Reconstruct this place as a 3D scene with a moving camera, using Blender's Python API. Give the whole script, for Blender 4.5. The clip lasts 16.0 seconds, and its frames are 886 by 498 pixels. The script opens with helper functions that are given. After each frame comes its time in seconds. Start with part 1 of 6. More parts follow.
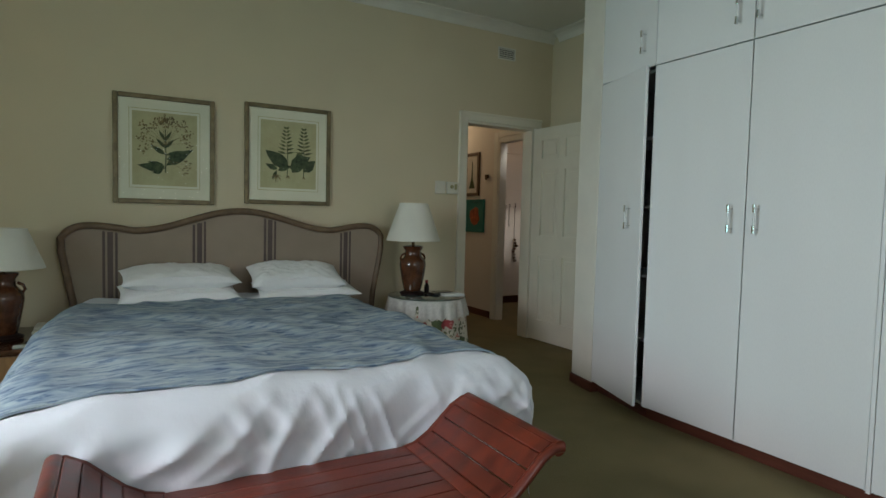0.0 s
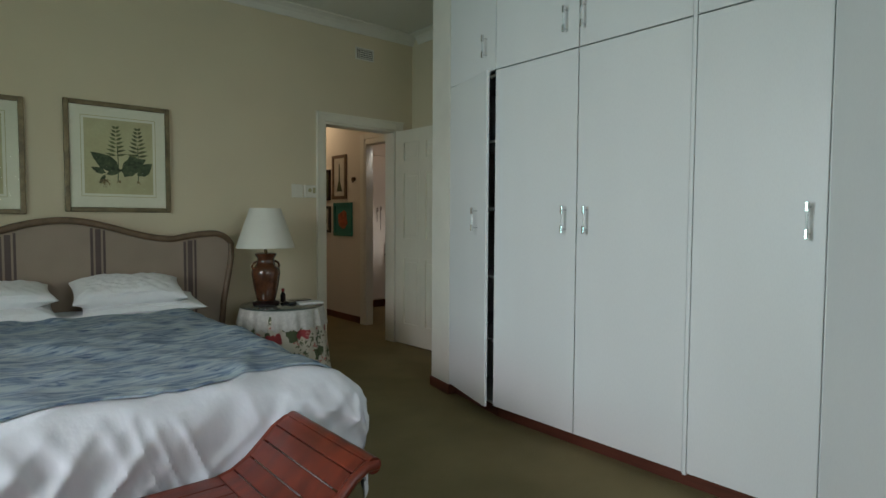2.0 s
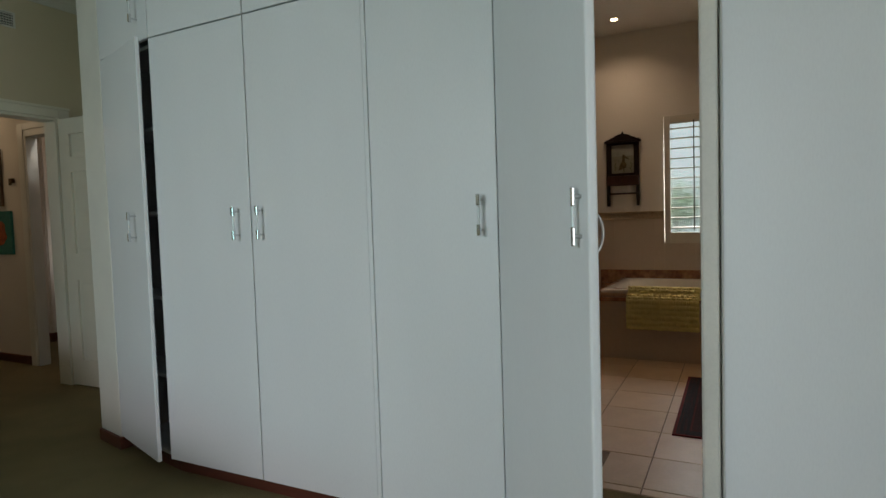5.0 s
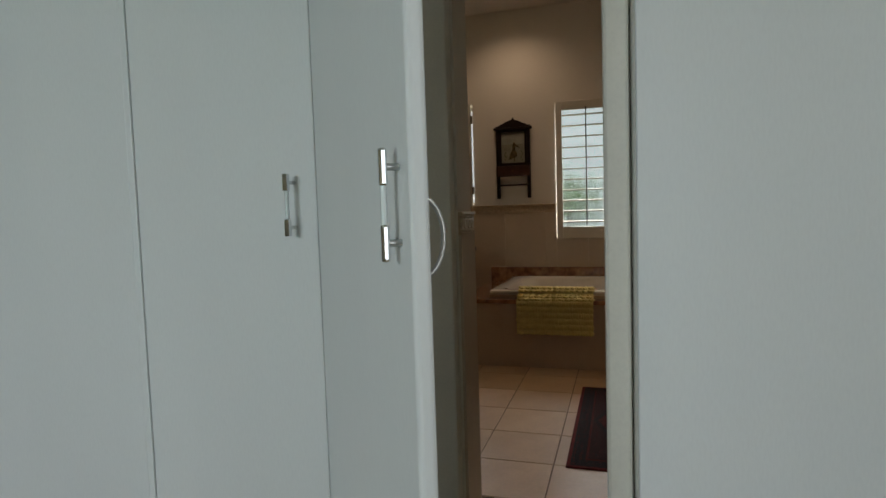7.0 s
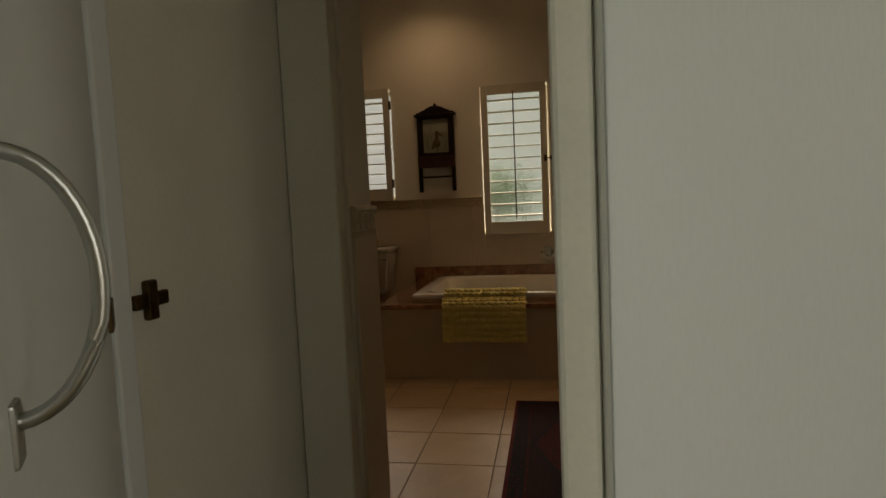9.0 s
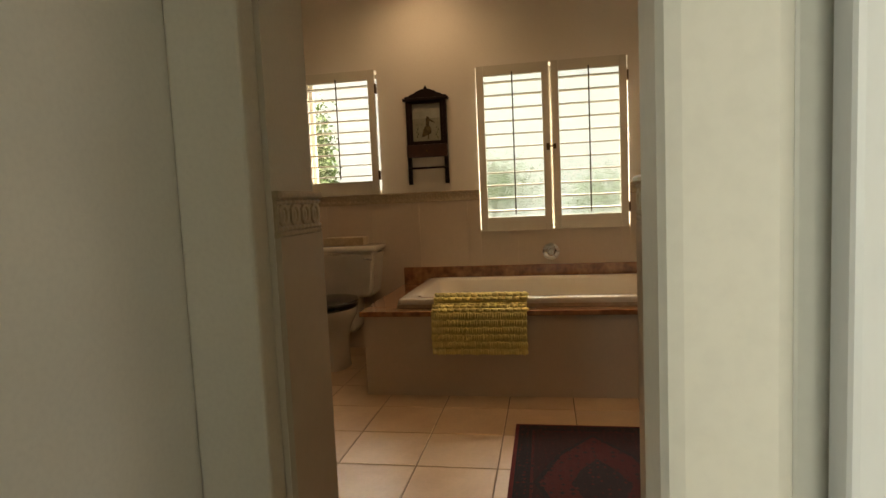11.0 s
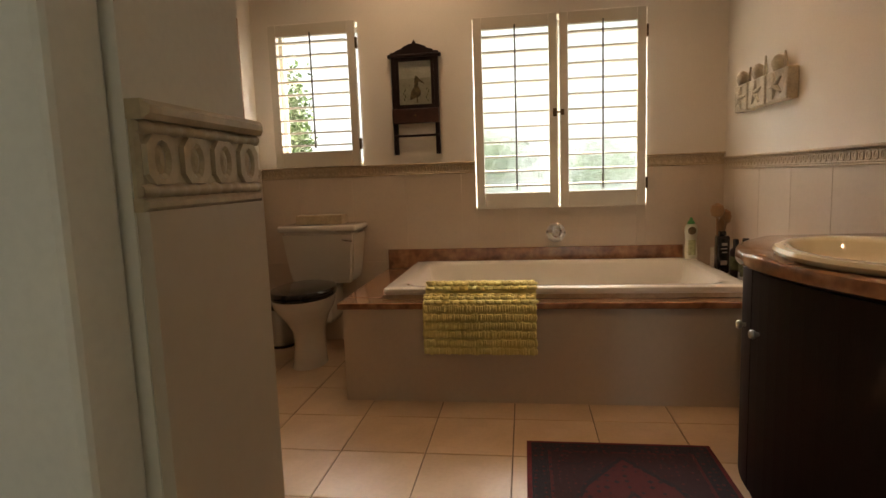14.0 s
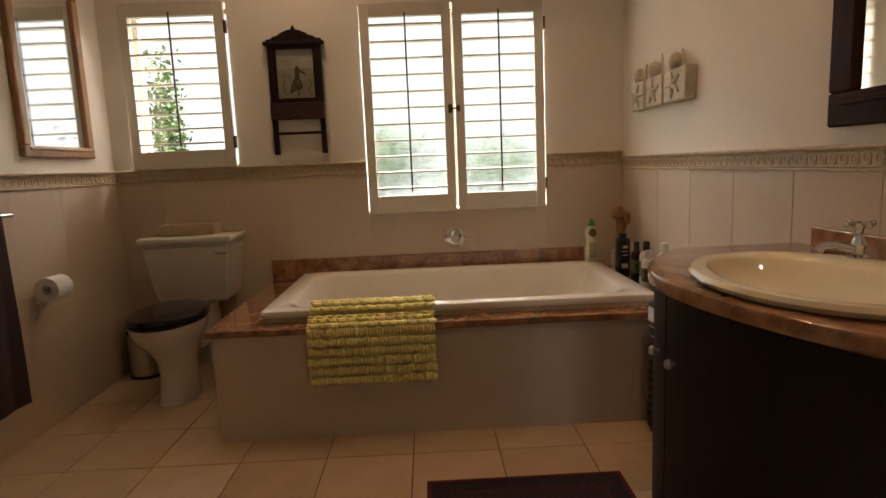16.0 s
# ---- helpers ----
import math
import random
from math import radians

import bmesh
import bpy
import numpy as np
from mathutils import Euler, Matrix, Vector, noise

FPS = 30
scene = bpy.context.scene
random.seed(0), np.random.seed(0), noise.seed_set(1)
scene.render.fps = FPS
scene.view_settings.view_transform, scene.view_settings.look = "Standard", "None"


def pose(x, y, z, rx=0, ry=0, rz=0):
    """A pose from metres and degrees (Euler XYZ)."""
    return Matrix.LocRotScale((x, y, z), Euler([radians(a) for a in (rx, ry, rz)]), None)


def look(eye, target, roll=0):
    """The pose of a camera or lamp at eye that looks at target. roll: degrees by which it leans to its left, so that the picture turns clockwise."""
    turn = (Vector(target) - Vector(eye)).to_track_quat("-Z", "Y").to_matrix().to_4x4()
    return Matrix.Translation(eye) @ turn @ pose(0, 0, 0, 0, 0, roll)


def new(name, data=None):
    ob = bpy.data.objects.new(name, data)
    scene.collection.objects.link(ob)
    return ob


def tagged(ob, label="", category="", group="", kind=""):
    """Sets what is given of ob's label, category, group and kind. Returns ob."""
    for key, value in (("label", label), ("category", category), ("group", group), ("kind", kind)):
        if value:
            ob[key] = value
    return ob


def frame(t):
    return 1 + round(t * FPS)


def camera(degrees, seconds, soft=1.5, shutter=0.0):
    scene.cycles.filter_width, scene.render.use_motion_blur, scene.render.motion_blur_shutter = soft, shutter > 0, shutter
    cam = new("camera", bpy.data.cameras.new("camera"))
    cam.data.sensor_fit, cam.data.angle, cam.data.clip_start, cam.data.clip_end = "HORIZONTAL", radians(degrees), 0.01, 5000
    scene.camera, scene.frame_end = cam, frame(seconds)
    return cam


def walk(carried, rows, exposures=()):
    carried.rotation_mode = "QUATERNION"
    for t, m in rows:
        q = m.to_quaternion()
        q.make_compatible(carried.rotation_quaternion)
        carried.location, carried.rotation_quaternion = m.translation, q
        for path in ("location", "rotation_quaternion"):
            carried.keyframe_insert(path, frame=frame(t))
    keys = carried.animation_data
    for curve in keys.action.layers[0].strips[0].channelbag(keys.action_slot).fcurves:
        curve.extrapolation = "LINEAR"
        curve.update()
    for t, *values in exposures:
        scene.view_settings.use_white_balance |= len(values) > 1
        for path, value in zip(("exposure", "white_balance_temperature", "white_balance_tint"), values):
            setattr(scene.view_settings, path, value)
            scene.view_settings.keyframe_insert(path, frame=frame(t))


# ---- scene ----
cam = camera(74.7, 16.0)
PATH = [
    (0, (0.309, 0.144, 1.16), (1.289, 1.884, 1.049), 1.4),
    (0.5, (0.358, 0.137, 1.155), (1.409, 1.834, 1.045), 1.2),
    (1, (0.415, 0.123, 1.163), (1.541, 1.772, 1.053), 0.9),
    (1.5, (0.488, 0.104, 1.173), (1.696, 1.694, 1.068), 0.6),
    (2, (0.566, 0.078, 1.18), (1.853, 1.605, 1.08), 0.3),
    (2.5, (0.636, 0.047, 1.182), (2.006, 1.501, 1.087), 0.0),
    (3, (0.711, 0.026, 1.175), (2.163, 1.398, 1.081), -0.4),
    (3.5, (0.806, 0.033, 1.168), (2.349, 1.302, 1.075), -0.7),
    (4, (0.929, 0.057, 1.168), (2.562, 1.208, 1.075), -1.1),
    (4.5, (1.047, 0.083, 1.173), (2.767, 1.099, 1.076), -1.5),
    (5, (1.167, 0.078, 1.171), (2.948, 0.981, 1.072), -1.8),
    (5.2, (1.23, 0.07, 1.167), (3.032, 0.932, 1.07), -2.0),
    (7.3, (1.908, 0.154, 1.159), (3.827, 0.7, 1.026), -2.1),
    (7.5, (1.962, 0.163, 1.154), (3.89, 0.678, 1.021), -2.4),
    (8, (2.064, 0.178, 1.156), (4.01, 0.616, 1.014), -2.4),
    (8.5, (2.182, 0.176, 1.159), (4.138, 0.567, 1.011), -2.5),
    (9, (2.302, 0.179, 1.154), (4.263, 0.538, 0.998), -2.6),
    (11.3, (2.81, 0.234, 1.13), (4.772, 0.585, 0.958), -2.5),
    (11.5, (2.837, 0.248, 1.129), (4.798, 0.6, 0.95), -2.3),
    (12, (2.903, 0.265, 1.123), (4.863, 0.619, 0.942), -2.2),
    (12.5, (2.993, 0.284, 1.128), (4.955, 0.624, 0.938), -2.1),
    (13, (3.082, 0.32, 1.118), (5.046, 0.642, 0.917), -2.0),
    (13.5, (3.185, 0.356, 1.092), (5.148, 0.66, 0.865), -2.0),
    (14, (3.268, 0.382, 1.098), (5.233, 0.663, 0.854), -2.0),
    (14.5, (3.344, 0.373, 1.095), (5.313, 0.618, 0.845), -1.9),
    (15, (3.418, 0.35, 1.099), (5.394, 0.518, 0.842), -2.1),
    (15.5, (3.498, 0.339, 1.119), (5.479, 0.391, 0.848), -2.3),
    (16, (3.58, 0.342, 1.154), (5.559, 0.296, 0.869), -2.4),
]
EXPOSURES = [(0, 0, 6500, 10), (3.0, -0.06, 6500, 10), (4.5, -0.18, 6450, 10), (7.3, -0.35, 6600, 10), (8.0, -0.45, 6700, 10), (8.5, -0.58, 7200, 10), (9.0, -0.8, 8600, 10),
             (11.3, 0.72, 8600, 11), (12.5, 0.88, 8000, 14), (13.5, 0.92, 7600, 14), (15, 0.80, 7300, 15), (16, 0.70, 7200, 15)]
walk(cam, [(t, look(eye, target, roll)) for t, eye, target, roll in PATH], EXPOSURES)

# ---- world and lights ----
world = bpy.data.worlds.new("world")
scene.world = world
world.use_nodes = True
wn = world.node_tree.nodes
sky = wn.new("ShaderNodeTexSky")
sky.sky_type, sky.sun_disc = "NISHITA", False
sky.sun_elevation, sky.sun_rotation = radians(40), radians(162)
world.node_tree.links.new(sky.outputs[0], wn["Background"].inputs[0])
wn["Background"].inputs[1].default_value = 0.12


def lamp(name, kind, m, energy, color, **settings):
    data = bpy.data.lights.new(name, kind)
    data.energy, data.color = energy, color
    for key, value in settings.items():
        if key == "spread": data.spread = radians(value)
        elif key == "size": data.shape, data.size, data.size_y = "RECTANGLE", value[0], value[1]
        elif key == "cone": data.spot_size, data.spot_blend = radians(value), 1.0
        elif key == "soft": data.shadow_soft_size = value
        elif key == "angle": data.angle = radians(value)
    ob = new(name, data)
    ob.matrix_world = m
    return ob


# overcast sun, and area lamps that stand in for sky and garden light
lamp("sun", "SUN", look((3, -9, 8), (0, 0, 0)), 2.2, (1.0, 0.96, 0.9), angle=12)
lamp("window_sky_light", "AREA", look((-2.2, 1.6, 1.95), (0.3, 1.6, 0.15)), 42, (0.93, 0.92, 1.0), size=(1.85, 0.8), spread=110)
lamp("window_garden_light", "AREA", look((-2.2, 1.6, 1.15), (0.3, 1.6, 1.75)), 23, (0.51, 0.95, 0.94), size=(1.85, 0.8), spread=150)
# added fill from an assumed south opening, for the duvet front and bed wall
lamp("fill_light_south", "AREA", look((1.1, -1.95, 1.55), (1.1, 0.5, 1.0)), 19, (0.87, 0.94, 1.0), size=(1.5, 1.5))
# sky stand-in hung outdoors above the bathroom windows, out of view
lamp("bath_sky_light", "AREA", look((9.4, 0.9, 4.0), (7.0, 0.9, 1.5)), 570, (0.96, 0.97, 1.0), size=(4.5, 2.0))
lamp("downlight_beam", "SPOT", look((6.62, 1.05, 2.90), (6.72, 1.05, 0.0)), 13, (1.0, 0.72, 0.50), cone=140, soft=0.03)
# two added fill spots, placed by brightness on the unseen ceiling
lamp("fill_spot_vanity", "SPOT", look((4.7, -0.5, 2.90), (4.7, -0.5, 0.0)), 12, (1.0, 0.66, 0.42), cone=100, soft=0.03)
lamp("fill_spot_floor", "SPOT", look((5.9, -0.35, 2.90), (5.9, -0.35, 0.0)), 12, (1.0, 0.57, 0.32), cone=130, soft=0.03)
lamp("corridor_bulb", "POINT", pose(3.62, 6.6, 2.35), 6.0, (1.0, 0.76, 0.50), soft=0.08)
lamp("other_room_bulb", "POINT", pose(5.2, 5.8, 2.3), 3.2, (1.0, 0.70, 0.48), soft=0.1)


# ---- materials ----
def mat(name, color, rough=0.6, metal=0.0, vary=0.08, scale=6.0, fine=90.0, bump=0.1, coat=0.0, second=None, stretch=(1, 1, 1), spec=0.5, per_object=0.0, depth=0.004):
    """A surface with slow and fine variation of colour, relief and gloss, in metres."""
    m = bpy.data.materials.new(name)
    m.use_nodes = True
    n, l = m.node_tree.nodes, m.node_tree.links
    b = n["Principled BSDF"]
    co = n.new("ShaderNodeTexCoord")
    mp = n.new("ShaderNodeMapping")
    mp.inputs["Scale"].default_value = stretch
    l.new(co.outputs["Object"], mp.inputs[0])
    slow, grain = n.new("ShaderNodeTexNoise"), n.new("ShaderNodeTexNoise")
    slow.inputs["Scale"].default_value, slow.inputs["Detail"].default_value = scale, 5
    grain.inputs["Scale"].default_value, grain.inputs["Detail"].default_value = fine, 3
    l.new(mp.outputs[0], slow.inputs[0]), l.new(mp.outputs[0], grain.inputs[0])
    ramp = n.new("ShaderNodeValToRGB")
    c2 = second or [c * (1 - 2.2 * vary) for c in color]
    ramp.color_ramp.elements[0].position, ramp.color_ramp.elements[1].position = 0.32, 0.68
    ramp.color_ramp.elements[0].color = (*c2, 1)
    ramp.color_ramp.elements[1].color = (*color, 1)
    l.new(slow.outputs[0], ramp.inputs[0])
    mix = n.new("ShaderNodeMix")
    mix.data_type, mix.blend_type = "RGBA", "MULTIPLY"
    mix.inputs[0].default_value = min(1.0, vary * 4)
    gr = n.new("ShaderNodeValToRGB")
    gr.color_ramp.elements[0].color = (0.72, 0.72, 0.72, 1)
    gr.color_ramp.elements[0].position, gr.color_ramp.elements[1].position = 0.3, 0.6
    l.new(grain.outputs[0], gr.inputs[0])
    l.new(ramp.outputs[0], mix.inputs[6]), l.new(gr.outputs[0], mix.inputs[7])
    last = mix.outputs[2]
    if per_object:
        info, hsv, mr = n.new("ShaderNodeObjectInfo"), n.new("ShaderNodeHueSaturation"), n.new("ShaderNodeMapRange")
        mr.inputs[3].default_value, mr.inputs[4].default_value = 1 - per_object, 1 + per_object
        l.new(info.outputs["Random"], mr.inputs[0]), l.new(mr.outputs[0], hsv.inputs["Value"]), l.new(last, hsv.inputs["Color"])
        last = hsv.outputs[0]
    l.new(last, b.inputs["Base Color"])
    b.inputs["Metallic"].default_value = metal
    b.inputs["Specular IOR Level"].default_value = spec
    b.inputs["Coat Weight"].default_value = coat
    b.inputs["Coat Roughness"].default_value = 0.08
    rr = n.new("ShaderNodeMapRange")
    rr.inputs[3].default_value, rr.inputs[4].default_value = max(0.02, rough - 0.08), min(1, rough + 0.08)
    l.new(slow.outputs[0], rr.inputs[0]), l.new(rr.outputs[0], b.inputs["Roughness"])
    if bump:
        bp = n.new("ShaderNodeBump")
        bp.inputs["Strength"].default_value, bp.inputs["Distance"].default_value = bump, depth
        l.new(grain.outputs[0], bp.inputs["Height"]), l.new(bp.outputs[0], b.inputs["Normal"])
    return m


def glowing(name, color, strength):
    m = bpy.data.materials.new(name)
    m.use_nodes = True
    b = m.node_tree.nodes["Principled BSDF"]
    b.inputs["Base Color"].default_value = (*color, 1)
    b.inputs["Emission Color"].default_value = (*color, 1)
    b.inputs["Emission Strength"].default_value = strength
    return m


def clear_glass(name, tint=(1, 1, 1), rough=0.0):
    m = bpy.data.materials.new(name)
    m.use_nodes = True
    b = m.node_tree.nodes["Principled BSDF"]
    b.inputs["Base Color"].default_value = (*tint, 1)
    b.inputs["Roughness"].default_value = rough
    b.inputs["Transmission Weight"].default_value = 1.0
    b.inputs["IOR"].default_value = 1.45
    return m


M_WALL = mat("bedroom_wall_paint", (0.68, 0.59, 0.42), 0.75, vary=0.03, scale=1.5, fine=160, bump=0.06)
M_BWALL = mat("bathroom_wall_paint", (0.80, 0.745, 0.655), 0.7, vary=0.03, scale=1.5, fine=150, bump=0.06)
M_CORR = mat("corridor_wall_paint", (0.74, 0.68, 0.60), 0.75, vary=0.03, scale=1.5, fine=150, bump=0.05)
M_CEIL = mat("ceiling_paint", (0.70, 0.69, 0.62), 0.85, vary=0.02, scale=1.2, fine=120, bump=0.04)
M_WHITE = mat("cupboard_white_paint", (0.76, 0.775, 0.775), 0.42, vary=0.025, scale=2.0, fine=220, bump=0.07, stretch=(1, 1, 0.25))
M_TRIM = mat("trim_white_paint", (0.76, 0.735, 0.655), 0.45, vary=0.04, scale=4, fine=120, bump=0.05)
M_CARPET = mat("olive_carpet", (0.240, 0.190, 0.088), 0.95, vary=0.14, scale=3.0, fine=420, bump=1.0, second=(0.192, 0.150, 0.066))
M_PLINTH = mat("red_brown_skirting_wood", (0.13, 0.038, 0.022), 0.4, vary=0.15, scale=10, fine=80, bump=0.15, stretch=(0.3, 0.3, 3))
M_MERANTI = mat("red_stained_hardwood", (0.175, 0.027, 0.011), 0.36, vary=0.2, scale=5, fine=60, bump=0.2, second=(0.085, 0.013, 0.007), stretch=(0.5, 4, 4), coat=0.12, per_object=0.12)
M_DARKWOOD = mat("dark_stained_wood", (0.020, 0.0075, 0.006), 0.5, vary=0.2, scale=6, fine=60, bump=0.12, stretch=(4, 4, 0.5), spec=0.25)
# shade of deep recesses put into the colour: cupboard backs and vent backing
M_RECESS_SHADE = mat("dark_recess_shade", (0.05, 0.05, 0.045), 0.8, vary=0.1, scale=5)
M_TILE = mat("cream_floor_tile", (0.66, 0.495, 0.325), 0.34, vary=0.05, scale=5, fine=60, bump=0.0, second=(0.57, 0.405, 0.25), per_object=0.06)
M_GROUT = mat("brown_grout", (0.27, 0.19, 0.12), 0.9, vary=0.15, scale=20, fine=200, bump=0.3)
M_WTILE = mat("beige_wall_tile", (0.60, 0.495, 0.385), 0.42, vary=0.03, scale=2.2, fine=50, bump=0.0, per_object=0.012, spec=0.3)
M_DADO = mat("dado_tile", (0.57, 0.45, 0.30), 0.35, vary=0.15, scale=25, fine=90, bump=0.12, second=(0.46, 0.355, 0.225), coat=0.15)
M_ENAMEL = mat("cream_enamel", (0.80, 0.745, 0.64), 0.1, vary=0.015, scale=2, fine=30, bump=0.0, coat=0.5)
M_BASIN = mat("ivory_ceramic", (0.80, 0.72, 0.50), 0.1, vary=0.015, scale=2, fine=30, bump=0.0, coat=0.5)
M_CERAMIC = mat("toilet_ceramic", (0.74, 0.695, 0.615), 0.12, vary=0.015, scale=2, fine=30, bump=0.0, coat=0.4)
M_MARBLE = mat("brown_marble", (0.46, 0.225, 0.105), 0.13, vary=0.25, scale=13, fine=35, bump=0.02, second=(0.20, 0.085, 0.042), coat=0.5)
M_CHROME = mat("chrome", (0.72, 0.73, 0.74), 0.12, metal=1.0, vary=0.02, scale=8, bump=0.0)
M_STEEL = mat("brushed_steel", (0.55, 0.55, 0.54), 0.32, metal=1.0, vary=0.05, scale=20, bump=0.05)
M_BRASS = mat("old_brass", (0.16, 0.10, 0.05), 0.45, metal=1.0, vary=0.2, scale=30, bump=0.1)
M_BLACK = mat("black_gloss_plastic", (0.012, 0.011, 0.012), 0.16, vary=0.02, bump=0.0, coat=0.4)
M_RUBBER = mat("dark_seal", (0.02, 0.02, 0.022), 0.4, vary=0.05, bump=0.0)
M_DUVET = mat("white_cotton", (0.66, 0.675, 0.72), 0.85, vary=0.01, scale=6, fine=15, bump=0.20, depth=0.02, stretch=(1, 1, 0.55))
M_PILLOW = mat("white_pillow_cotton", (0.76, 0.755, 0.75), 0.88, vary=0.01, scale=9, fine=16, bump=0.5, depth=0.015)
M_HBFABRIC = mat("taupe_headboard_fabric", (0.35, 0.272, 0.21), 0.9, vary=0.06, scale=4, fine=420, bump=0.4)
M_HBSTRIPE = mat("brown_stripe_fabric", (0.135, 0.098, 0.088), 0.9, vary=0.08, scale=6, fine=420, bump=0.4)
M_DOOR = mat("cream_door_paint", (0.80, 0.76, 0.64), 0.4, vary=0.03, scale=4, fine=120, bump=0.05)
M_ACRYLIC = mat("clear_acrylic_rod", (0.72, 0.76, 0.75), 0.12, vary=0.02, bump=0.0, coat=0.5)
M_HBWOOD = mat("carved_oak_wood", (0.19, 0.12, 0.07), 0.45, vary=0.15, scale=12, fine=70, bump=0.2)
M_LAMPWOOD = mat("brown_glazed_ceramic", (0.115, 0.042, 0.018), 0.22, vary=0.2, scale=14, fine=60, bump=0.05, coat=0.4)
M_SHADE = mat("cream_lamp_shade", (0.70, 0.68, 0.60), 0.85, vary=0.03, scale=5, fine=350, bump=0.2)
M_MIRROR = mat("mirror_silver", (0.88, 0.89, 0.89), 0.02, metal=1.0, vary=0.0, bump=0.0)
M_GLASS = clear_glass("window_glass")
M_SHOWERGLASS = clear_glass("shower_glass")
M_SHOWERGLASS.node_tree.nodes["Principled BSDF"].inputs["IOR"].default_value = 1.03
M_PICGLASS = clear_glass("matt_picture_glass")
M_PICGLASS.node_tree.nodes["Principled BSDF"].inputs["IOR"].default_value = 1.04
M_SHUTTER = mat("cream_shutter_paint", (0.66, 0.61, 0.51), 0.4, vary=0.03, scale=6, fine=100, bump=0.03)
M_GILT = mat("antique_gold_frame", (0.24, 0.185, 0.095), 0.4, metal=0.25, vary=0.2, scale=18, fine=80, bump=0.2)
M_MOUNT = mat("cream_mount_card", (0.60, 0.575, 0.44), 0.9, vary=0.03, scale=6)
M_PRINT = mat("aged_print_paper", (0.41, 0.375, 0.215), 0.9, vary=0.06, scale=7, fine=60, second=(0.36, 0.325, 0.175))
M_INKDARK = mat("dark_green_print", (0.085, 0.11, 0.05), 0.9, vary=0.3, scale=30, fine=90)
M_INKMID = mat("olive_green_print", (0.16, 0.17, 0.07), 0.9, vary=0.3, scale=30, fine=90)
M_INKOCHRE = mat("ochre_print", (0.23, 0.165, 0.065), 0.9, vary=0.3, scale=40, fine=90)
M_INKBROWN = mat("brown_print", (0.17, 0.13, 0.06), 0.9, vary=0.3, scale=30)
M_PINE = mat("pine_frame_wood", (0.42, 0.225, 0.095), 0.4, vary=0.15, scale=8, fine=60, bump=0.1, stretch=(1, 1, 0.3))
M_TOWEL = mat("dark_maroon_towel", (0.045, 0.018, 0.02), 0.95, vary=0.15, scale=10, fine=300, bump=0.8)
M_PAPER = mat("toilet_paper", (0.80, 0.79, 0.77), 0.95, vary=0.03, scale=20, fine=200, bump=0.2)
M_WALLSWITCH = mat("ivory_plastic", (0.72, 0.69, 0.60), 0.4, vary=0.02, bump=0.0)
M_GREEN = mat("garden_leaf", (0.12, 0.22, 0.05), 0.6, vary=0.2, scale=9, fine=40, second=(0.06, 0.12, 0.03), per_object=0.3)


# ---- building helpers ----
ORIGIN = {}


def box(bm, x0, x1, y0, y1, z0, z1):
    vs = [bm.verts.new((x, y, z)) for x in (x0, x1) for y in (y0, y1) for z in (z0, z1)]
    for a, b, c, d in ((0, 1, 3, 2), (4, 6, 7, 5), (0, 4, 5, 1), (2, 3, 7, 6), (0, 2, 6, 4), (1, 5, 7, 3)):
        bm.faces.new((vs[a], vs[b], vs[c], vs[d]))
    return vs


def boxes(*dims, bevel=0.0, seg=2):
    bm = bmesh.new()
    for d in dims:
        box(bm, *d)
    bmesh.ops.recalc_face_normals(bm, faces=bm.faces[:])
    if bevel:
        bmesh.ops.bevel(bm, geom=bm.edges[:], offset=bevel, segments=seg, affect="EDGES", profile=0.5)
    return bm


def turned(profile, seg=28, at=(0, 0, 0), axis="z"):
    """A solid of revolution from (radius, height) pairs, closed at both ends."""
    bm = bmesh.new()
    rings = []
    for r, h in profile:
        ring = []
        for i in range(seg):
            a = 2 * math.pi * i / seg
            p = (r * math.cos(a), r * math.sin(a), h)
            if axis == "x": p = (p[2], p[0], p[1])
            if axis == "y": p = (p[0], p[2], p[1])
            ring.append(bm.verts.new((p[0] + at[0], p[1] + at[1], p[2] + at[2])))
        rings.append(ring)
    for a, b in zip(rings, rings[1:]):
        for i in range(seg):
            bm.faces.new((a[i], a[(i + 1) % seg], b[(i + 1) % seg], b[i]))
    bm.faces.new(rings[0]), bm.faces.new(rings[-1])
    bmesh.ops.recalc_face_normals(bm, faces=bm.faces[:])
    return bm


def tube(points, r, seg=10, bm=None):
    """A round rod along points; r may be a list."""
    bm = bm or bmesh.new()
    pts = [Vector(p) for p in points]
    rs = r if isinstance(r, (list, tuple)) else [r] * len(pts)
    rings, up = [], Vector((0.13, 0.29, 0.95))
    for i, p in enumerate(pts):
        d = (pts[min(i + 1, len(pts) - 1)] - pts[max(i - 1, 0)]).normalized()
        s = d.cross(up)
        if s.length < 0.05: s = d.cross(Vector((1, 0, 0)))
        s.normalize()
        t = s.cross(d)
        rings.append([bm.verts.new(p + (s * math.cos(2 * math.pi * k / seg) + t * math.sin(2 * math.pi * k / seg)) * rs[i]) for k in range(seg)])
    for a, b in zip(rings, rings[1:]):
        for k in range(seg):
            bm.faces.new((a[k], a[(k + 1) % seg], b[(k + 1) % seg], b[k]))
    bm.faces.new(rings[0]), bm.faces.new(rings[-1])
    bmesh.ops.recalc_face_normals(bm, faces=bm.faces[:])
    return bm


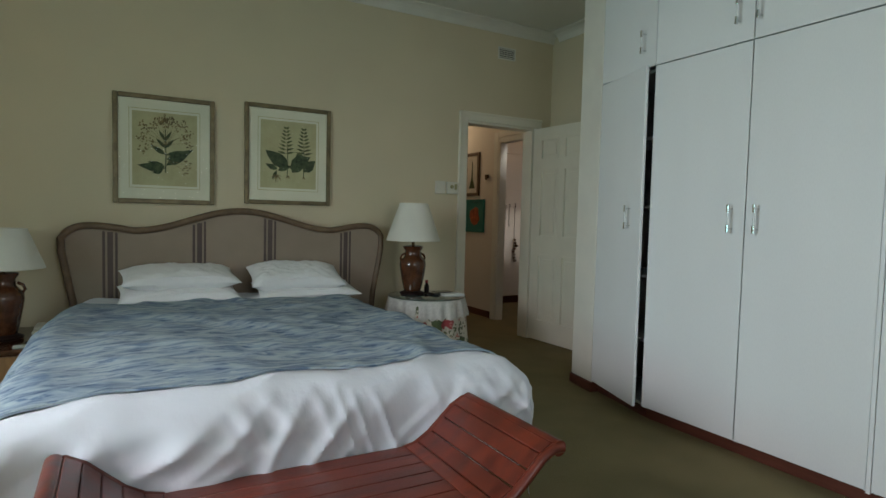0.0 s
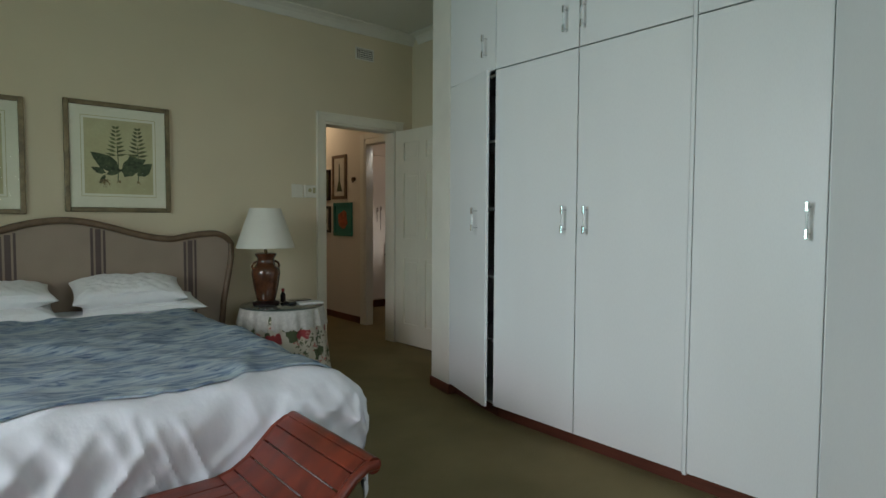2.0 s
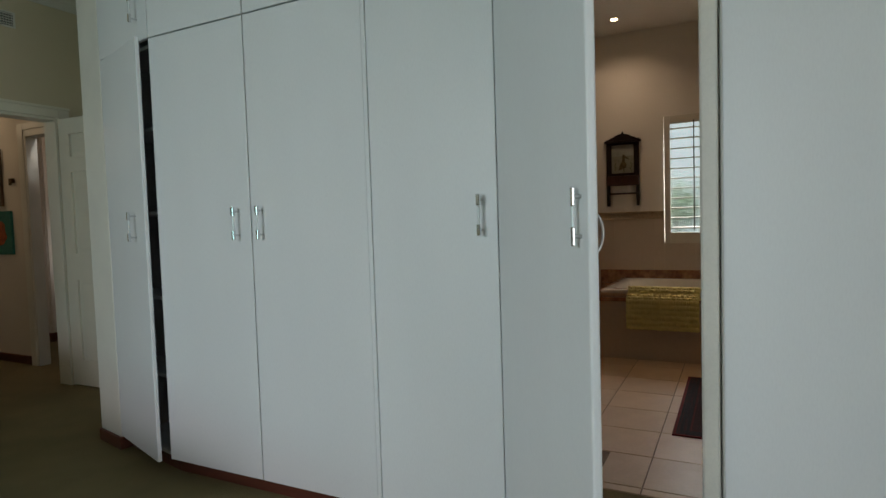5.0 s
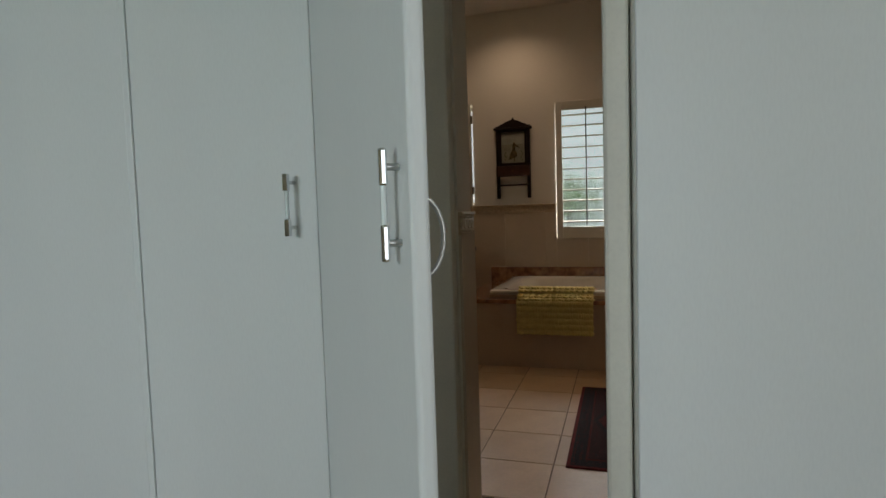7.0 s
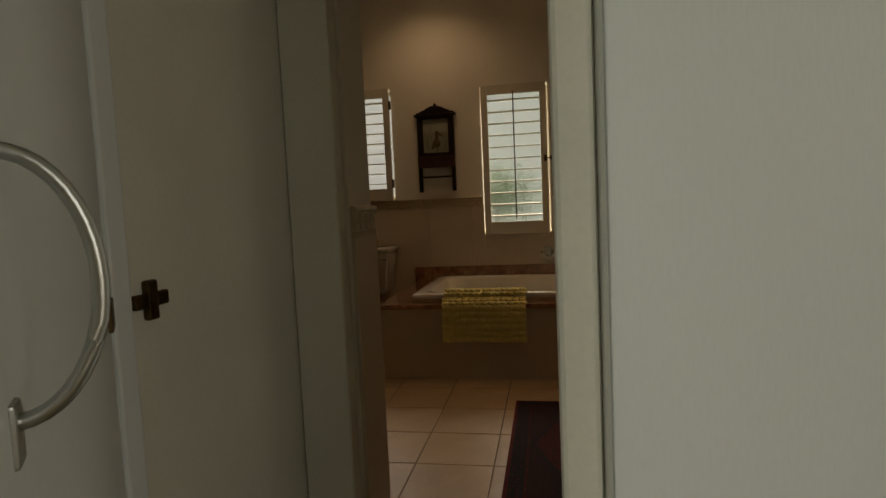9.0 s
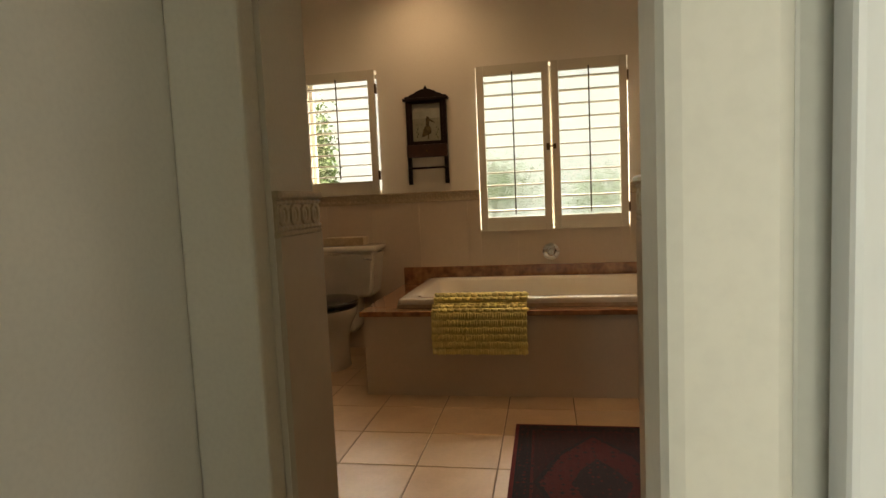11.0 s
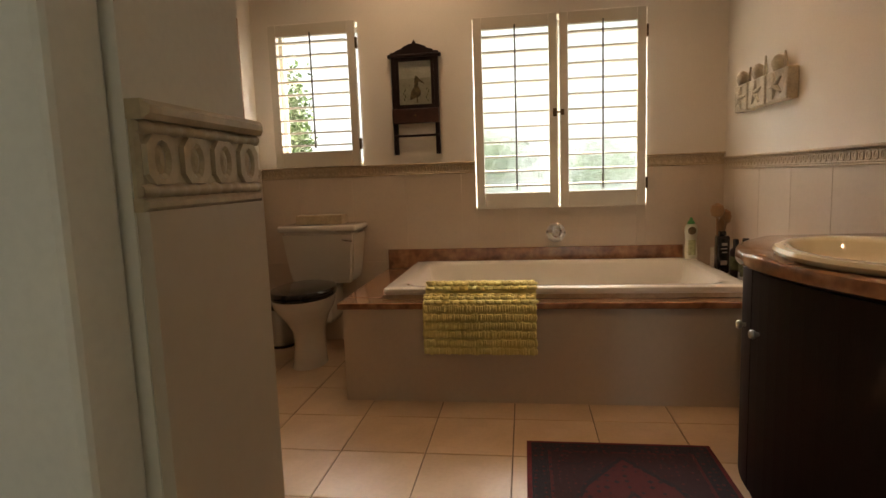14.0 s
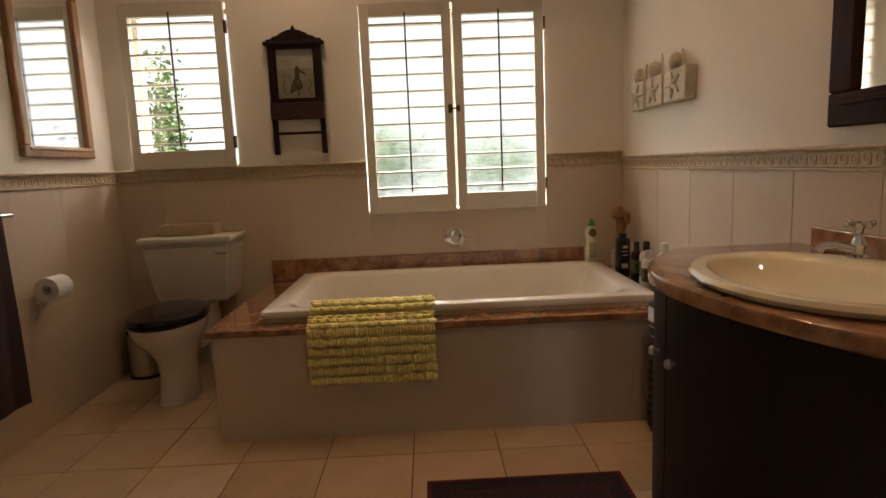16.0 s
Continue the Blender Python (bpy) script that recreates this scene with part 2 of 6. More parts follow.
def prism(outline, axis, a, b, bevel=0.0):
    """A flat outline of 2D points pushed from a to b along an axis."""
    bm = bmesh.new()
    def at(p, h):
        return {"x": (h, p[0], p[1]), "y": (p[0], h, p[1]), "z": (p[0], p[1], h)}[axis]
    lo = [bm.verts.new(at(p, a)) for p in outline]
    hi = [bm.verts.new(at(p, b)) for p in outline]
    n = len(outline)
    bm.faces.new(lo), bm.faces.new(hi)
    for i in range(n):
        bm.faces.new((lo[i], lo[(i + 1) % n], hi[(i + 1) % n], hi[i]))
    bmesh.ops.recalc_face_normals(bm, faces=bm.faces[:])
    if bevel:
        bmesh.ops.bevel(bm, geom=bm.edges[:], offset=bevel, segments=2, affect="EDGES")
    return bm


def sheet(f, nu, nv, thick=0.0):
    """A grid surface f(u, v) for u, v in 0..1, thickened along its normals."""
    bm = bmesh.new()
    g = [[bm.verts.new(f(i / nu, j / nv)) for j in range(nv + 1)] for i in range(nu + 1)]
    for i in range(nu):
        for j in range(nv):
            bm.faces.new((g[i][j], g[i + 1][j], g[i + 1][j + 1], g[i][j + 1]))
    bmesh.ops.recalc_face_normals(bm, faces=bm.faces[:])
    if thick:
        bmesh.ops.solidify(bm, geom=bm.faces[:], thickness=thick)
    return bm


def mesh_of(name, bm, material, smooth=False):
    me = bpy.data.meshes.new(name)
    bm.to_mesh(me)
    bm.free()
    me.materials.append(material)
    if smooth:
        me.polygons.foreach_set("use_smooth", [True] * len(me.polygons))
        me.set_sharp_from_angle(angle=radians(40))
    return me


def thing(name, base, label, category, group="", turn=0):
    ob = new(name)
    ob.empty_display_size = 0.05
    ob.matrix_basis = pose(*base, 0, 0, turn)
    ORIGIN[ob.name] = ob.matrix_basis.inverted()
    return tagged(ob, label, category, group)


def part(name, bm, material, parent, label="", smooth=False):
    """Links a bmesh given in world places as one mesh under a thing or a part of it."""
    inv = ORIGIN[parent.name]
    bmesh.ops.transform(bm, matrix=inv, verts=bm.verts[:])
    ob = new(name, mesh_of(name, bm, material, smooth))
    ob.parent = parent
    ORIGIN[ob.name] = inv
    if label: tagged(ob, label)
    return ob


def solid(name, bm, material, label, category="", smooth=False, kind="", group=""):
    """A thing or a piece of the setting that is one mesh."""
    ob = new(name, mesh_of(name, bm, material, smooth))
    ORIGIN[ob.name] = Matrix.Identity(4)
    return tagged(ob, label, category, group, kind)


# ---- plan, in metres ----
HEAD_Y = 4.625          # wall behind the bed
CUP_X = 3.0             # cupboard fronts
CEIL = 2.93
EAST_X = 4.0            # wall beside the bedroom door
WEST_X, SOUTH_Y = -1.6, -1.6
BATH_X0, BATH_X1 = 3.80, 7.09
BATH_Y0, BATH_Y1 = -0.85, 2.18
DADO = 1.185            # top of the bathroom tiling


def wall_boxes(along, a0, a1, b0, b1, z0, z1, holes=()):
    """Boxes of a wall that runs along 'x' or 'y' from a0 to a1, between b0 and b1, round holes (a, a, z, z)."""
    out, cuts = [], sorted({a0, a1, *[h[0] for h in holes], *[h[1] for h in holes]})
    for p, q in zip(cuts, cuts[1:]):
        spans = [(z0, z1)]
        for h in holes:
            if h[0] <= p and q <= h[1]:
                spans = [s for lo, hi in spans for s in ((lo, min(hi, h[2])), (max(lo, h[3]), hi)) if s[1] - s[0] > 1e-4]
        for lo, hi in spans:
            out.append((p, q, b0, b1, lo, hi) if along == "x" else (b0, b1, p, q, lo, hi))
    return boxes(*out)


def structure(name, bm, material, label):
    return solid(name, bm, material, label, kind="structure")


# bedroom shell
structure("floor", boxes((WEST_X - 0.62, CUP_X + 0.63, SOUTH_Y - 0.36, 9.0, -0.1, 0.0), (CUP_X + 0.63, 8.2, 4.2, 9.0, -0.1, 0.0), (CUP_X + 0.63, EAST_X + 0.1, 3.0, 4.2, -0.1, 0.0)), M_CARPET, "worn olive green fitted carpet on the bedroom floor")
structure("wall_north", wall_boxes("x", WEST_X - 0.15, 4.0, HEAD_Y, HEAD_Y + 0.14, 0, CEIL + 0.1, [(3.043, 3.80, 0, 2.03)]), M_WALL, "plain sage cream painted wall behind the bed")
structure("wall_west", wall_boxes("y", SOUTH_Y, HEAD_Y, WEST_X - 0.62, WEST_X, 0, CEIL + 0.1, [(0.65, 2.55, 0.75, 2.35)]), M_WALL, "plain sage cream painted wall with a wide window")
# the opening is unseen, added to let the south fill lamp in
structure("wall_south", wall_boxes("x", WEST_X - 0.62, CUP_X, SOUTH_Y - 0.36, SOUTH_Y, 0, CEIL + 0.1, [(0.3, 1.9, 0.75, 2.35)]), M_WALL, "plain sage cream painted wall with an unseen opening added for fill light")
structure("wall_east", boxes((EAST_X, EAST_X + 0.08, 3.09, HEAD_Y + 0.14, 0, CEIL + 0.1)), M_WALL, "plain sage cream painted wall beside the bedroom door")
structure("wall_alcove", boxes((CUP_X + 0.60, EAST_X, 3.10, 3.17, 0, CEIL + 0.1)), M_WALL, "plain sage cream painted wall at the end of the cupboards")
structure("wall_south_east", boxes((CUP_X + 0.004, CUP_X + 0.13, SOUTH_Y - 0.15, -0.62, 0, CEIL + 0.1)), M_WALL, "plain sage cream painted wall beyond the cupboards")
structure("ceiling", boxes((WEST_X - 0.62, EAST_X + 0.1, SOUTH_Y - 0.36, HEAD_Y + 0.14, CEIL, CEIL + 0.1)), M_CEIL, "white painted bedroom ceiling")


def cornice(a, b, inward):
    """Plaster cove between wall and ceiling from a to b; inward is the direction into the room."""
    prof = [(0.0, CEIL - 0.085), (0.012, CEIL - 0.085), (0.02, CEIL - 0.068), (0.032, CEIL - 0.045), (0.055, CEIL - 0.024), (0.085, CEIL - 0.014), (0.10, CEIL - 0.012), (0.10, CEIL - 0.001), (0.0, CEIL - 0.001)]
    bm = bmesh.new()
    ends = []
    for p in (a, b):
        ends.append([bm.verts.new((p[0] + inward[0] * d, p[1] + inward[1] * d, z)) for d, z in prof])
    n = len(prof)
    for i in range(n):
        bm.faces.new((ends[0][i], ends[0][(i + 1) % n], ends[1][(i + 1) % n], ends[1][i]))
    bm.faces.new(ends[0]), bm.faces.new(ends[1])
    bmesh.ops.recalc_face_normals(bm, faces=bm.faces[:])
    return bm


structure("trim_cornice_north", cornice((WEST_X, HEAD_Y), (EAST_X, HEAD_Y), (0, -1)), M_TRIM, "white plaster cornice above the bed wall")
structure("trim_cornice_east", cornice((EAST_X, HEAD_Y - 0.10), (EAST_X, 3.15), (-1, 0)), M_TRIM, "white plaster cornice beside the door")
structure("baseboard_north", boxes((WEST_X, 2.955, HEAD_Y - 0.018, HEAD_Y - 0.001, 0.001, 0.075), bevel=0.004), M_PLINTH, "dark red-brown wooden skirting board")

# bathroom shell
W1 = (1.445, 2.048, 1.200, 2.126)
W2 = (-0.378, 0.695, 0.885, 2.082)
structure("floor_bathroom", boxes((3.631, BATH_X1 + 0.2, BATH_Y0 - 0.1, BATH_Y1 + 0.1, -0.1, -0.004)), M_GROUT, "brown grout bed under the bathroom tiles")
structure("wall_bath_east", wall_boxes("y", BATH_Y0 - 0.15, BATH_Y1 + 0.15, BATH_X1, BATH_X1 + 0.22, -0.1, CEIL + 0.1, [W1, W2]), M_BWALL, "cream painted bathroom wall with two shuttered windows")
structure("wall_bath_north", boxes((CUP_X + 0.63, BATH_X1, BATH_Y1, BATH_Y1 + 0.12, -0.1, CEIL + 0.1)), M_BWALL, "cream painted bathroom wall above beige tiles")
structure("wall_bath_south", boxes((CUP_X + 0.63, BATH_X1, BATH_Y0 - 0.12, BATH_Y0, -0.1, CEIL + 0.1)), M_BWALL, "cream painted bathroom wall above beige tiles")
structure("wall_bath_west", boxes((CUP_X + 0.63, BATH_X0, 0.645, BATH_Y1, -0.1, CEIL + 0.1), (CUP_X + 0.63, BATH_X0, BATH_Y0, 0.052, -0.1, CEIL + 0.1)), M_BWALL, "cream painted wall with the bathroom doorway")
structure("ceiling_bathroom", boxes((CUP_X + 0.1, BATH_X1 + 0.2, BATH_Y0 - 0.15, BATH_Y1 + 0.15, CEIL, CEIL + 0.1)), M_BWALL, "cream painted bathroom ceiling")

# passage between the cupboards
structure("wall_passage_north", boxes((CUP_X + 0.004, CUP_X + 0.63, 0.775, 0.80, 0, CEIL)), M_TRIM, "white painted panel lining the passage")
structure("wall_passage_south", boxes((CUP_X + 0.052, CUP_X + 0.63, 0.025, 0.05, 0, CEIL)), M_TRIM, "white painted panel lining the passage")
structure("trim_passage_frame_north", boxes((CUP_X + 0.575, CUP_X + 0.628, 0.652, 0.774, 0, CEIL), bevel=0.006), M_TRIM, "white painted inner door frame")
structure("trim_door_post", boxes((CUP_X - 0.004, CUP_X + 0.05, 0.122, 0.172, 0, CEIL), (CUP_X + 0.02, CUP_X + 0.05, 0.026, 0.122, 0, CEIL), bevel=0.008), M_TRIM, "white painted door post of the bathroom passage")

# corridor and the room beyond it
structure("wall_corridor_east", wall_boxes("y", HEAD_Y + 0.14, 8.6, 4.08, 4.14, 0, 2.8, [(4.80, 5.57, 0, 2.03)]), M_CORR, "cream corridor wall hung with small pictures")
structure("wall_corridor_west", boxes((2.82, 2.94, HEAD_Y + 0.14, 8.6, 0, 2.8)), M_CORR, "plain cream corridor wall")
structure("wall_corridor_end", boxes((2.94, 4.08, 8.5, 8.6, 0, 2.8)), M_CORR, "plain cream wall closing the corridor")
structure("ceiling_corridor", boxes((2.8, 8.2, HEAD_Y + 0.14, 8.7, 2.7, 2.8)), M_CEIL, "white corridor ceiling")
structure("wall_far_room_north", boxes((4.20, 8.2, 6.95, 7.05, 0, 2.8)), M_CORR, "plain cream wall of the far room")
structure("wall_far_room_east", boxes((7.6, 7.7, 4.2, 7.05, 0, 2.8)), M_CORR, "plain cream wall of the far room")
structure("wall_far_room_south", boxes((4.085, 8.2, 4.3, 4.4, 0, 2.8)), M_CORR, "plain cream wall of the far room")
structure("baseboard_corridor", boxes((4.062, 4.079, 5.70, 8.5, 0.001, 0.075), bevel=0.003), M_PLINTH, "dark red-brown wooden corridor skirting")
structure("trim_far_doorframe", boxes((4.055, 4.15, 5.545, 5.575, 0, 2.06), (4.055, 4.15, 4.795, 5.545, 2.0, 2.06), (4.05, 4.08, 5.575, 5.66, 0, 2.12), (4.05, 4.08, 4.78, 5.575, 2.06, 2.12), bevel=0.005), M_TRIM, "cream painted frame of the far doorway")


# ---- cupboards along the bedroom wall ----
def pull_handle(parent, x, y, z0, z1, big=1.0):
    """A bar handle on two posts, standing off a face that looks towards -x."""
    h = part("handle", tube([(x - 0.034 * big, y, z0 + 0.02), (x - 0.034 * big, y, z1 - 0.02)], 0.0045 * big), M_ACRYLIC, parent, "clear bar handle with chrome ends", True)
    for z in (z0 + 0.02, z1 - 0.02):
        part("post", tube([(x - 0.034 * big, y, z), (x + 0.001, y, z)], 0.0042 * big), M_CHROME, h, "", True)
        part("grip", boxes((x - 0.041 * big, x - 0.028 * big, y - 0.006 * big, y + 0.006 * big, z - 0.019 * big, z + 0.019 * big), bevel=0.002), M_CHROME, h)
    return h


def cupboard(y0, y1, upper_handle, lower_handle, door_swing=0.0, overlap=0.0, depth=0.60):
    """One unit: side panels, shelves, a tall door and an upper door; y0 > y1; the doors may overlap the carcass."""
    d0, y0 = y0, y0 - overlap
    c = thing("built_in_cupboard", (CUP_X + 0.3, (y0 + y1) / 2, 0), "high white painted built-in cupboard unit with flush doors" if not door_swing else "tall white built-in cupboard unit whose door stands ajar", "cupboard", "bedroom cupboards")
    part("side_panel", boxes((CUP_X + 0.004, CUP_X + depth, y0 - 0.016, y0 - 0.001, 0.07, CEIL - 0.003)), M_WHITE, c)
    part("side_panel", boxes((CUP_X + 0.004, CUP_X + depth, y1 + 0.001, y1 + 0.016, 0.07, CEIL - 0.003)), M_WHITE, c)
    part("back_panel", boxes((CUP_X + depth - 0.015, CUP_X + depth, y1 + 0.016, y0 - 0.016, 0.07, CEIL - 0.003)), M_RECESS_SHADE, c)
    for z in (0.07, 0.45, 0.83, 1.24, 1.64, 2.025, CEIL - 0.02):
        part("shelf", boxes((CUP_X + 0.02, CUP_X + depth - 0.015, y1 + 0.016, y0 - 0.016, z, z + 0.016)), M_WHITE, c)
    up = part("upper_door", boxes((CUP_X - 0.018, CUP_X + 0.001, y1 + 0.0005, d0 - 0.0005, 2.050, CEIL - 0.004), bevel=0.003), M_WHITE, c)
    if upper_handle: pull_handle(up, CUP_X - 0.018, upper_handle, 2.13, 2.265)
    door = part("door", boxes((CUP_X - 0.018, CUP_X + 0.001, y1 + 0.0005, d0 - 0.0005, 0.08, 2.044), bevel=0.003), M_WHITE, c)
    if lower_handle: pull_handle(door, CUP_X - 0.018, lower_handle, 1.115, 1.255)
    if door_swing:
        hinge = Vector((CUP_X - 0.018, y0 - 0.003, 0)) - Vector((CUP_X + 0.3, (y0 + y1) / 2, 0))
        door.matrix_basis = Matrix.Translation(hinge) @ Matrix.Rotation(radians(door_swing), 4, "Z") @ Matrix.Translation(-hinge)
    return c


CANT = Matrix.Translation((CUP_X - 0.018, 2.485, 0)) @ Matrix.Rotation(radians(-12), 4, "Z") @ Matrix.Translation((0.018 - CUP_X, -2.485, 0))   # the end of the row turns back from the room
end_unit = cupboard(3.021, 2.485, 2.575, 2.60, -6.0, depth=0.42)
end_unit.matrix_basis = CANT @ end_unit.matrix_basis
cupboard(2.480, 1.900, 1.972, 1.965)
cupboard(1.895, 1.310, 1.862, 1.83)
cupboard(1.290, 0.790, None, 0.845)
cupboard(0.112, -0.60, None, None, overlap=0.085)
end_post = structure("trim_cupboard_end", boxes((CUP_X - 0.018, CUP_X + 0.52, 3.027, 3.282, 0.068, CEIL - 0.002), bevel=0.006), M_TRIM, "white painted end post of the cupboards")
end_post.matrix_basis = CANT
end_plinth = structure("baseboard_cupboard_end", boxes((CUP_X + 0.035, CUP_X + 0.050, 2.500, 3.020, 0.001, 0.069), (CUP_X - 0.024, CUP_X + 0.050, 3.022, 3.282, 0.001, 0.066), (CUP_X - 0.024, CUP_X + 0.52, 3.283, 3.297, 0.001, 0.066), bevel=0.003), M_PLINTH, "dark red-brown wooden plinth under the cupboard end")
end_plinth.matrix_basis = CANT
structure("trim_cupboard_divider", boxes((CUP_X - 0.021, CUP_X + 0.60, 1.2915, 1.3085, 0.07, CEIL - 0.002), bevel=0.002), M_WHITE, "white painted strip between two cupboards")
structure("trim_hinge_post", boxes((CUP_X - 0.018, CUP_X + 0.02, 0.757, 0.788, 0.0, CEIL - 0.002), bevel=0.004), M_WHITE, "white painted post that carries the bathroom door")
structure("baseboard_cupboards", boxes((CUP_X + 0.035, CUP_X + 0.050, 0.792, 2.483, 0.001, 0.069), bevel=0.003), M_PLINTH, "dark red-brown wooden plinth under the cupboards")
structure("baseboard_cupboards_south", boxes((CUP_X + 0.055, CUP_X + 0.070, -0.60, 0.020, 0.001, 0.069), bevel=0.003), M_PLINTH, "dark red-brown wooden plinth under the cupboards")


# bathroom door, a flush cupboard leaf standing open into the bedroom
def bathroom_door():
    hinge, tip = Vector((CUP_X - 0.02, 0.764, 0)), Vector((2.438, 0.345, 0))
    d = (tip - hinge)
    wide = d.length
    d.normalize()
    ang = math.degrees(math.atan2(d.y, d.x))
    door = thing("bathroom_door", hinge, "white flush door with a chrome bar handle, standing open", "door")
    m = pose(hinge.x, hinge.y, 0, 0, 0, ang)     # local x runs from hinge to tip, local -y faces the bedroom's cupboards
    def put(name, bm, material, parent, label="", smooth=False):
        bmesh.ops.transform(bm, matrix=m, verts=bm.verts[:])
        return part(name, bm, material, parent, label, smooth)
    leaf = put("leaf", boxes((0.004, wide, -0.022, 0.002, 0.015, CEIL - 0.02), bevel=0.007, seg=3), M_WHITE, door)
    hx = wide - 0.038
    bar = put("pull_handle", tube([(hx, -0.042, 1.122), (hx, -0.042, 1.218)], 0.004), M_ACRYLIC, door, "bar handle with clear middle and chrome ends", True)
    for z in (1.126, 1.214):
        put("post", tube([(hx, -0.042, z), (hx, -0.021, z)], 0.0045), M_STEEL, bar, "", True)
        put("grip", boxes((hx - 0.005, hx + 0.005, -0.047, -0.037, z - 0.022, z + 0.022), bevel=0.003), M_CHROME, bar)
    arc = [(wide - 0.045, 0.003 + 0.030 * math.sin(math.pi * i / 20), 1.131 - 0.049 * math.cos(math.pi * i / 20)) for i in range(21)]
    inner = put("ring_handle", tube(arc, 0.0032, 12), M_STEEL, door, "half-round brushed steel handle", True)
    for z in (1.078, 1.184):
        put("plate", boxes((wide - 0.052, wide - 0.038, -0.001, 0.004, z - 0.012, z + 0.012), bevel=0.0015), M_STEEL, inner)
    for z in (0.30, 1.03, 1.80, 2.55):
        put("hinge", boxes((0.008, 0.06, -0.001, 0.008, z - 0.02, z + 0.02), bevel=0.002), M_BRASS, door, "dark concealed cupboard hinge")
    return door


bathroom_door()
for z in (0.30, 1.03, 1.80, 2.55):
    solid("hinge_plate", boxes((CUP_X + 0.035, CUP_X + 0.11, 0.764, 0.774, z - 0.011, z + 0.011), (CUP_X + 0.06, CUP_X + 0.083, 0.762, 0.774, z - 0.03, z + 0.03), bevel=0.003), M_BRASS, "dark cross-shaped hinge plate screwed to the passage panel", "hinge", group="door hinge plates")


# ---- bedroom doorway, door and wall fittings ----
def architrave(name, x0, x1, top, y, label, wide=0.08):
    bm = boxes((x0 - wide, x0, y - 0.018, y - 0.001, 0, top + wide), (x1, x1 + wide, y - 0.018, y - 0.001, 0, top + wide), (x0, x1, y - 0.018, y - 0.001, top, top + wide),
               (x0 - wide, x0 - wide + 0.02, y - 0.03, y - 0.018, 0, top + wide), (x0 - wide, x1 + wide, y - 0.03, y - 0.018, top + wide - 0.02, top + wide),
               (x0, x0 + 0.02, y - 0.002, y + 0.14, 0, top), (x1 - 0.02, x1, y - 0.002, y + 0.14, 0, top), (x0 + 0.02, x1 - 0.02, y - 0.002, y + 0.14, top - 0.02, top), bevel=0.003)
    return structure(name, bm, M_DOOR, label)


architrave("trim_door_frame", 3.043, 3.80, 2.025, HEAD_Y, "cream painted wooden frame of the bedroom doorway")


def panel_door(hinge, width, angle):
    """A six-panel moulded door, hinged at one edge; local x runs along the leaf."""
    door = thing("bedroom_door", (hinge[0], hinge[1], 0), "white moulded six-panel door standing wide open", "door")
    m = pose(hinge[0], hinge[1], 0, 0, 0, angle)
    def put(name, bm, material, parent, label=""):
        bmesh.ops.transform(bm, matrix=m, verts=bm.verts[:])
        return part(name, bm, material, parent, label)
    cols = ((0.11, width / 2 - 0.045), (width / 2 + 0.045, width - 0.11))
    rows = ((0.20, 0.82), (1.00, 1.62), (1.72, 1.90))
    bm = wall_boxes("x", 0, width, 0, 0.04, 0.012, 2.01, [(*c, *r) for c in cols for r in rows])
    put("leaf", bm, M_DOOR, door)
    for c in cols:
        for r in rows:
            put("panel", boxes((c[0] + 0.001, c[1] - 0.001, 0.012, 0.028, r[0] + 0.001, r[1] - 0.001), (c[0] + 0.035, c[1] - 0.035, 0.004, 0.036, r[0] + 0.035, r[1] - 0.035), bevel=0.005), M_DOOR, door)
            put("moulding", wall_boxes("x", c[0] - 0.008, c[1] + 0.008, -0.005, 0.045, r[0] - 0.008, r[1] + 0.008, [(c[0] + 0.006, c[1] - 0.006, r[0] + 0.006, r[1] - 0.006)]), M_DOOR, door)
    put("door_handle", boxes((width - 0.075, width - 0.035, -0.008, 0.048, 0.94, 1.08), bevel=0.003), M_BRASS, door, "brass door handle plate")
    return door


panel_door((3.787, HEAD_Y - 0.034), 0.76, -88)

vent = thing("air_vent", (3.455, HEAD_Y, 2.67), "small louvred air vent high on the wall", "vent")
part("frame", wall_boxes("x", 3.36, 3.55, HEAD_Y - 0.012, HEAD_Y - 0.001, 2.617, 2.726, [(3.37, 3.54, 2.627, 2.716)]), M_TRIM, vent)
part("backing", boxes((3.37, 3.54, HEAD_Y - 0.004, HEAD_Y - 0.001, 2.627, 2.716)), M_RECESS_SHADE, vent)
for i in range(5):
    part("slat", boxes((3.37, 3.54, HEAD_Y - 0.010, HEAD_Y - 0.004, 2.636 + i * 0.0175, 2.641 + i * 0.0175)), M_TRIM, vent)
for i in range(9):
    part("bar", boxes((3.386 + i * 0.0175, 3.390 + i * 0.0175, HEAD_Y - 0.011, HEAD_Y - 0.010, 2.627, 2.716)), M_TRIM, vent)

sw = thing("light_switch", (2.785, HEAD_Y, 1.415), "ivory plastic light switch plate on the wall", "switch")
part("plate", boxes((2.735, 2.835, HEAD_Y - 0.012, HEAD_Y - 0.001, 1.362, 1.474), bevel=0.003), M_WALLSWITCH, sw)
part("rocker", boxes((2.765, 2.785, HEAD_Y - 0.018, HEAD_Y - 0.012, 1.40, 1.436), bevel=0.002), M_WALLSWITCH, sw)
part("rocker", boxes((2.79, 2.81, HEAD_Y - 0.018, HEAD_Y - 0.012, 1.40, 1.436), bevel=0.002), M_WALLSWITCH, sw)
th = thing("wall_control", (2.90, HEAD_Y, 1.41), "beige plastic wall control box beside the switch", "control")
part("body", boxes((2.843, 2.955, HEAD_Y - 0.034, HEAD_Y - 0.001, 1.364, 1.470), bevel=0.005), M_WALLSWITCH, th)
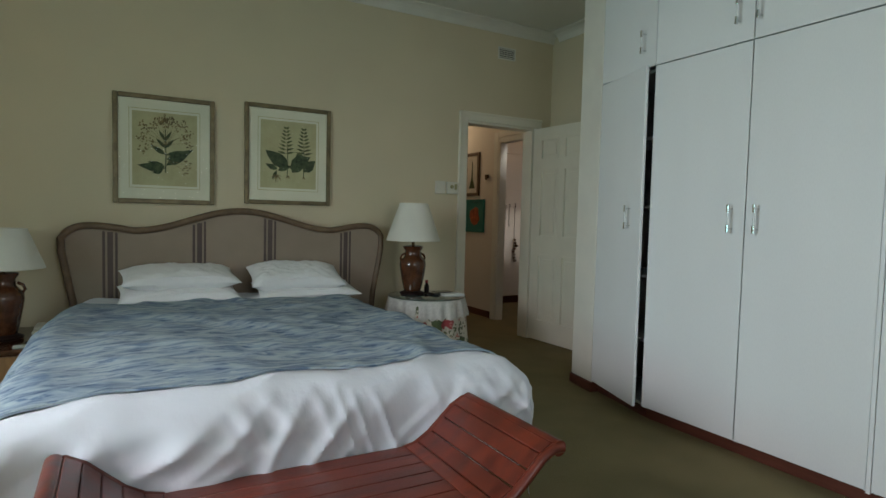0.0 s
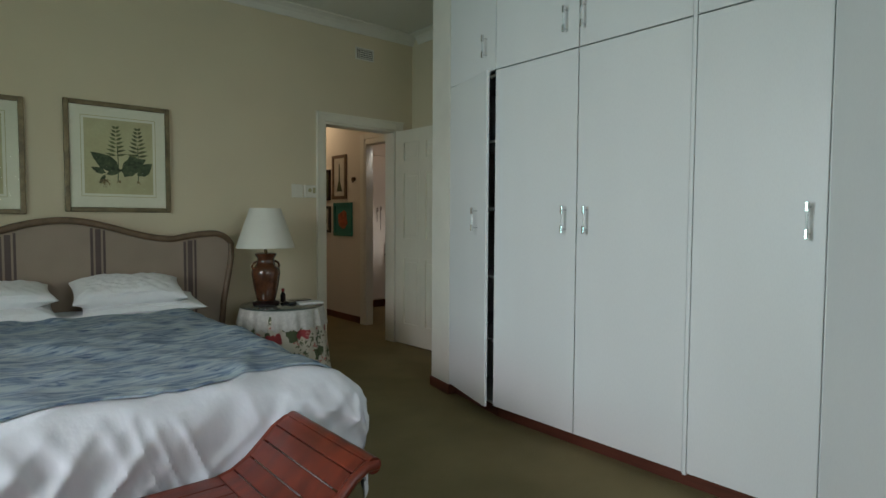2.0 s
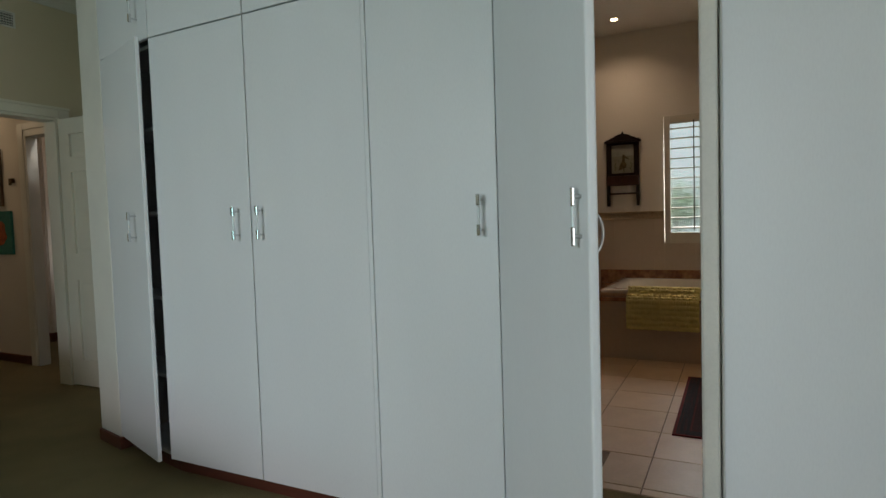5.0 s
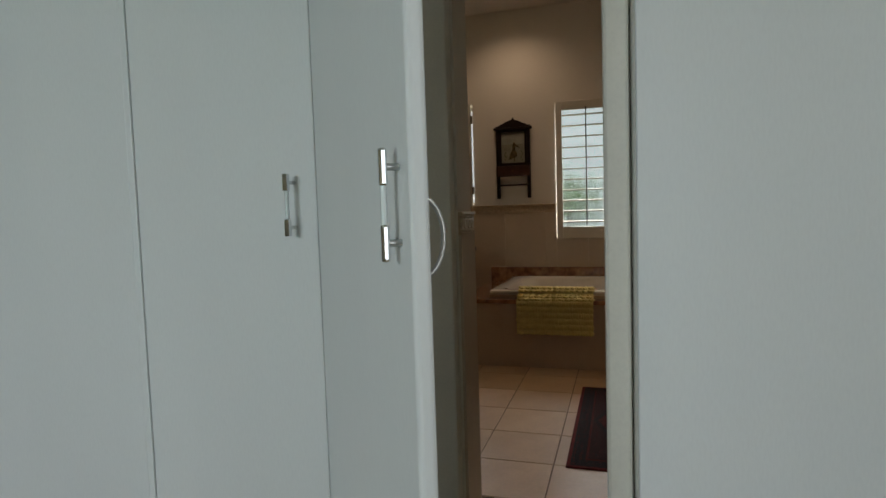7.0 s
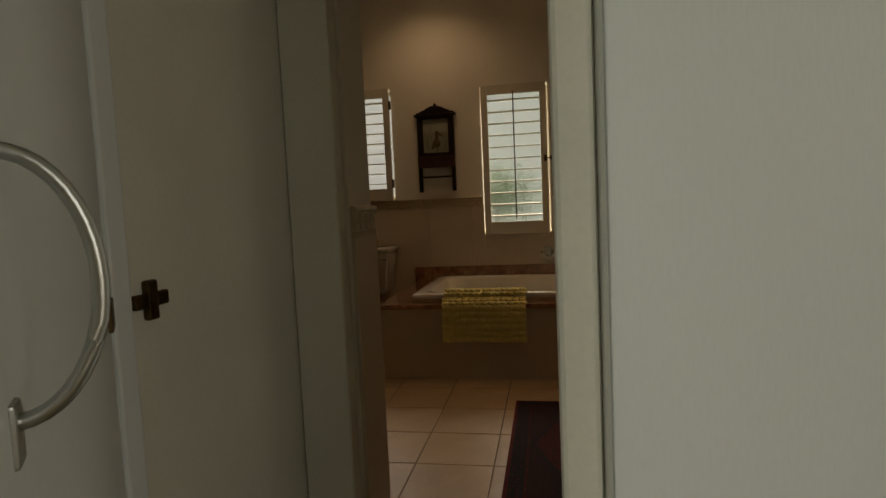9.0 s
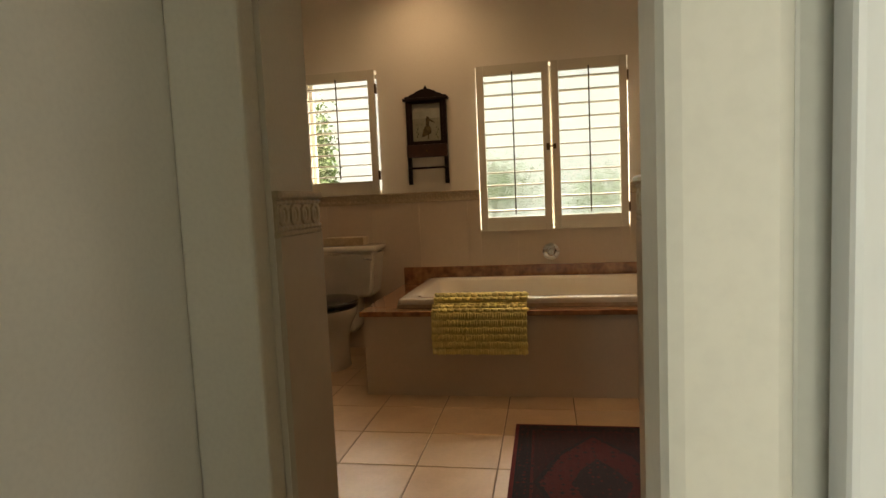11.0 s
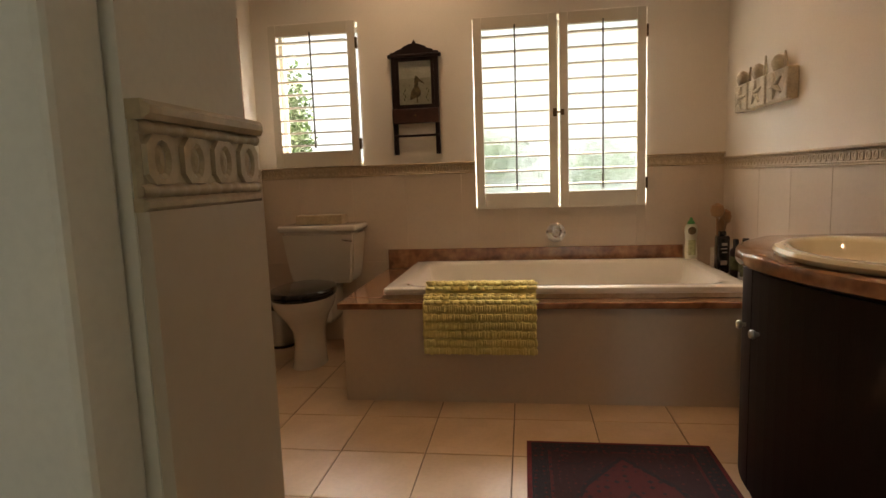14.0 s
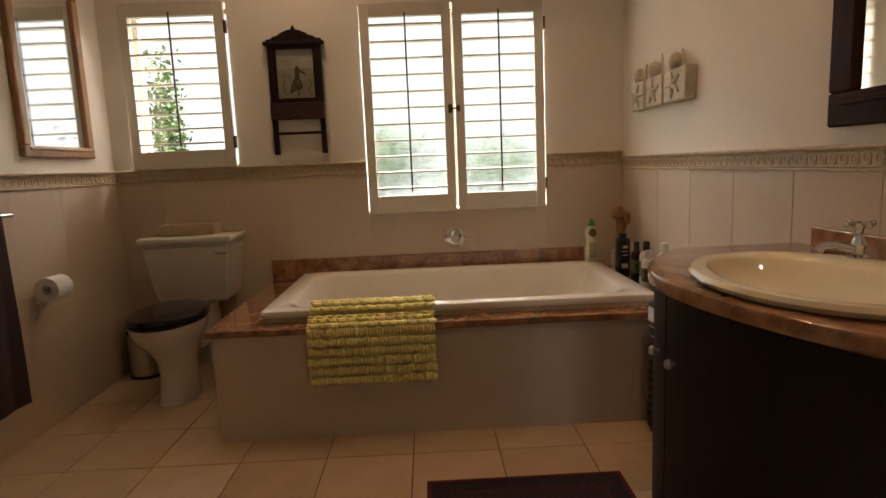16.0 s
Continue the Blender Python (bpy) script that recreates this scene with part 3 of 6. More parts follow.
part("dial", turned([(0.016, 0), (0.016, 0.01), (0.013, 0.014)], 18, (2.885, HEAD_Y - 0.048, 1.425), "y"), M_PRINT, th, "", True)
part("button", boxes((2.915, 2.94, HEAD_Y - 0.038, HEAD_Y - 0.034, 1.40, 1.45), bevel=0.001), M_PRINT, th)


# ---- bed ----
BED_X0, BED_X1, BED_Y0, BED_Y1, BED_TOP = 0.12, 1.82, 2.12, 4.50, 0.56


def headboard_top(x):
    """Height of the carved top rail: high in the middle, dipping to rounded shoulders."""
    u = abs((x - 1.09) / 1.10)
    lean = 0.012 * (x - 1.09)
    if u < 0.62:
        return lean + 1.038 + 0.138 * (0.5 + 0.5 * math.cos(math.pi * u / 0.62))
    if u < 0.86:
        return lean + 1.038 + 0.034 * math.sin(math.pi * 0.5 * (u - 0.62) / 0.24)
    v = min(1.0, (u - 0.86) / 0.14)
    return lean + 1.072 - 0.13 * (1 - math.sqrt(max(0.0, 1 - v * v)))


def bed():
    b = thing("double_bed", (1.1, 3.4, 0), "wide double bed with a curved upholstered headboard", "bed")
    yf, yb = 4.50, 4.56
    xs = [0.015 + 2.15 * i / 60 for i in range(61)]
    inner = [(x, headboard_top(x) - 0.03) for x in xs]
    part("upholstery", prism([(0.07, 0.2)] + inner + [(2.11, 0.2)], "y", yf, yb), M_HBFABRIC, b, "taupe upholstered headboard panel")
    for k, (c, wd) in enumerate(((0.223, 0.016), (0.260, 0.032), (0.295, 0.014), (0.764, 0.016), (0.801, 0.032), (0.836, 0.014), (1.247, 0.016), (1.284, 0.032), (1.320, 0.014), (1.831, 0.016), (1.868, 0.032), (1.904, 0.014))):
        part("stripe", boxes((c - wd / 2 + 0.012, c + wd / 2 + 0.012, yf - 0.003, yf - 0.0005, 0.3, headboard_top(c) - 0.045)), M_HBSTRIPE, b)
    rail = [(0.09, yf - 0.005, 0.25), (0.065, yf - 0.005, 0.55), (0.022, yf - 0.005, 0.78), (0.003, yf - 0.005, 0.89)]
    top = [(x, yf - 0.005, headboard_top(x) - 0.012) for x in [0.001 + 2.178 * i / 90 for i in range(91)]]
    path = rail + top + [(2.18 - p[0], p[1], p[2]) for p in reversed(rail)]
    part("carved_frame", tube(path, 0.023, 10), M_HBWOOD, b, "carved oak headboard frame", True)
    part("base", boxes((BED_X0 + 0.06, BED_X1 - 0.06, BED_Y0 + 0.08, BED_Y1 - 0.02, 0.10, 0.34), bevel=0.02), M_HBFABRIC, b)
    part("mattress", boxes((BED_X0 + 0.03, BED_X1 - 0.03, BED_Y0 + 0.05, BED_Y1 - 0.02, 0.345, BED_TOP - 0.035), bevel=0.05, seg=3), M_DUVET, b)
    for x in (BED_X0 + 0.12, BED_X1 - 0.12):
        for y in (BED_Y0 + 0.2, BED_Y1 - 0.1):
            part("leg", turned([(0.03, 0), (0.035, 0.1)], 14, (x, y, 0.001)), M_HBWOOD, b, "", True)
    return b


bed()


def cloth_surface(x0, x1, y_front, y_back, top, drop_front, drop_side, puff, folds, seed):
    """A cover laid over the bed: puffed on top, rolling over the foot and the sides into folds."""
    off = Vector((seed * 3.1, seed * 1.7, 0))
    length, width = y_back - y_front, x1 - x0
    r = 0.13
    def side(s, span, drop, rr=r):
        """Distance s beyond the edge becomes an arc and then a hang: outward and downward."""
        if s <= 0: return 0.0, 0.0
        arc = rr * math.pi / 2
        if s < arc:
            a = s / rr
            return rr * math.sin(a), rr * (1 - math.cos(a))
        return rr, rr + (s - arc)
    def f(u, v):
        sx = (u - 0.5) * (width + 2 * drop_side)
        sy = v * (length + drop_front)
        ox, dx = side(abs(sx) - width / 2 + r * 0.6, 0, 0)
        x = (min(abs(sx), width / 2 - r * 0.6) + ox) * (1 if sx > 0 else -1)
        oy, dy = side(sy - length + r * 0.6, 0, 0)
        y = y_back - min(sy, length - r * 0.6) - oy
        drop = math.sqrt(dx * dx + dy * dy)
        z = top - drop
        p = Vector((x + (x0 + x1) / 2, y, 0))
        n1 = noise.noise(Vector((p.x * 2.3, p.y * 2.3, 0)) + off)
        n2 = noise.noise(Vector((p.x * 7, p.y * 7, z * 3)) + off)
        z += puff * (0.5 * n1 + 0.25 * n2) * (1 if drop < 0.05 else 0.4)
        hang = min(1, drop / 0.16)
        wave = folds * hang * (noise.noise(Vector((sx * 3.4 + sy * 0.5, z * 1.2, seed))) + 0.5 * noise.noise(Vector((sx * 8 + sy * 3, z * 2.5, seed + 5))))
        for angle, freq, high, part_seed in ((0.75, 7.5, 0.030, 11), (-0.65, 6.5, 0.026, 17), (0.35, 12.0, 0.013, 29), (-1.0, 11.0, 0.013, 37)):
            across, along = sx * math.cos(angle) + z * math.sin(angle), z * math.cos(angle) - sx * math.sin(angle)
            ridge_line = math.exp(-(4.2 * noise.noise(Vector((across * freq + 0.5 * n1, along * 1.6, seed + part_seed)))) ** 2)
            patch = min(1, max(0, 0.72 + 1.6 * noise.noise(Vector((sx * 1.9, z * 1.9, seed + part_seed + 3)))))
            wave += hang * high * ridge_line * patch
        y -= wave if dy > dx else 0
        x += (wave if dx >= dy else 0) * (1 if sx > 0 else -1)
        ridge = 0.3 * folds * noise.noise(Vector((sx * 5 - sy * 3, sy * 5, seed + 9)))
        top_fold = 1 - 3.0 * abs(noise.noise(Vector((sx * 3.1 + sy * 1.2, sy * 4.2 - sx, seed + 23))))
        crease = 0.010 * max(0, top_fold) ** 1.5 * (1 - hang)
        slip = 0.14 * min(1, max(0, (-sx / (width / 2) - 0.4) / 0.6)) * min(1, (y_back - y) / 0.8)   # pulled over towards the window side
        return (x - slip + (x0 + x1) / 2, y, z + ridge + crease)
    return f


COVER = cloth_surface(BED_X0 + 0.02, BED_X1 - 0.09, 2.085, 4.40, BED_TOP + 0.025, 0.42, 0.36, 0.045, 0.03, 1)
solid("duvet", sheet(COVER, 230, 230), M_DUVET, "rumpled white cotton duvet hanging over the foot of the bed", "duvet", smooth=True)


# ---- bathroom, large things ----
def bath():
    b = thing("built_in_bath", (6.5, 0.25, 0), "cream enamel bath set in a tiled surround", "bath")
    X0, X1, Y0, Y1 = 5.99, BATH_X1 - 0.001, BATH_Y0 + 0.001, 1.285
    part("front_panel", boxes((X0, X0 + 0.05, Y0, Y1, -0.003, 0.468)), M_WTILE, b, "beige tiled front panel")
    part("end_panel", boxes((X0 + 0.05, X1, Y1 - 0.05, Y1, -0.003, 0.468)), M_WTILE, b, "beige tiled end panel")
    rx0, rx1, ry0, ry1, top = 6.065, 7.03, -0.665, 1.10, 0.553
    bm = boxes((X0 - 0.022, rx0 + 0.05, Y0, Y1 + 0.022, 0.47, 0.50), (rx1 - 0.05, X1, Y0, Y1 + 0.022, 0.47, 0.50), (rx0 + 0.05, rx1 - 0.05, ry1 - 0.05, Y1 + 0.022, 0.47, 0.50), (rx0 + 0.05, rx1 - 0.05, Y0, ry0 + 0.05, 0.47, 0.50), bevel=0.004)
    part("marble_ledge", bm, M_MARBLE, b, "polished red-brown marble ledge")
    part("packer", boxes((rx0 + 0.005, rx0 + 0.03, ry0, ry1, 0.501, 0.522)), M_DADO, b)
    part("upstand", boxes((X1 - 0.022, X1, -0.60, 1.30, 0.501, 0.628), bevel=0.004), M_MARBLE, b, "marble upstand along the wall")
    # tub: nested rounded rectangles from the rim's skirt over the lip and down to the floor
    def ring(inset, z, rad, seg=8):
        pts = []
        a0, a1, b0, b1 = rx0 + inset, rx1 - inset, ry0 + inset * 1.35, ry1 - inset * 1.35
        for cx, cy, st in ((a1 - rad, b1 - rad, 0), (a0 + rad, b1 - rad, 90), (a0 + rad, b0 + rad, 180), (a1 - rad, b0 + rad, 270)):
            for i in range(seg + 1):
                a = radians(st + 90 * i / seg)
                pts.append((cx + rad * math.cos(a), cy + rad * math.sin(a), z))
        return pts
    bm = bmesh.new()
    rings = [[bm.verts.new(p) for p in ring(*r)] for r in ((0.004, 0.523, 0.03), (0.0, 0.535, 0.03), (0.004, 0.550, 0.03), (0.014, 0.556, 0.035), (0.06, 0.556, 0.09), (0.075, 0.550, 0.12), (0.088, 0.53, 0.14), (0.11, 0.42, 0.16), (0.14, 0.25, 0.17), (0.19, 0.17, 0.16), (0.26, 0.15, 0.10))]
    n = len(rings[0])
    for a, c in zip(rings, rings[1:]):
        for i in range(n):
            bm.faces.new((a[i], a[(i + 1) % n], c[(i + 1) % n], c[i]))
    bm.faces.new(rings[-1])
    bmesh.ops.recalc_face_normals(bm, faces=bm.faces[:])
    part("tub", bm, M_ENAMEL, b, "cream enamel bath tub", True)
    return b


bath()


M_ROD = mat("dark_tilt_rod", (0.10, 0.085, 0.06), 0.5, vary=0.1, scale=20, bump=0.05)


def shutters(name, y0, y1, z0, z1, leaves, slats):
    """Louvred shutters on the room side of a window; each leaf spans (y, y)."""
    for a, b in leaves:
        s = thing(name, (BATH_X1 - 0.02, (a + b) / 2, z0), "cream painted louvred window shutter, closed with open slats", "shutter", "bathroom shutters")
        xa, xb = BATH_X1 - 0.042, BATH_X1 - 0.012
        st, top, bot = 0.052, 0.075, 0.10
        part("stile", boxes((xa, xb, a, a + st, z0, z1), bevel=0.003), M_SHUTTER, s)
        part("stile", boxes((xa, xb, b - st, b, z0, z1), bevel=0.003), M_SHUTTER, s)
        part("top_rail", boxes((xa, xb, a + st, b - st, z1 - top, z1), bevel=0.003), M_SHUTTER, s)
        part("bottom_rail", boxes((xa, xb, a + st, b - st, z0, z0 + bot), bevel=0.003), M_SHUTTER, s)
        step = (z1 - top - z0 - bot) / slats
        for i in range(slats):
            zc = z0 + bot + step * (i + 0.5)
            bm = boxes((-0.034, 0.034, a + st + 0.001, b - st - 0.001, -0.0055, 0.0055), bevel=0.004, seg=2)
            bmesh.ops.transform(bm, matrix=pose((xa + xb) / 2, 0, zc, 0, -3, 0), verts=bm.verts[:])
            part("slat", bm, M_SHUTTER, s)
        yc = (a + b) / 2
        part("tilt_rod", boxes((xa - 0.026, xa - 0.016, yc - 0.005, yc + 0.005, z0 + bot + 0.02, z1 - top + 0.015), bevel=0.002), M_ROD, s, "dark tilt rod")
        for z in (z0 + 0.14, z1 - 0.14) if a < 0.1 or a > 1 else ():
            part("hinge", boxes((xa - 0.004, xb, a - 0.012, a, z - 0.035, z + 0.035), bevel=0.002), M_BRASS, s, "dark brass hinge")


shutters("window_shutter", *W2[:2], *W2[2:], [(-0.367, 0.153), (0.167, 0.686)], 11)
lc = thing("shutter_latch", (BATH_X1 - 0.045, 0.16, 1.48), "small dark brass latch joining two shutter leaves", "latch")
part("plate", boxes((BATH_X1 - 0.0465, BATH_X1 - 0.0421, 0.172, 0.196, 1.455, 1.505), (BATH_X1 - 0.0465, BATH_X1 - 0.0421, 0.126, 0.148, 1.462, 1.498), bevel=0.001), M_BRASS, lc)
part("bolt", tube([(BATH_X1 - 0.052, 0.132, 1.48), (BATH_X1 - 0.052, 0.190, 1.48)], 0.0055, 10), M_BRASS, lc, "", True)
shutters("window_shutter", *W1[:2], *W1[2:], [(1.454, 2.042)], 9)


def window(name, y0, y1, z0, z1, bars, material):
    w = thing(name, (BATH_X1 + 0.15, (y0 + y1) / 2, z0), "white steel framed window behind the shutters", "window")
    tagged(w, kind="structure")
    xa, xb = BATH_X1 + 0.14, BATH_X1 + 0.175
    part("window_frame", wall_boxes("y", y0, y1, xa, xb, z0, z1, [(y0 + 0.03, y1 - 0.03, z0 + 0.03, z1 - 0.03)]), M_SHUTTER, w)
    n = bars
    for i in range(n):
        p, q = y0 + 0.03 + (y1 - y0 - 0.06) * i / n, y0 + 0.03 + (y1 - y0 - 0.06) * (i + 1) / n
        if i: part("glazing_bar", boxes((xa, xb, p - 0.012, p + 0.012, z0 + 0.03, z1 - 0.03)), M_SHUTTER, w)
        pane = part("pane", boxes((xa + 0.012, xa + 0.017, p + (0.012 if i else 0), q - (0.012 if i < n - 1 else 0), z0 + 0.03, z1 - 0.03)), material, w)
        pane.visible_shadow = False
    part("window_sill", boxes((BATH_X1 - 0.008, xa, y0 + 0.001, y1 - 0.001, z0 + 0.001, z0 + 0.012), bevel=0.003), M_SHUTTER, w)


def pebbled_glass():
    """Obscured glass with raised droplets all over."""
    m = clear_glass("obscured_glass", (0.95, 0.98, 0.96), 0.12)
    n, l = m.node_tree.nodes, m.node_tree.links
    co, v, r, bp = (n.new("ShaderNode" + k) for k in ("TexCoord", "TexVoronoi", "ValToRGB", "Bump"))
    v.inputs["Scale"].default_value, v.inputs["Randomness"].default_value = 62, 0.6
    l.new(co.outputs["Object"], v.inputs[0]), l.new(v.outputs[0], r.inputs[0])
    r.color_ramp.elements[0].position, r.color_ramp.elements[1].position = 0.30, 0.40
    r.color_ramp.elements[0].color, r.color_ramp.elements[1].color = (1, 1, 1, 1), (0.80, 0.86, 0.82, 1)
    bp.inputs["Strength"].default_value, bp.inputs["Distance"].default_value = 0.6, 0.003
    l.new(r.outputs[0], bp.inputs["Height"]), l.new(bp.outputs[0], n["Principled BSDF"].inputs["Normal"])
    l.new(r.outputs[0], n["Principled BSDF"].inputs["Base Color"])
    return m


M_OBSCURE = pebbled_glass()
window("window_1", *W1, 1, M_GLASS)
window("window_2", *W2, 2, M_OBSCURE)


def toilet():
    t = thing("toilet", (6.75, 1.70, 0), "ivory ceramic toilet with a black seat and lid, closed", "toilet")
    cy = 1.695
    def oval(cx, a, b, z, seg=36, flat=1.0):
        return [(cx + a * math.cos(2 * math.pi * i / seg) * (flat if math.cos(2 * math.pi * i / seg) > 0 else 1), cy + b * math.sin(2 * math.pi * i / seg), z) for i in range(seg)]
    def loft(rows, cap=True):
        bm = bmesh.new()
        rings = [[bm.verts.new(p) for p in r] for r in rows]
        n = len(rings[0])
        for a, c in zip(rings, rings[1:]):
            for i in range(n):
                bm.faces.new((a[i], a[(i + 1) % n], c[(i + 1) % n], c[i]))
        if cap: bm.faces.new(rings[0]), bm.faces.new(rings[-1])
        bmesh.ops.recalc_face_normals(bm, faces=bm.faces[:])
        return bm
    part("pan", loft([oval(6.565, 0.150, 0.100, 0.0), oval(6.57, 0.142, 0.094, 0.03), oval(6.58, 0.128, 0.088, 0.14), oval(6.575, 0.135, 0.094, 0.22), oval(6.55, 0.18, 0.125, 0.30), oval(6.53, 0.232, 0.165, 0.365), oval(6.525, 0.246, 0.176, 0.405), oval(6.525, 0.248, 0.177, 0.428)]), M_CERAMIC, t, "", True)
    part("seat", loft([oval(6.525, 0.250, 0.179, 0.429), oval(6.525, 0.256, 0.184, 0.438), oval(6.525, 0.253, 0.182, 0.446)]), M_BLACK, t, "black toilet seat", True)
    part("lid", loft([oval(6.525, 0.252, 0.182, 0.448), oval(6.525, 0.260, 0.188, 0.456), oval(6.525, 0.260, 0.188, 0.466), oval(6.525, 0.252, 0.180, 0.478), oval(6.525, 0.20, 0.135, 0.489), oval(6.525, 0.10, 0.07, 0.493)]), M_BLACK, t, "glossy black toilet lid", True)
    part("seat_hinge", boxes((6.765, 6.80, cy - 0.10, cy - 0.06, 0.429, 0.458), (6.765, 6.80, cy + 0.06, cy + 0.10, 0.429, 0.458), bevel=0.005), M_CHROME, t)
    def slab(z, ya, yb, xa, xb):
        return [(xa, ya, z), (xb, ya, z), (xb, yb, z), (xa, yb, z)]
    bm = loft([slab(0.44, cy - 0.195, cy + 0.195, 6.845, 7.07), slab(0.50, cy - 0.212, cy + 0.212, 6.83, 7.075), slab(0.78, cy - 0.245, cy + 0.245, 6.80, 7.085)])
    bmesh.ops.bevel(bm, geom=bm.edges[:], offset=0.018, segments=3, affect="EDGES")
    part("cistern", bm, M_CERAMIC, t, "", True)
    part("cistern_lid", boxes((6.785, 7.088, cy - 0.26, cy + 0.26, 0.782, 0.822), bevel=0.014, seg=3), M_CERAMIC, t, "", True)
    part("flush_lever", tube([(6.79, cy - 0.17, 0.73), (6.775, cy - 0.18, 0.73), (6.772, cy - 0.235, 0.725)], 0.007), M_CHROME, t, "chrome flush lever", True)
    part("pan_neck", boxes((6.72, 7.02, cy - 0.09, cy + 0.09, 0.20, 0.439), bevel=0.03, seg=3), M_CERAMIC, t, "", True)
    part("waste_pipe", tube([(6.95, cy, 0.20), (7.085, cy, 0.20)], 0.05, 16), M_CERAMIC, t, "", True)
    return t


toilet()


# ---- bedding ----
def throw_surface(u, v):
    """The throw lies on the duvet: a stretch of the same surface lifted along its normal."""
    def at(a, b):
        U = 0.5 + (a - 0.5) * (0.90 - 0.05 * math.sin(b * 9))
        V = 0.13 + b * (0.685 + 0.03 * (0.5 - a) + 0.006 * math.sin(a * 23))
        return Vector(COVER(U, V))
    p = at(u, v)
    n = (at(u + 0.004, v) - p).cross(at(u, v + 0.004) - p)
    if n.length < 1e-9: return p
    n.normalize()
    if n.dot(p - Vector((0.95, 3.2, 0.15))) < 0: n = -n
    return p + n * (0.012 + 0.004 * noise.noise(p * 9))


def throw_material():
    m = bpy.data.materials.new("blue_mottled_throw")
    m.use_nodes = True
    n, l = m.node_tree.nodes, m.node_tree.links
    b = n["Principled BSDF"]
    co, mp, a, c, ramp, mix, ramp2, bp = (n.new("ShaderNode" + k) for k in ("TexCoord", "Mapping", "TexNoise", "TexNoise", "ValToRGB", "Mix", "ValToRGB", "Bump"))
    mp.inputs["Scale"].default_value = (1.0, 3.2, 3.2)
    mp.inputs["Rotation"].default_value = (0, 0, 0.08)
    l.new(co.outputs["Object"], mp.inputs[0]), l.new(mp.outputs[0], a.inputs[0]), l.new(mp.outputs[0], c.inputs[0])
    a.inputs["Scale"].default_value, a.inputs["Detail"].default_value, a.inputs["Distortion"].default_value = 7.5, 7, 0.8
    c.inputs["Scale"].default_value, c.inputs["Detail"].default_value = 14, 6
    e = ramp.color_ramp.elements
    e[0].position, e[0].color = 0.36, (0.115, 0.165, 0.24, 1)
    e[1].position, e[1].color = 0.60, (0.33, 0.39, 0.42, 1)
    k = ramp.color_ramp.elements.new(0.48)
    k.color = (0.235, 0.295, 0.345, 1)
    ramp2.color_ramp.elements[0].position, ramp2.color_ramp.elements[0].color = 0.34, (0.34, 0.44, 0.62, 1)
    ramp2.color_ramp.elements[1].position, ramp2.color_ramp.elements[1].color = 0.43, (1, 1, 1, 1)
    mix.data_type, mix.blend_type = "RGBA", "MULTIPLY"
    mix.inputs[0].default_value = 1.0
    l.new(a.outputs[0], ramp.inputs[0]), l.new(c.outputs[0], ramp2.inputs[0])
    l.new(ramp.outputs[0], mix.inputs[6]), l.new(ramp2.outputs[0], mix.inputs[7]), l.new(mix.outputs[2], b.inputs["Base Color"])
    bp.inputs["Strength"].default_value, bp.inputs["Distance"].default_value = 0.5, 0.006
    l.new(c.outputs[0], bp.inputs["Height"]), l.new(bp.outputs[0], b.inputs["Normal"])
    b.inputs["Roughness"].default_value = 0.9
    return m


M_THROW = throw_material()
throw = solid("throw_blanket", sheet(throw_surface, 150, 130, 0.008), M_THROW, "mottled blue woven throw spread across the bed", "blanket", smooth=True)


def pillow(x, y, z, a, b, c, rx, rz, label, seed):
    """A filled cushion: two domed sheets that meet in a seam, with creases."""
    m = pose(x, y, z, rx, 0, rz)
    bm = bmesh.new()
    nx, ny = 60, 44
    for sgn in (1, -1):
        g = []
        for i in range(nx + 1):
            row = []
            for j in range(ny + 1):
                u, v = 2 * i / nx - 1, 2 * j / ny - 1
                dome = max(0, (1 - abs(u) ** 3.2)) ** 0.55 * max(0, (1 - abs(v) ** 3.0)) ** 0.55
                pin = 1 - 0.07 * (1 - abs(u)) ** 0.5 if abs(v) > 0.9 else 1
                px, py = a * u * (1 - 0.06 * (1 - v * v)), b * v * (1 - 0.08 * (1 - u * u)) * pin
                h = dome * c * (1 + 0.18 * noise.noise(Vector((u * 2 + seed, v * 2, sgn)))) + 0.011 * dome * noise.noise(Vector((u * 6 + seed, v * 5 + u * 2, 3)))
                crease = max(0, 1 - 3 * abs(noise.noise(Vector((u * 4.5 + v * 3 + seed, v * 4.5 - u * 2, 7 + sgn))))) + 0.6 * max(0, 1 - 3 * abs(noise.noise(Vector((u * 9 - v * 5 + seed, v * 7 + u * 3, 9)))))
                h += (0.006 if seed == 4 else 0.004) * dome * crease
                row.append(bm.verts.new((px, py, sgn * h)))
            g.append(row)
        for i in range(nx):
            for j in range(ny):
                bm.faces.new((g[i][j], g[i + 1][j], g[i + 1][j + 1], g[i][j + 1]))
    bmesh.ops.remove_doubles(bm, verts=bm.verts[:], dist=0.0005)
    bmesh.ops.recalc_face_normals(bm, faces=bm.faces[:])
    bmesh.ops.transform(bm, matrix=m, verts=bm.verts[:])
    return solid("pillow", bm, M_PILLOW, label, "pillow", True, group="bed pillows")


pillow(0.665, 4.24, 0.628, 0.36, 0.21, 0.062, 8, 0, "plain white cotton pillow lying under another", 1)
pillow(0.67, 4.27, 0.728, 0.35, 0.20, 0.066, 9, 2, "plain white cotton pillow stacked on another", 2)
pillow(1.50, 4.26, 0.620, 0.36, 0.21, 0.048, 8, -2, "flat white cotton pillow lying under another", 3)
pillow(1.425, 4.26, 0.712, 0.325, 0.19, 0.080, 16, -4, "crumpled white cotton pillow stacked on another", 4)


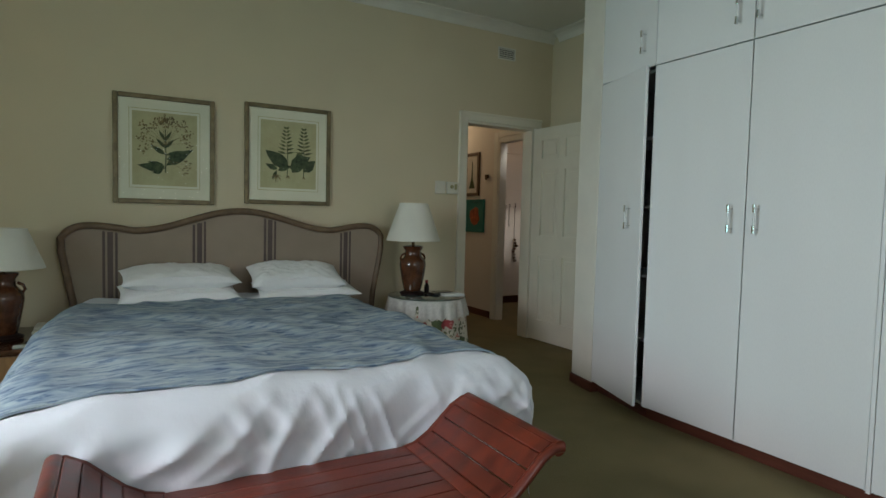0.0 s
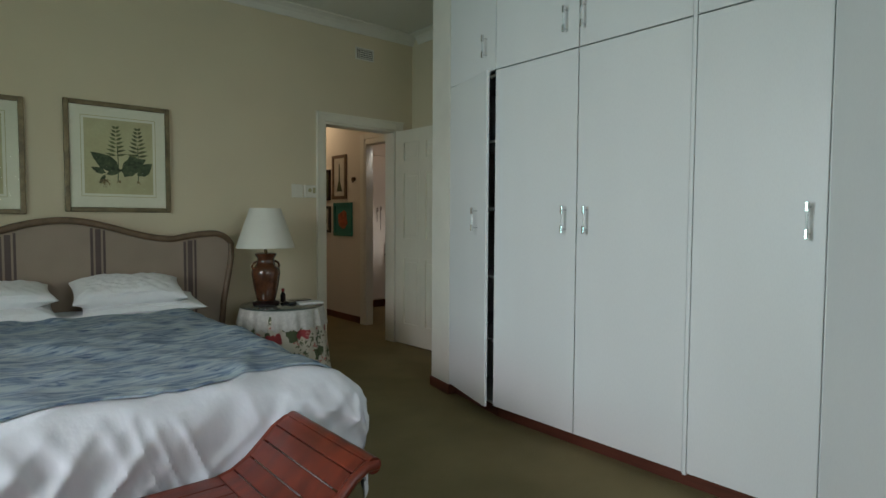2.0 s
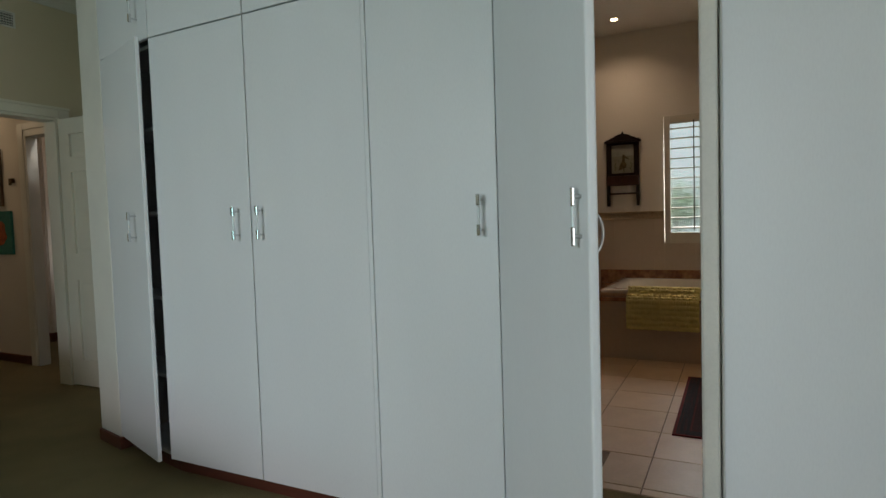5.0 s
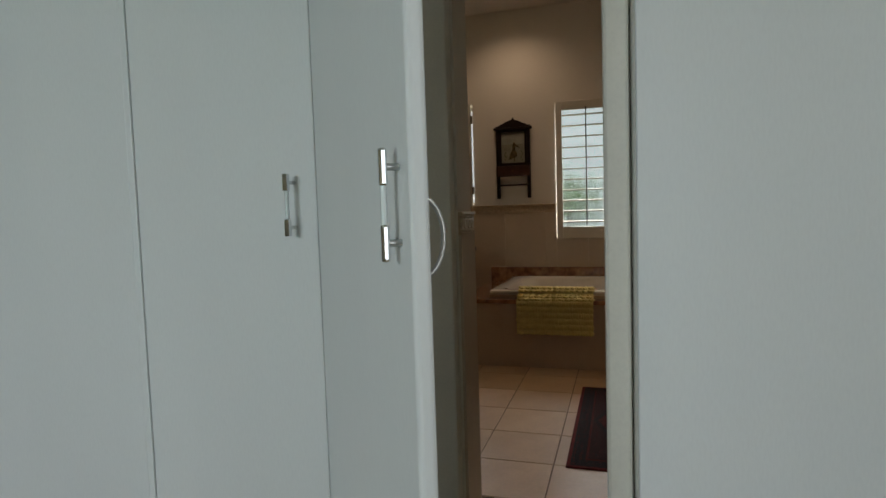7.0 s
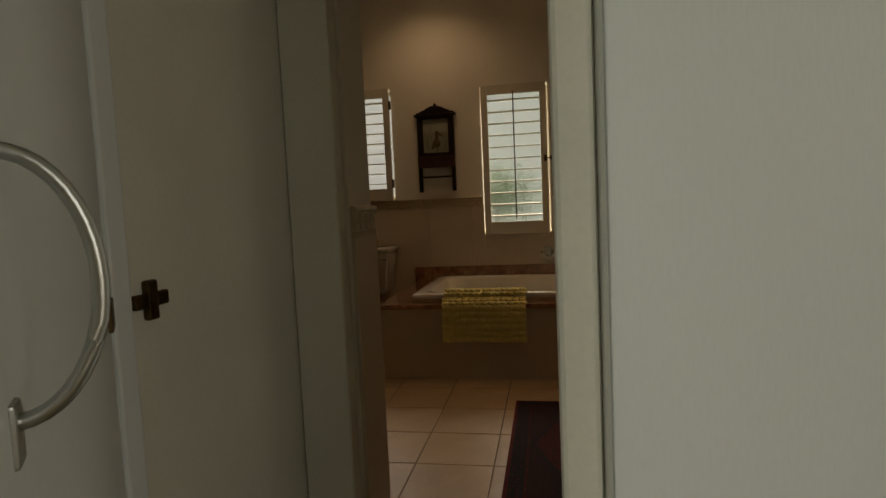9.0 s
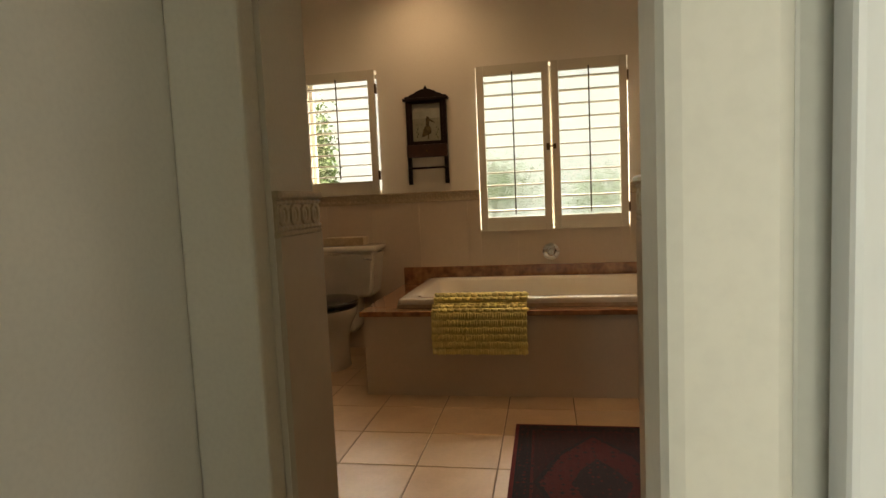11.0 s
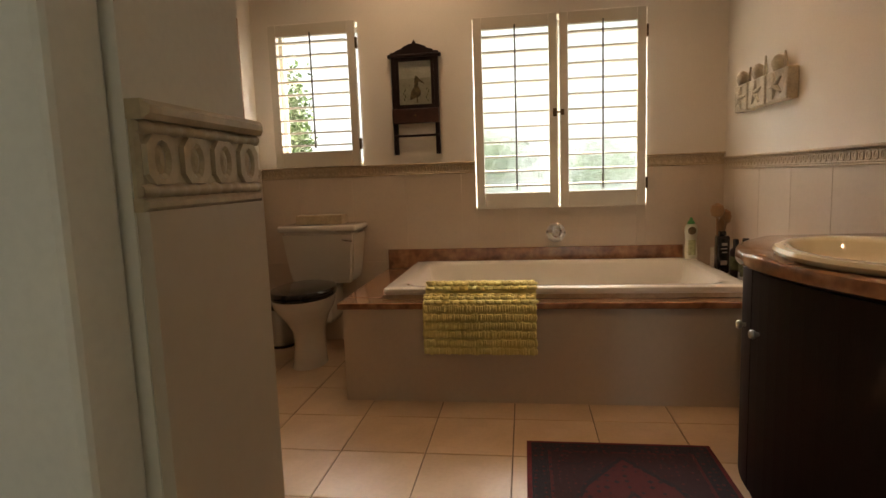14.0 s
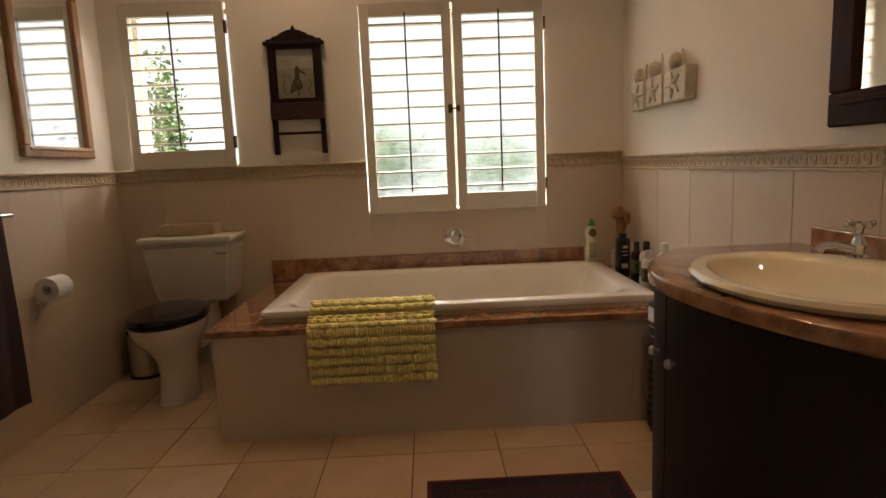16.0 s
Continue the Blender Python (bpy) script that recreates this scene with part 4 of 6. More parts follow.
# ---- bench at the foot of the bed ----
def bench():
    b = thing("scroll_bench", (0.82, 1.75, 0), "red-stained slatted wooden bench with scrolled ends", "bench")
    y0, y1, seat = 1.475, 2.005, 0.325
    def arm(side):
        """Curve of an end from seat to rolled top: (x, z) with x outward from the seat's end."""
        base = 1.215 if side > 0 else 0.425
        prof = [(0.0, seat), (0.05, seat + 0.012), (0.105, seat + 0.045), (0.155, seat + 0.09), (0.20, seat + 0.132), (0.245, seat + 0.157), (0.28, seat + 0.155), (0.295, seat + 0.128), (0.285, seat + 0.105)]
        return [(base + side * d, z) for d, z in prof]
    for i in range(7):
        ya = y0 + 0.012 + i * 0.0735
        part("seat_slat", boxes((0.425, 1.215, ya, ya + 0.0695, seat - 0.02, seat), bevel=0.003), M_MERANTI, b)
    for side in (1, -1):
        pr = arm(side)
        for (xa, za), (xb, zb) in zip(pr[:6], pr[1:7]):
            d = Vector((xb - xa, 0, zb - za))
            n = Vector((-d.z, 0, d.x)).normalized() * (0.018 if side > 0 else -0.018)
            g = d.normalized() * 0.0022
            bm = bmesh.new()
            lo = [bm.verts.new(p) for p in ((xa + g.x, y0 + 0.012, za + g.z), (xb - g.x, y0 + 0.012, zb - g.z), (xb - g.x - n.x, y0 + 0.012, zb - g.z - n.z), (xa + g.x - n.x, y0 + 0.012, za + g.z - n.z))]
            hi = [bm.verts.new((v.co.x, y1 - 0.012, v.co.z)) for v in lo]
            bm.faces.new(lo), bm.faces.new(hi)
            for k in range(4):
                bm.faces.new((lo[k], lo[(k + 1) % 4], hi[(k + 1) % 4], hi[k]))
            bmesh.ops.recalc_face_normals(bm, faces=bm.faces[:])
            bmesh.ops.bevel(bm, geom=bm.edges[:], offset=0.002, segments=1, affect="EDGES")
            part("arm_slat", bm, M_MERANTI, b)
        part("roll", tube([(pr[6][0] - side * 0.012, y0 - 0.002, pr[6][1] - 0.017), (pr[6][0] - side * 0.012, y1 + 0.002, pr[6][1] - 0.017)], 0.025, 18), M_MERANTI, b, "", True)
        for y in (y0, y1):
            part("arm_rail", tube([(x, y, z - 0.016) for x, z in pr[:7]], 0.016, 10), M_MERANTI, b, "", True)
            x = 1.17 if side > 0 else 0.47
            part("leg", tube([(x, y, seat - 0.03), (x + side * 0.02, y, 0.18), (x + side * 0.075, y, 0.05), (x + side * 0.11, y, 0.016)], [0.024, 0.022, 0.019, 0.016], 10), M_MERANTI, b, "", True)
    for y in (y0, y1):
        part("seat_rail", boxes((0.41, 1.23, y - 0.012, y + 0.012, seat - 0.055, seat - 0.004), bevel=0.004), M_MERANTI, b)
    return b


bench()


# ---- bedside tables and lamps ----
def floral_material():
    m = bpy.data.materials.new("floral_chintz")
    m.use_nodes = True
    n, l = m.node_tree.nodes, m.node_tree.links
    b = n["Principled BSDF"]
    co = n.new("ShaderNodeTexCoord")
    def blobs(scale, limit, seed):
        mp, v, nz, add, r = (n.new("ShaderNode" + k) for k in ("Mapping", "TexVoronoi", "TexNoise", "MixRGB", "ValToRGB"))
        mp.inputs["Location"].default_value = (seed, seed * 2, seed * 3)
        l.new(co.outputs["Object"], mp.inputs[0])
        nz.inputs["Scale"].default_value = scale * 2
        l.new(mp.outputs[0], nz.inputs[0])
        add.inputs[0].default_value = 0.12
        l.new(mp.outputs[0], add.inputs[1]), l.new(nz.outputs[1], add.inputs[2]), l.new(add.outputs[0], v.inputs[0])
        v.inputs["Scale"].default_value = scale
        r.color_ramp.elements[0].position, r.color_ramp.elements[1].position = limit - 0.03, limit
        r.color_ramp.elements[0].color, r.color_ramp.elements[1].color = (1, 1, 1, 1), (0, 0, 0, 1)
        l.new(v.outputs[0], r.inputs[0])
        return r.outputs[0]
    last = None
    base = n.new("ShaderNodeRGB")
    base.outputs[0].default_value = (0.60, 0.56, 0.46, 1)
    last = base.outputs[0]
    for scale, limit, seed, color in ((9, 0.40, 1.3, (0.09, 0.115, 0.055, 1)), (15, 0.34, 4.1, (0.14, 0.16, 0.09, 1)), (6.5, 0.33, 7.7, (0.34, 0.055, 0.06, 1)), (13, 0.22, 9.2, (0.50, 0.20, 0.17, 1))):
        mx = n.new("ShaderNodeMixRGB")
        mx.inputs[2].default_value = color
        l.new(blobs(scale, limit, seed), mx.inputs[0]), l.new(last, mx.inputs[1])
        last = mx.outputs[0]
    l.new(last, b.inputs["Base Color"])
    b.inputs["Roughness"].default_value = 0.9
    return m


M_FLORAL = floral_material()
M_LACE = mat("white_lace_cloth", (0.68, 0.67, 0.62), 0.9, vary=0.1, scale=40, fine=200, bump=0.5)


def skirt(cx, cy, r, z0, z1, ruffle, folds, flare, scallop=0.0):
    def f(u, v):
        a = 2 * math.pi * u
        h = z1 - (z1 - z0) * v
        if scallop and v > 0.98: h -= scallop * abs(math.sin(a * 14))
        w = ruffle * (v ** 0.7) * (math.sin(folds * a) + 0.5 * math.sin(folds * 1.7 * a + 1.3))
        rr = r + flare * v + w
        return (cx + rr * math.cos(a), cy + rr * math.sin(a), h)
    return sheet(f, 220, 14)


TX, TY, TZ = 2.435, 4.16, 0.535
tb = thing("bedside_table", (TX, TY, 0), "round bedside table dressed in a floral cloth to the floor", "table")
part("core", turned([(0.25, 0.02), (0.26, TZ - 0.06), (0.293, TZ - 0.05), (0.293, TZ - 0.008)], 40, (TX, TY, 0.0)), M_PINE, tb, "", True)
part("floral_cloth", skirt(TX, TY, 0.298, 0.008, TZ - 0.012, 0.016, 13, 0.045), M_FLORAL, tb, "floral chintz cloth hanging in folds", True)
part("lace_cloth", skirt(TX, TY, 0.302, TZ - 0.125, TZ - 0.004, 0.010, 17, 0.02, 0.02), M_LACE, tb, "white overcloth with a scalloped edge", True)
part("cloth_top", turned([(0.302, -0.007), (0.302, -0.002)], 60, (TX, TY, TZ)), M_LACE, tb)
part("glass_top", turned([(0.302, 0.0), (0.305, 0.002), (0.305, 0.007), (0.302, 0.009)], 60, (TX, TY, TZ)), mat("dark_green_glass_top", (0.10, 0.125, 0.11), 0.05, vary=0.02, bump=0.0, coat=1.0), tb, "glass table top", True)


def table_lamp(x, y, z, label, low=(0.211, 0.423), high=(0.110, 0.715)):
    l = thing("table_lamp", (x, y, z), label, "lamp", "bedside lamps")
    part("foot", turned([(0.084, 0.001), (0.096, 0.006), (0.096, 0.018), (0.080, 0.026), (0.066, 0.034)], 32, (x, y, z)), M_DARKWOOD, l, "dark turned wooden foot", True)
    part("vase", turned([(0.064, 0.034), (0.070, 0.05), (0.084, 0.11), (0.098, 0.19), (0.104, 0.235), (0.100, 0.268), (0.078, 0.292), (0.064, 0.310), (0.061, 0.345), (0.076, 0.368), (0.079, 0.380), (0.058, 0.386)], 40, (x, y, z)), M_LAMPWOOD, l, "brown glazed ceramic vase", True)
    for s in (1, -1):
        part("lug", tube([(x + s * 0.094, y, z + 0.268), (x + s * 0.106, y, z + 0.285), (x + s * 0.096, y, z + 0.31), (x + s * 0.068, y, z + 0.325)], 0.009, 8), M_LAMPWOOD, l, "", True)
    part("stem", turned([(0.012, 0.386), (0.012, 0.46)], 14, (x, y, z)), M_BRASS, l, "", True)
    bm = bmesh.new()
    rings = []
    for r, h in ((low[0] - 0.002, low[1]), (low[0], low[1] + 0.004), (high[0] + 0.002, high[1] - 0.004), (high[0], high[1]), (high[0] - 0.002, high[1] - 0.004), (low[0] - 0.004, low[1] + 0.004)):
        rings.append([bm.verts.new((x + r * math.cos(2 * math.pi * i / 48), y + r * math.sin(2 * math.pi * i / 48), z + h)) for i in range(48)])
    for i in range(6):
        a, c = rings[i], rings[(i + 1) % 6]
        for k in range(48):
            bm.faces.new((a[k], a[(k + 1) % 48], c[(k + 1) % 48], c[k]))
    bmesh.ops.recalc_face_normals(bm, faces=bm.faces[:])
    part("shade", bm, M_SHADE, l, "cream fabric lamp shade", True)
    part("shade_ring", tube([(x - low[0] + 0.012, y, z + low[1] + 0.02), (x + low[0] - 0.012, y, z + low[1] + 0.02)], 0.002, 6), M_BRASS, l)
    return l


table_lamp(2.33, 4.21, TZ + 0.009, "brown ceramic table lamp with a cream shade on the cloth-covered table")
table_lamp(-0.255, 4.2, 0.402, "brown ceramic table lamp with a short cream shade on the nightstand", (0.206, 0.406), (0.118, 0.634))

solid("book", boxes((2.52, 2.70, 4.02, 4.14, TZ + 0.0095, TZ + 0.022), bevel=0.002), M_PAPER, "closed pale book lying on the glass table top", "book")
solid("book", boxes((2.55, 2.69, 4.20, 4.29, TZ + 0.0095, TZ + 0.019), bevel=0.002), M_BLACK, "thin dark notebook lying on the glass table top", "book")
bt = thing("small_bottle", (2.49, 4.27, TZ + 0.009), "small dark bottle with a red cap on the table", "bottle")
part("body", turned([(0.018, 0.0), (0.02, 0.004), (0.02, 0.055), (0.010, 0.07), (0.010, 0.08)], 18, (2.49, 4.27, TZ + 0.0095)), M_DARKWOOD, bt, "", True)
part("cap", turned([(0.012, 0.08), (0.012, 0.102)], 16, (2.49, 4.27, TZ + 0.0095)), mat("red_plastic", (0.35, 0.03, 0.02), 0.4, vary=0.05, bump=0), bt, "red cap", True)
solid("spectacle_case", boxes((2.44, 2.50, 4.05, 4.16, TZ + 0.0095, TZ + 0.033), bevel=0.009, seg=3), M_BLACK, "black spectacle case on the glass table top", "case", True)

ns = thing("nightstand", (-0.27, 4.2, 0), "brown wooden nightstand with a drawer beside the bed", "nightstand")
part("top", boxes((-0.60, 0.02, 3.90, 4.60, 0.375, 0.40), bevel=0.005), M_LAMPWOOD, ns)
part("body", boxes((-0.57, -0.01, 3.93, 4.59, 0.06, 0.374)), M_LAMPWOOD, ns)
dr = part("drawer", boxes((-0.55, -0.03, 3.915, 3.93, 0.22, 0.36), bevel=0.004), M_PINE, ns)
part("knob", turned([(0.008, 0), (0.015, -0.014), (0.010, -0.022)], 14, (-0.29, 3.915, 0.29), "y"), M_BRASS, dr, "", True)
for x in (-0.55, -0.03):
    for y in (3.95, 4.56):
        part("leg", boxes((x - 0.02, x + 0.02, y - 0.02, y + 0.02, 0.001, 0.06)), M_LAMPWOOD, ns)
solid("book", boxes((-0.13, 0.005, 3.98, 4.18, 0.401, 0.425), bevel=0.003), M_BLACK, "black hardback book lying on the nightstand", "book")
ph = thing("telephone", (-0.06, 4.33, 0.401), "cream desk telephone on the nightstand", "telephone")
part("body", boxes((-0.13, 0.01, 4.24, 4.42, 0.401, 0.43), bevel=0.01, seg=3), M_WALLSWITCH, ph, "", True)
part("handset", boxes((-0.12, -0.07, 4.25, 4.42, 0.431, 0.455), bevel=0.01, seg=3), M_WALLSWITCH, ph, "", True)
solid("notepad", boxes((-0.18, -0.04, 3.93, 3.975, 0.401, 0.41)), M_PAPER, "small white notepad on the nightstand", "notepad")


# ---- botanical prints ----
def leaf_shape(bm, x, z, ang, ln, wd, y):
    """A pointed leaf lying in the plane of the picture."""
    ln, wd = ln * 1.15, wd * 1.35
    d, s = Vector((math.cos(ang), 0, math.sin(ang))), Vector((-math.sin(ang), 0, math.cos(ang)))
    o = Vector((x, y - 0.000012 * len(bm.faces), z))
    pts = [o + d * ln * t + s * wd * w for t, w in ((0, 0), (0.25, 0.42), (0.5, 0.5), (0.8, 0.25), (1, 0), (0.8, -0.2), (0.5, -0.45), (0.25, -0.4))]
    lo = [bm.verts.new(p) for p in pts]
    bm.faces.new(lo)


def framed_print(x0, x1, z0, z1, plant, label):
    y = HEAD_Y - 0.001
    p = thing("framed_print", ((x0 + x1) / 2, y, (z0 + z1) / 2), label, "picture", "botanical prints")
    fw = 0.032
    part("frame", boxes((x0, x0 + fw, y - 0.026, y, z0, z1), (x1 - fw, x1, y - 0.026, y, z0, z1), (x0 + fw, x1 - fw, y - 0.026, y, z1 - fw, z1), (x0 + fw, x1 - fw, y - 0.026, y, z0, z0 + fw), bevel=0.006), M_GILT, p, "antique gold wooden frame")
    part("mount", boxes((x0 + fw, x1 - fw, y - 0.012, y - 0.002, z0 + fw, z1 - fw)), M_MOUNT, p, "cream card mount")
    a0, a1, b0, b1 = x0 + 0.115, x1 - 0.115, z0 + 0.125, z1 - 0.115
    part("print", boxes((a0, a1, y - 0.0135, y - 0.012, b0, b1)), M_PRINT, p, "aged botanical engraving")
    part("plate_mark", wall_boxes("x", a0 - 0.02, a1 + 0.02, y - 0.0132, y - 0.012, b0 - 0.02, b1 + 0.02, [(a0 - 0.016, a1 + 0.016, b0 - 0.016, b1 + 0.016)]), M_PRINT, p)
    for k, material in enumerate((M_INKDARK, M_INKOCHRE if plant is plant_one else M_INKMID, M_INKOCHRE)):
        bm = bmesh.new()
        plant(bm, k, (a0 + a1) / 2, b0, a1 - a0, b1 - b0, y - 0.0145 - 0.0006 * k)
        part(("leaves", "sprays", "roots")[k], bm, material, p)
    pane = part("glass", boxes((x0 + fw, x1 - fw, y - 0.0195, y - 0.018, z0 + fw, z1 - fw)), M_PICGLASS, p)
    pane.visible_shadow = False
    return p


def twig(bm, pts, w, y):
    for (xa, za), (xb, zb) in zip(pts, pts[1:]):
        d = Vector((xb - xa, 0, zb - za))
        s = Vector((-d.z, 0, d.x)).normalized() * w
        bm.faces.new([bm.verts.new(v) for v in ((xa + s.x, y, za + s.z), (xb + s.x, y, zb + s.z), (xb - s.x, y, zb - s.z), (xa - s.x, y, za - s.z))])


def plant_one(bm, k, cx, z0, w, h, y):
    """A flowering shrub: broad leaves low, an umbel on top and sprays of small flowers to both sides."""
    rnd = random.Random(3 + k)
    at = lambda u, v: (cx + (u - 0.5) * w, z0 + v * h)
    if k == 0:
        twig(bm, [at(0.50, 0.18), at(0.51, 0.40), at(0.50, 0.60), at(0.50, 0.78)], 0.0035, y)
        for u, v, a, l, d in ((0.50, 0.24, 3.05, 0.150, 0.046), (0.50, 0.26, 2.85, 0.10, 0.03), (0.51, 0.28, 0.62, 0.185, 0.052), (0.51, 0.36, 0.42, 0.150, 0.036), (0.50, 0.42, 0.30, 0.115, 0.022), (0.50, 0.43, 2.55, 0.095, 0.024), (0.50, 0.52, 0.85, 0.075, 0.018), (0.50, 0.52, 2.30, 0.075, 0.018), (0.50, 0.62, 1.05, 0.07, 0.016), (0.50, 0.62, 2.10, 0.07, 0.016), (0.46, 0.22, 3.5, 0.06, 0.03)):
            leaf_shape(bm, *at(u, v), a, l, d, y)
    else:
        heads = [(0.36, 0.86), (0.44, 0.90), (0.50, 0.85), (0.57, 0.90), (0.64, 0.86), (0.50, 0.93)] if k == 2 else [(0.15, 0.84), (0.20, 0.72), (0.13, 0.62), (0.24, 0.60), (0.15, 0.48), (0.80, 0.86), (0.86, 0.74), (0.76, 0.68), (0.86, 0.60), (0.84, 0.30), (0.80, 0.22), (0.30, 0.80), (0.70, 0.82)]
        for u, v in heads:
            px, pz = at(u, v)
            for i in range(20 if k == 2 else 15):
                a, r = rnd.uniform(0, 6.28), rnd.uniform(0.004, 0.026)
                leaf_shape(bm, px + r * math.cos(a), pz + r * math.sin(a), a, rnd.uniform(0.006, 0.013), 0.007, y)
            root = at(0.5, 0.56) if v > 0.4 else at(0.52, 0.34)
            twig(bm, [root, ((root[0] + px) / 2, (root[1] + pz) / 2 + 0.006), (px, pz)], 0.0009, y)


def plant_two(bm, k, cx, z0, w, h, y):
    """Two feathery flower stalks over broad leaves, and a small rooted plant beside them."""
    rnd = random.Random(13 + k)
    at = lambda u, v: (cx + (u - 0.5) * w, z0 + v * h)
    if k == 0:
        for u, top in ((0.47, 0.66), (0.77, 0.66)):
            twig(bm, [at(u, 0.16), at(u + 0.01, 0.40), at(u, top)], 0.003, y)
        for u, v, a, l, d in ((0.50, 0.32, 2.55, 0.185, 0.080), (0.52, 0.30, 0.55, 0.16, 0.085), (0.56, 0.24, 0.95, 0.13, 0.075), (0.76, 0.26, 0.75, 0.115, 0.065), (0.78, 0.34, 1.9, 0.10, 0.045), (0.30, 0.28, 2.75, 0.085, 0.032), (0.30, 0.26, 0.35, 0.10, 0.030), (0.29, 0.26, 4.2, 0.065, 0.020), (0.62, 0.48, 0.5, 0.07, 0.026)):
            leaf_shape(bm, *at(u, v), a, l, d, y)
    elif k == 1:
        for u in (0.45, 0.77):
            for i in range(8):
                for side in (1, -1):
                    x, z = at(u, 0.52 + 0.052 * i)
                    leaf_shape(bm, x, z, math.pi / 2 - side * (1.35 - 0.07 * i), 0.060 - 0.005 * i, 0.013, y)
    else:
        for i in range(26):
            leaf_shape(bm, *at(0.28 + rnd.uniform(-0.03, 0.03), 0.20), rnd.uniform(3.5, 5.9), rnd.uniform(0.025, 0.06), 0.003, y)
        for u in (0.49, 0.77):
            for i in range(6):
                leaf_shape(bm, *at(u, 0.19), rnd.uniform(3.9, 5.5), rnd.uniform(0.012, 0.03), 0.004, y)


framed_print(0.288, 0.924, 1.202, 1.940, plant_one, "botanical engraving of a flowering shrub in a gold frame")
framed_print(1.131, 1.783, 1.222, 1.967, plant_two, "botanical engraving of broad-leaved plants in a gold frame")


# ---- corridor pictures and the far room ----
def small_picture(y0, y1, z0, z1, frame_mat, mount_mat, art, label):
    x = 4.079
    p = thing("framed_picture", (x, (y0 + y1) / 2, z0), label, "picture", "corridor pictures")
    f = 0.035
    part("frame", wall_boxes("y", y0, y1, x - 0.022, x, z0, z1, [(y0 + f, y1 - f, z0 + f, z1 - f)]), frame_mat, p)
    part("mount", boxes((x - 0.010, x - 0.001, y0 + f, y1 - f, z0 + f, z1 - f)), mount_mat, p)
    yc, zc = (y0 + y1) / 2, (z0 + z1) / 2
    part("motif", prism(art(yc, zc, (y1 - y0) / 2 - f, (z1 - z0) / 2 - f), "x", x - 0.013, x - 0.010), M_INKDARK if frame_mat != M_TEAL else M_ORANGE, p)
    return p


M_TEAL = mat("teal_painted_frame", (0.03, 0.20, 0.16), 0.5, vary=0.1, scale=12)
M_ORANGE = mat("orange_paint", (0.50, 0.13, 0.05), 0.7, vary=0.3, scale=20)
M_PALEPRINT = mat("pale_print_paper", (0.62, 0.58, 0.50), 0.9, vary=0.08, scale=12)
TOWER = lambda y, z, a, b: [(y - 0.5 * a, z - 0.75 * b), (y - 0.12 * a, z - 0.2 * b), (y - 0.05 * a, z + 0.7 * b), (y + 0.05 * a, z + 0.7 * b), (y + 0.12 * a, z - 0.2 * b), (y + 0.5 * a, z - 0.75 * b)]
ROUND = lambda y, z, a, b: [(y + 0.62 * a * math.cos(0.6 * i) * (1 + 0.18 * math.sin(i * 2.3)), z + 0.66 * b * math.sin(0.6 * i) * (1 + 0.15 * math.cos(i * 1.7))) for i in range(10)]
small_picture(5.985, 6.30, 1.42, 1.935, M_HBWOOD, M_PALEPRINT, TOWER, "small print of a tower in a brown wooden frame")
small_picture(5.86, 6.27, 0.985, 1.375, M_TEAL, M_TEAL, ROUND, "orange abstract painting in a teal frame")
small_picture(6.36, 6.60, 1.41, 1.78, M_DARKWOOD, M_INKMID, ROUND, "small green picture in a dark wooden frame")
small_picture(6.36, 6.66, 1.02, 1.34, M_BLACK, M_PALEPRINT, ROUND, "small pale picture in a black frame")
solid("key_hook", boxes((4.05, 4.079, 5.79, 5.84, 1.62, 1.66), (4.045, 4.06, 5.80, 5.83, 1.60, 1.63), bevel=0.003), M_BRASS, "dark metal hook on the corridor wall", "hook")

fc = thing("far_cupboard", (5.4, 6.7, 0), "plain white cupboard against the far room's wall", "cupboard")
part("body", boxes((4.75, 6.6, 6.60, 6.94, 0.10, 2.6)), M_CORR, fc)
part("plinth", boxes((4.75, 6.6, 6.62, 6.94, 0.001, 0.098)), M_PLINTH, fc)
for i in range(3):
    part("door", boxes((4.76 + i * 0.61, 5.36 + i * 0.61, 6.582, 6.599, 0.11, 2.02), bevel=0.003), M_CORR, fc)
    part("upper_door", boxes((4.76 + i * 0.61, 5.36 + i * 0.61, 6.582, 6.599, 2.03, 2.59), bevel=0.003), M_CORR, fc)
for k, (x, top, drop) in enumerate(((4.89, 1.31, 0.16), (4.945, 1.33, 0.28), (5.04, 1.34, 0.78))):
    s = thing("bead_string", (x, 6.581, top), "string of dark beads and carved charms on a cupboard door", "ornament", "hanging bead strings")
    part("cord", tube([(x, 6.579, top), (x + 0.004, 6.579, top - drop)], 0.0025, 6), M_BRASS, s)
    part("hook", tube([(x, 6.581, top + 0.02), (x, 6.560, top + 0.015), (x, 6.556, top - 0.01), (x, 6.566, top - 0.02)], 0.006, 8), M_BRASS, s, "", True)
    rnd = random.Random(k)
    n = int(drop / 0.04)
    for i in range(n):
        charm = drop > 0.5 and i > n * 0.55
        r = 0.022 + 0.010 * rnd.random() if charm else 0.007
        part("charm" if charm else "bead", turned([(0.002, -r * 0.7), (r * 0.5, -r * 0.5), (r, 0), (r * 0.6, r * 0.4), (0.002, r * 0.7)], 8, (x + (0.018 if charm else 0.003) * rnd.uniform(-1, 1), 6.5795 - r, top - 0.03 - i * 0.04)), M_BRASS if i % 2 else M_HBWOOD, s, "", True)


# ---- bathroom fittings ----
def vanity_edge(x, front, far, near, mid):
    """The bowed front: flatter towards the bath than towards the doorway."""
    return front - (far if x > mid else near) * (x - mid) ** 2


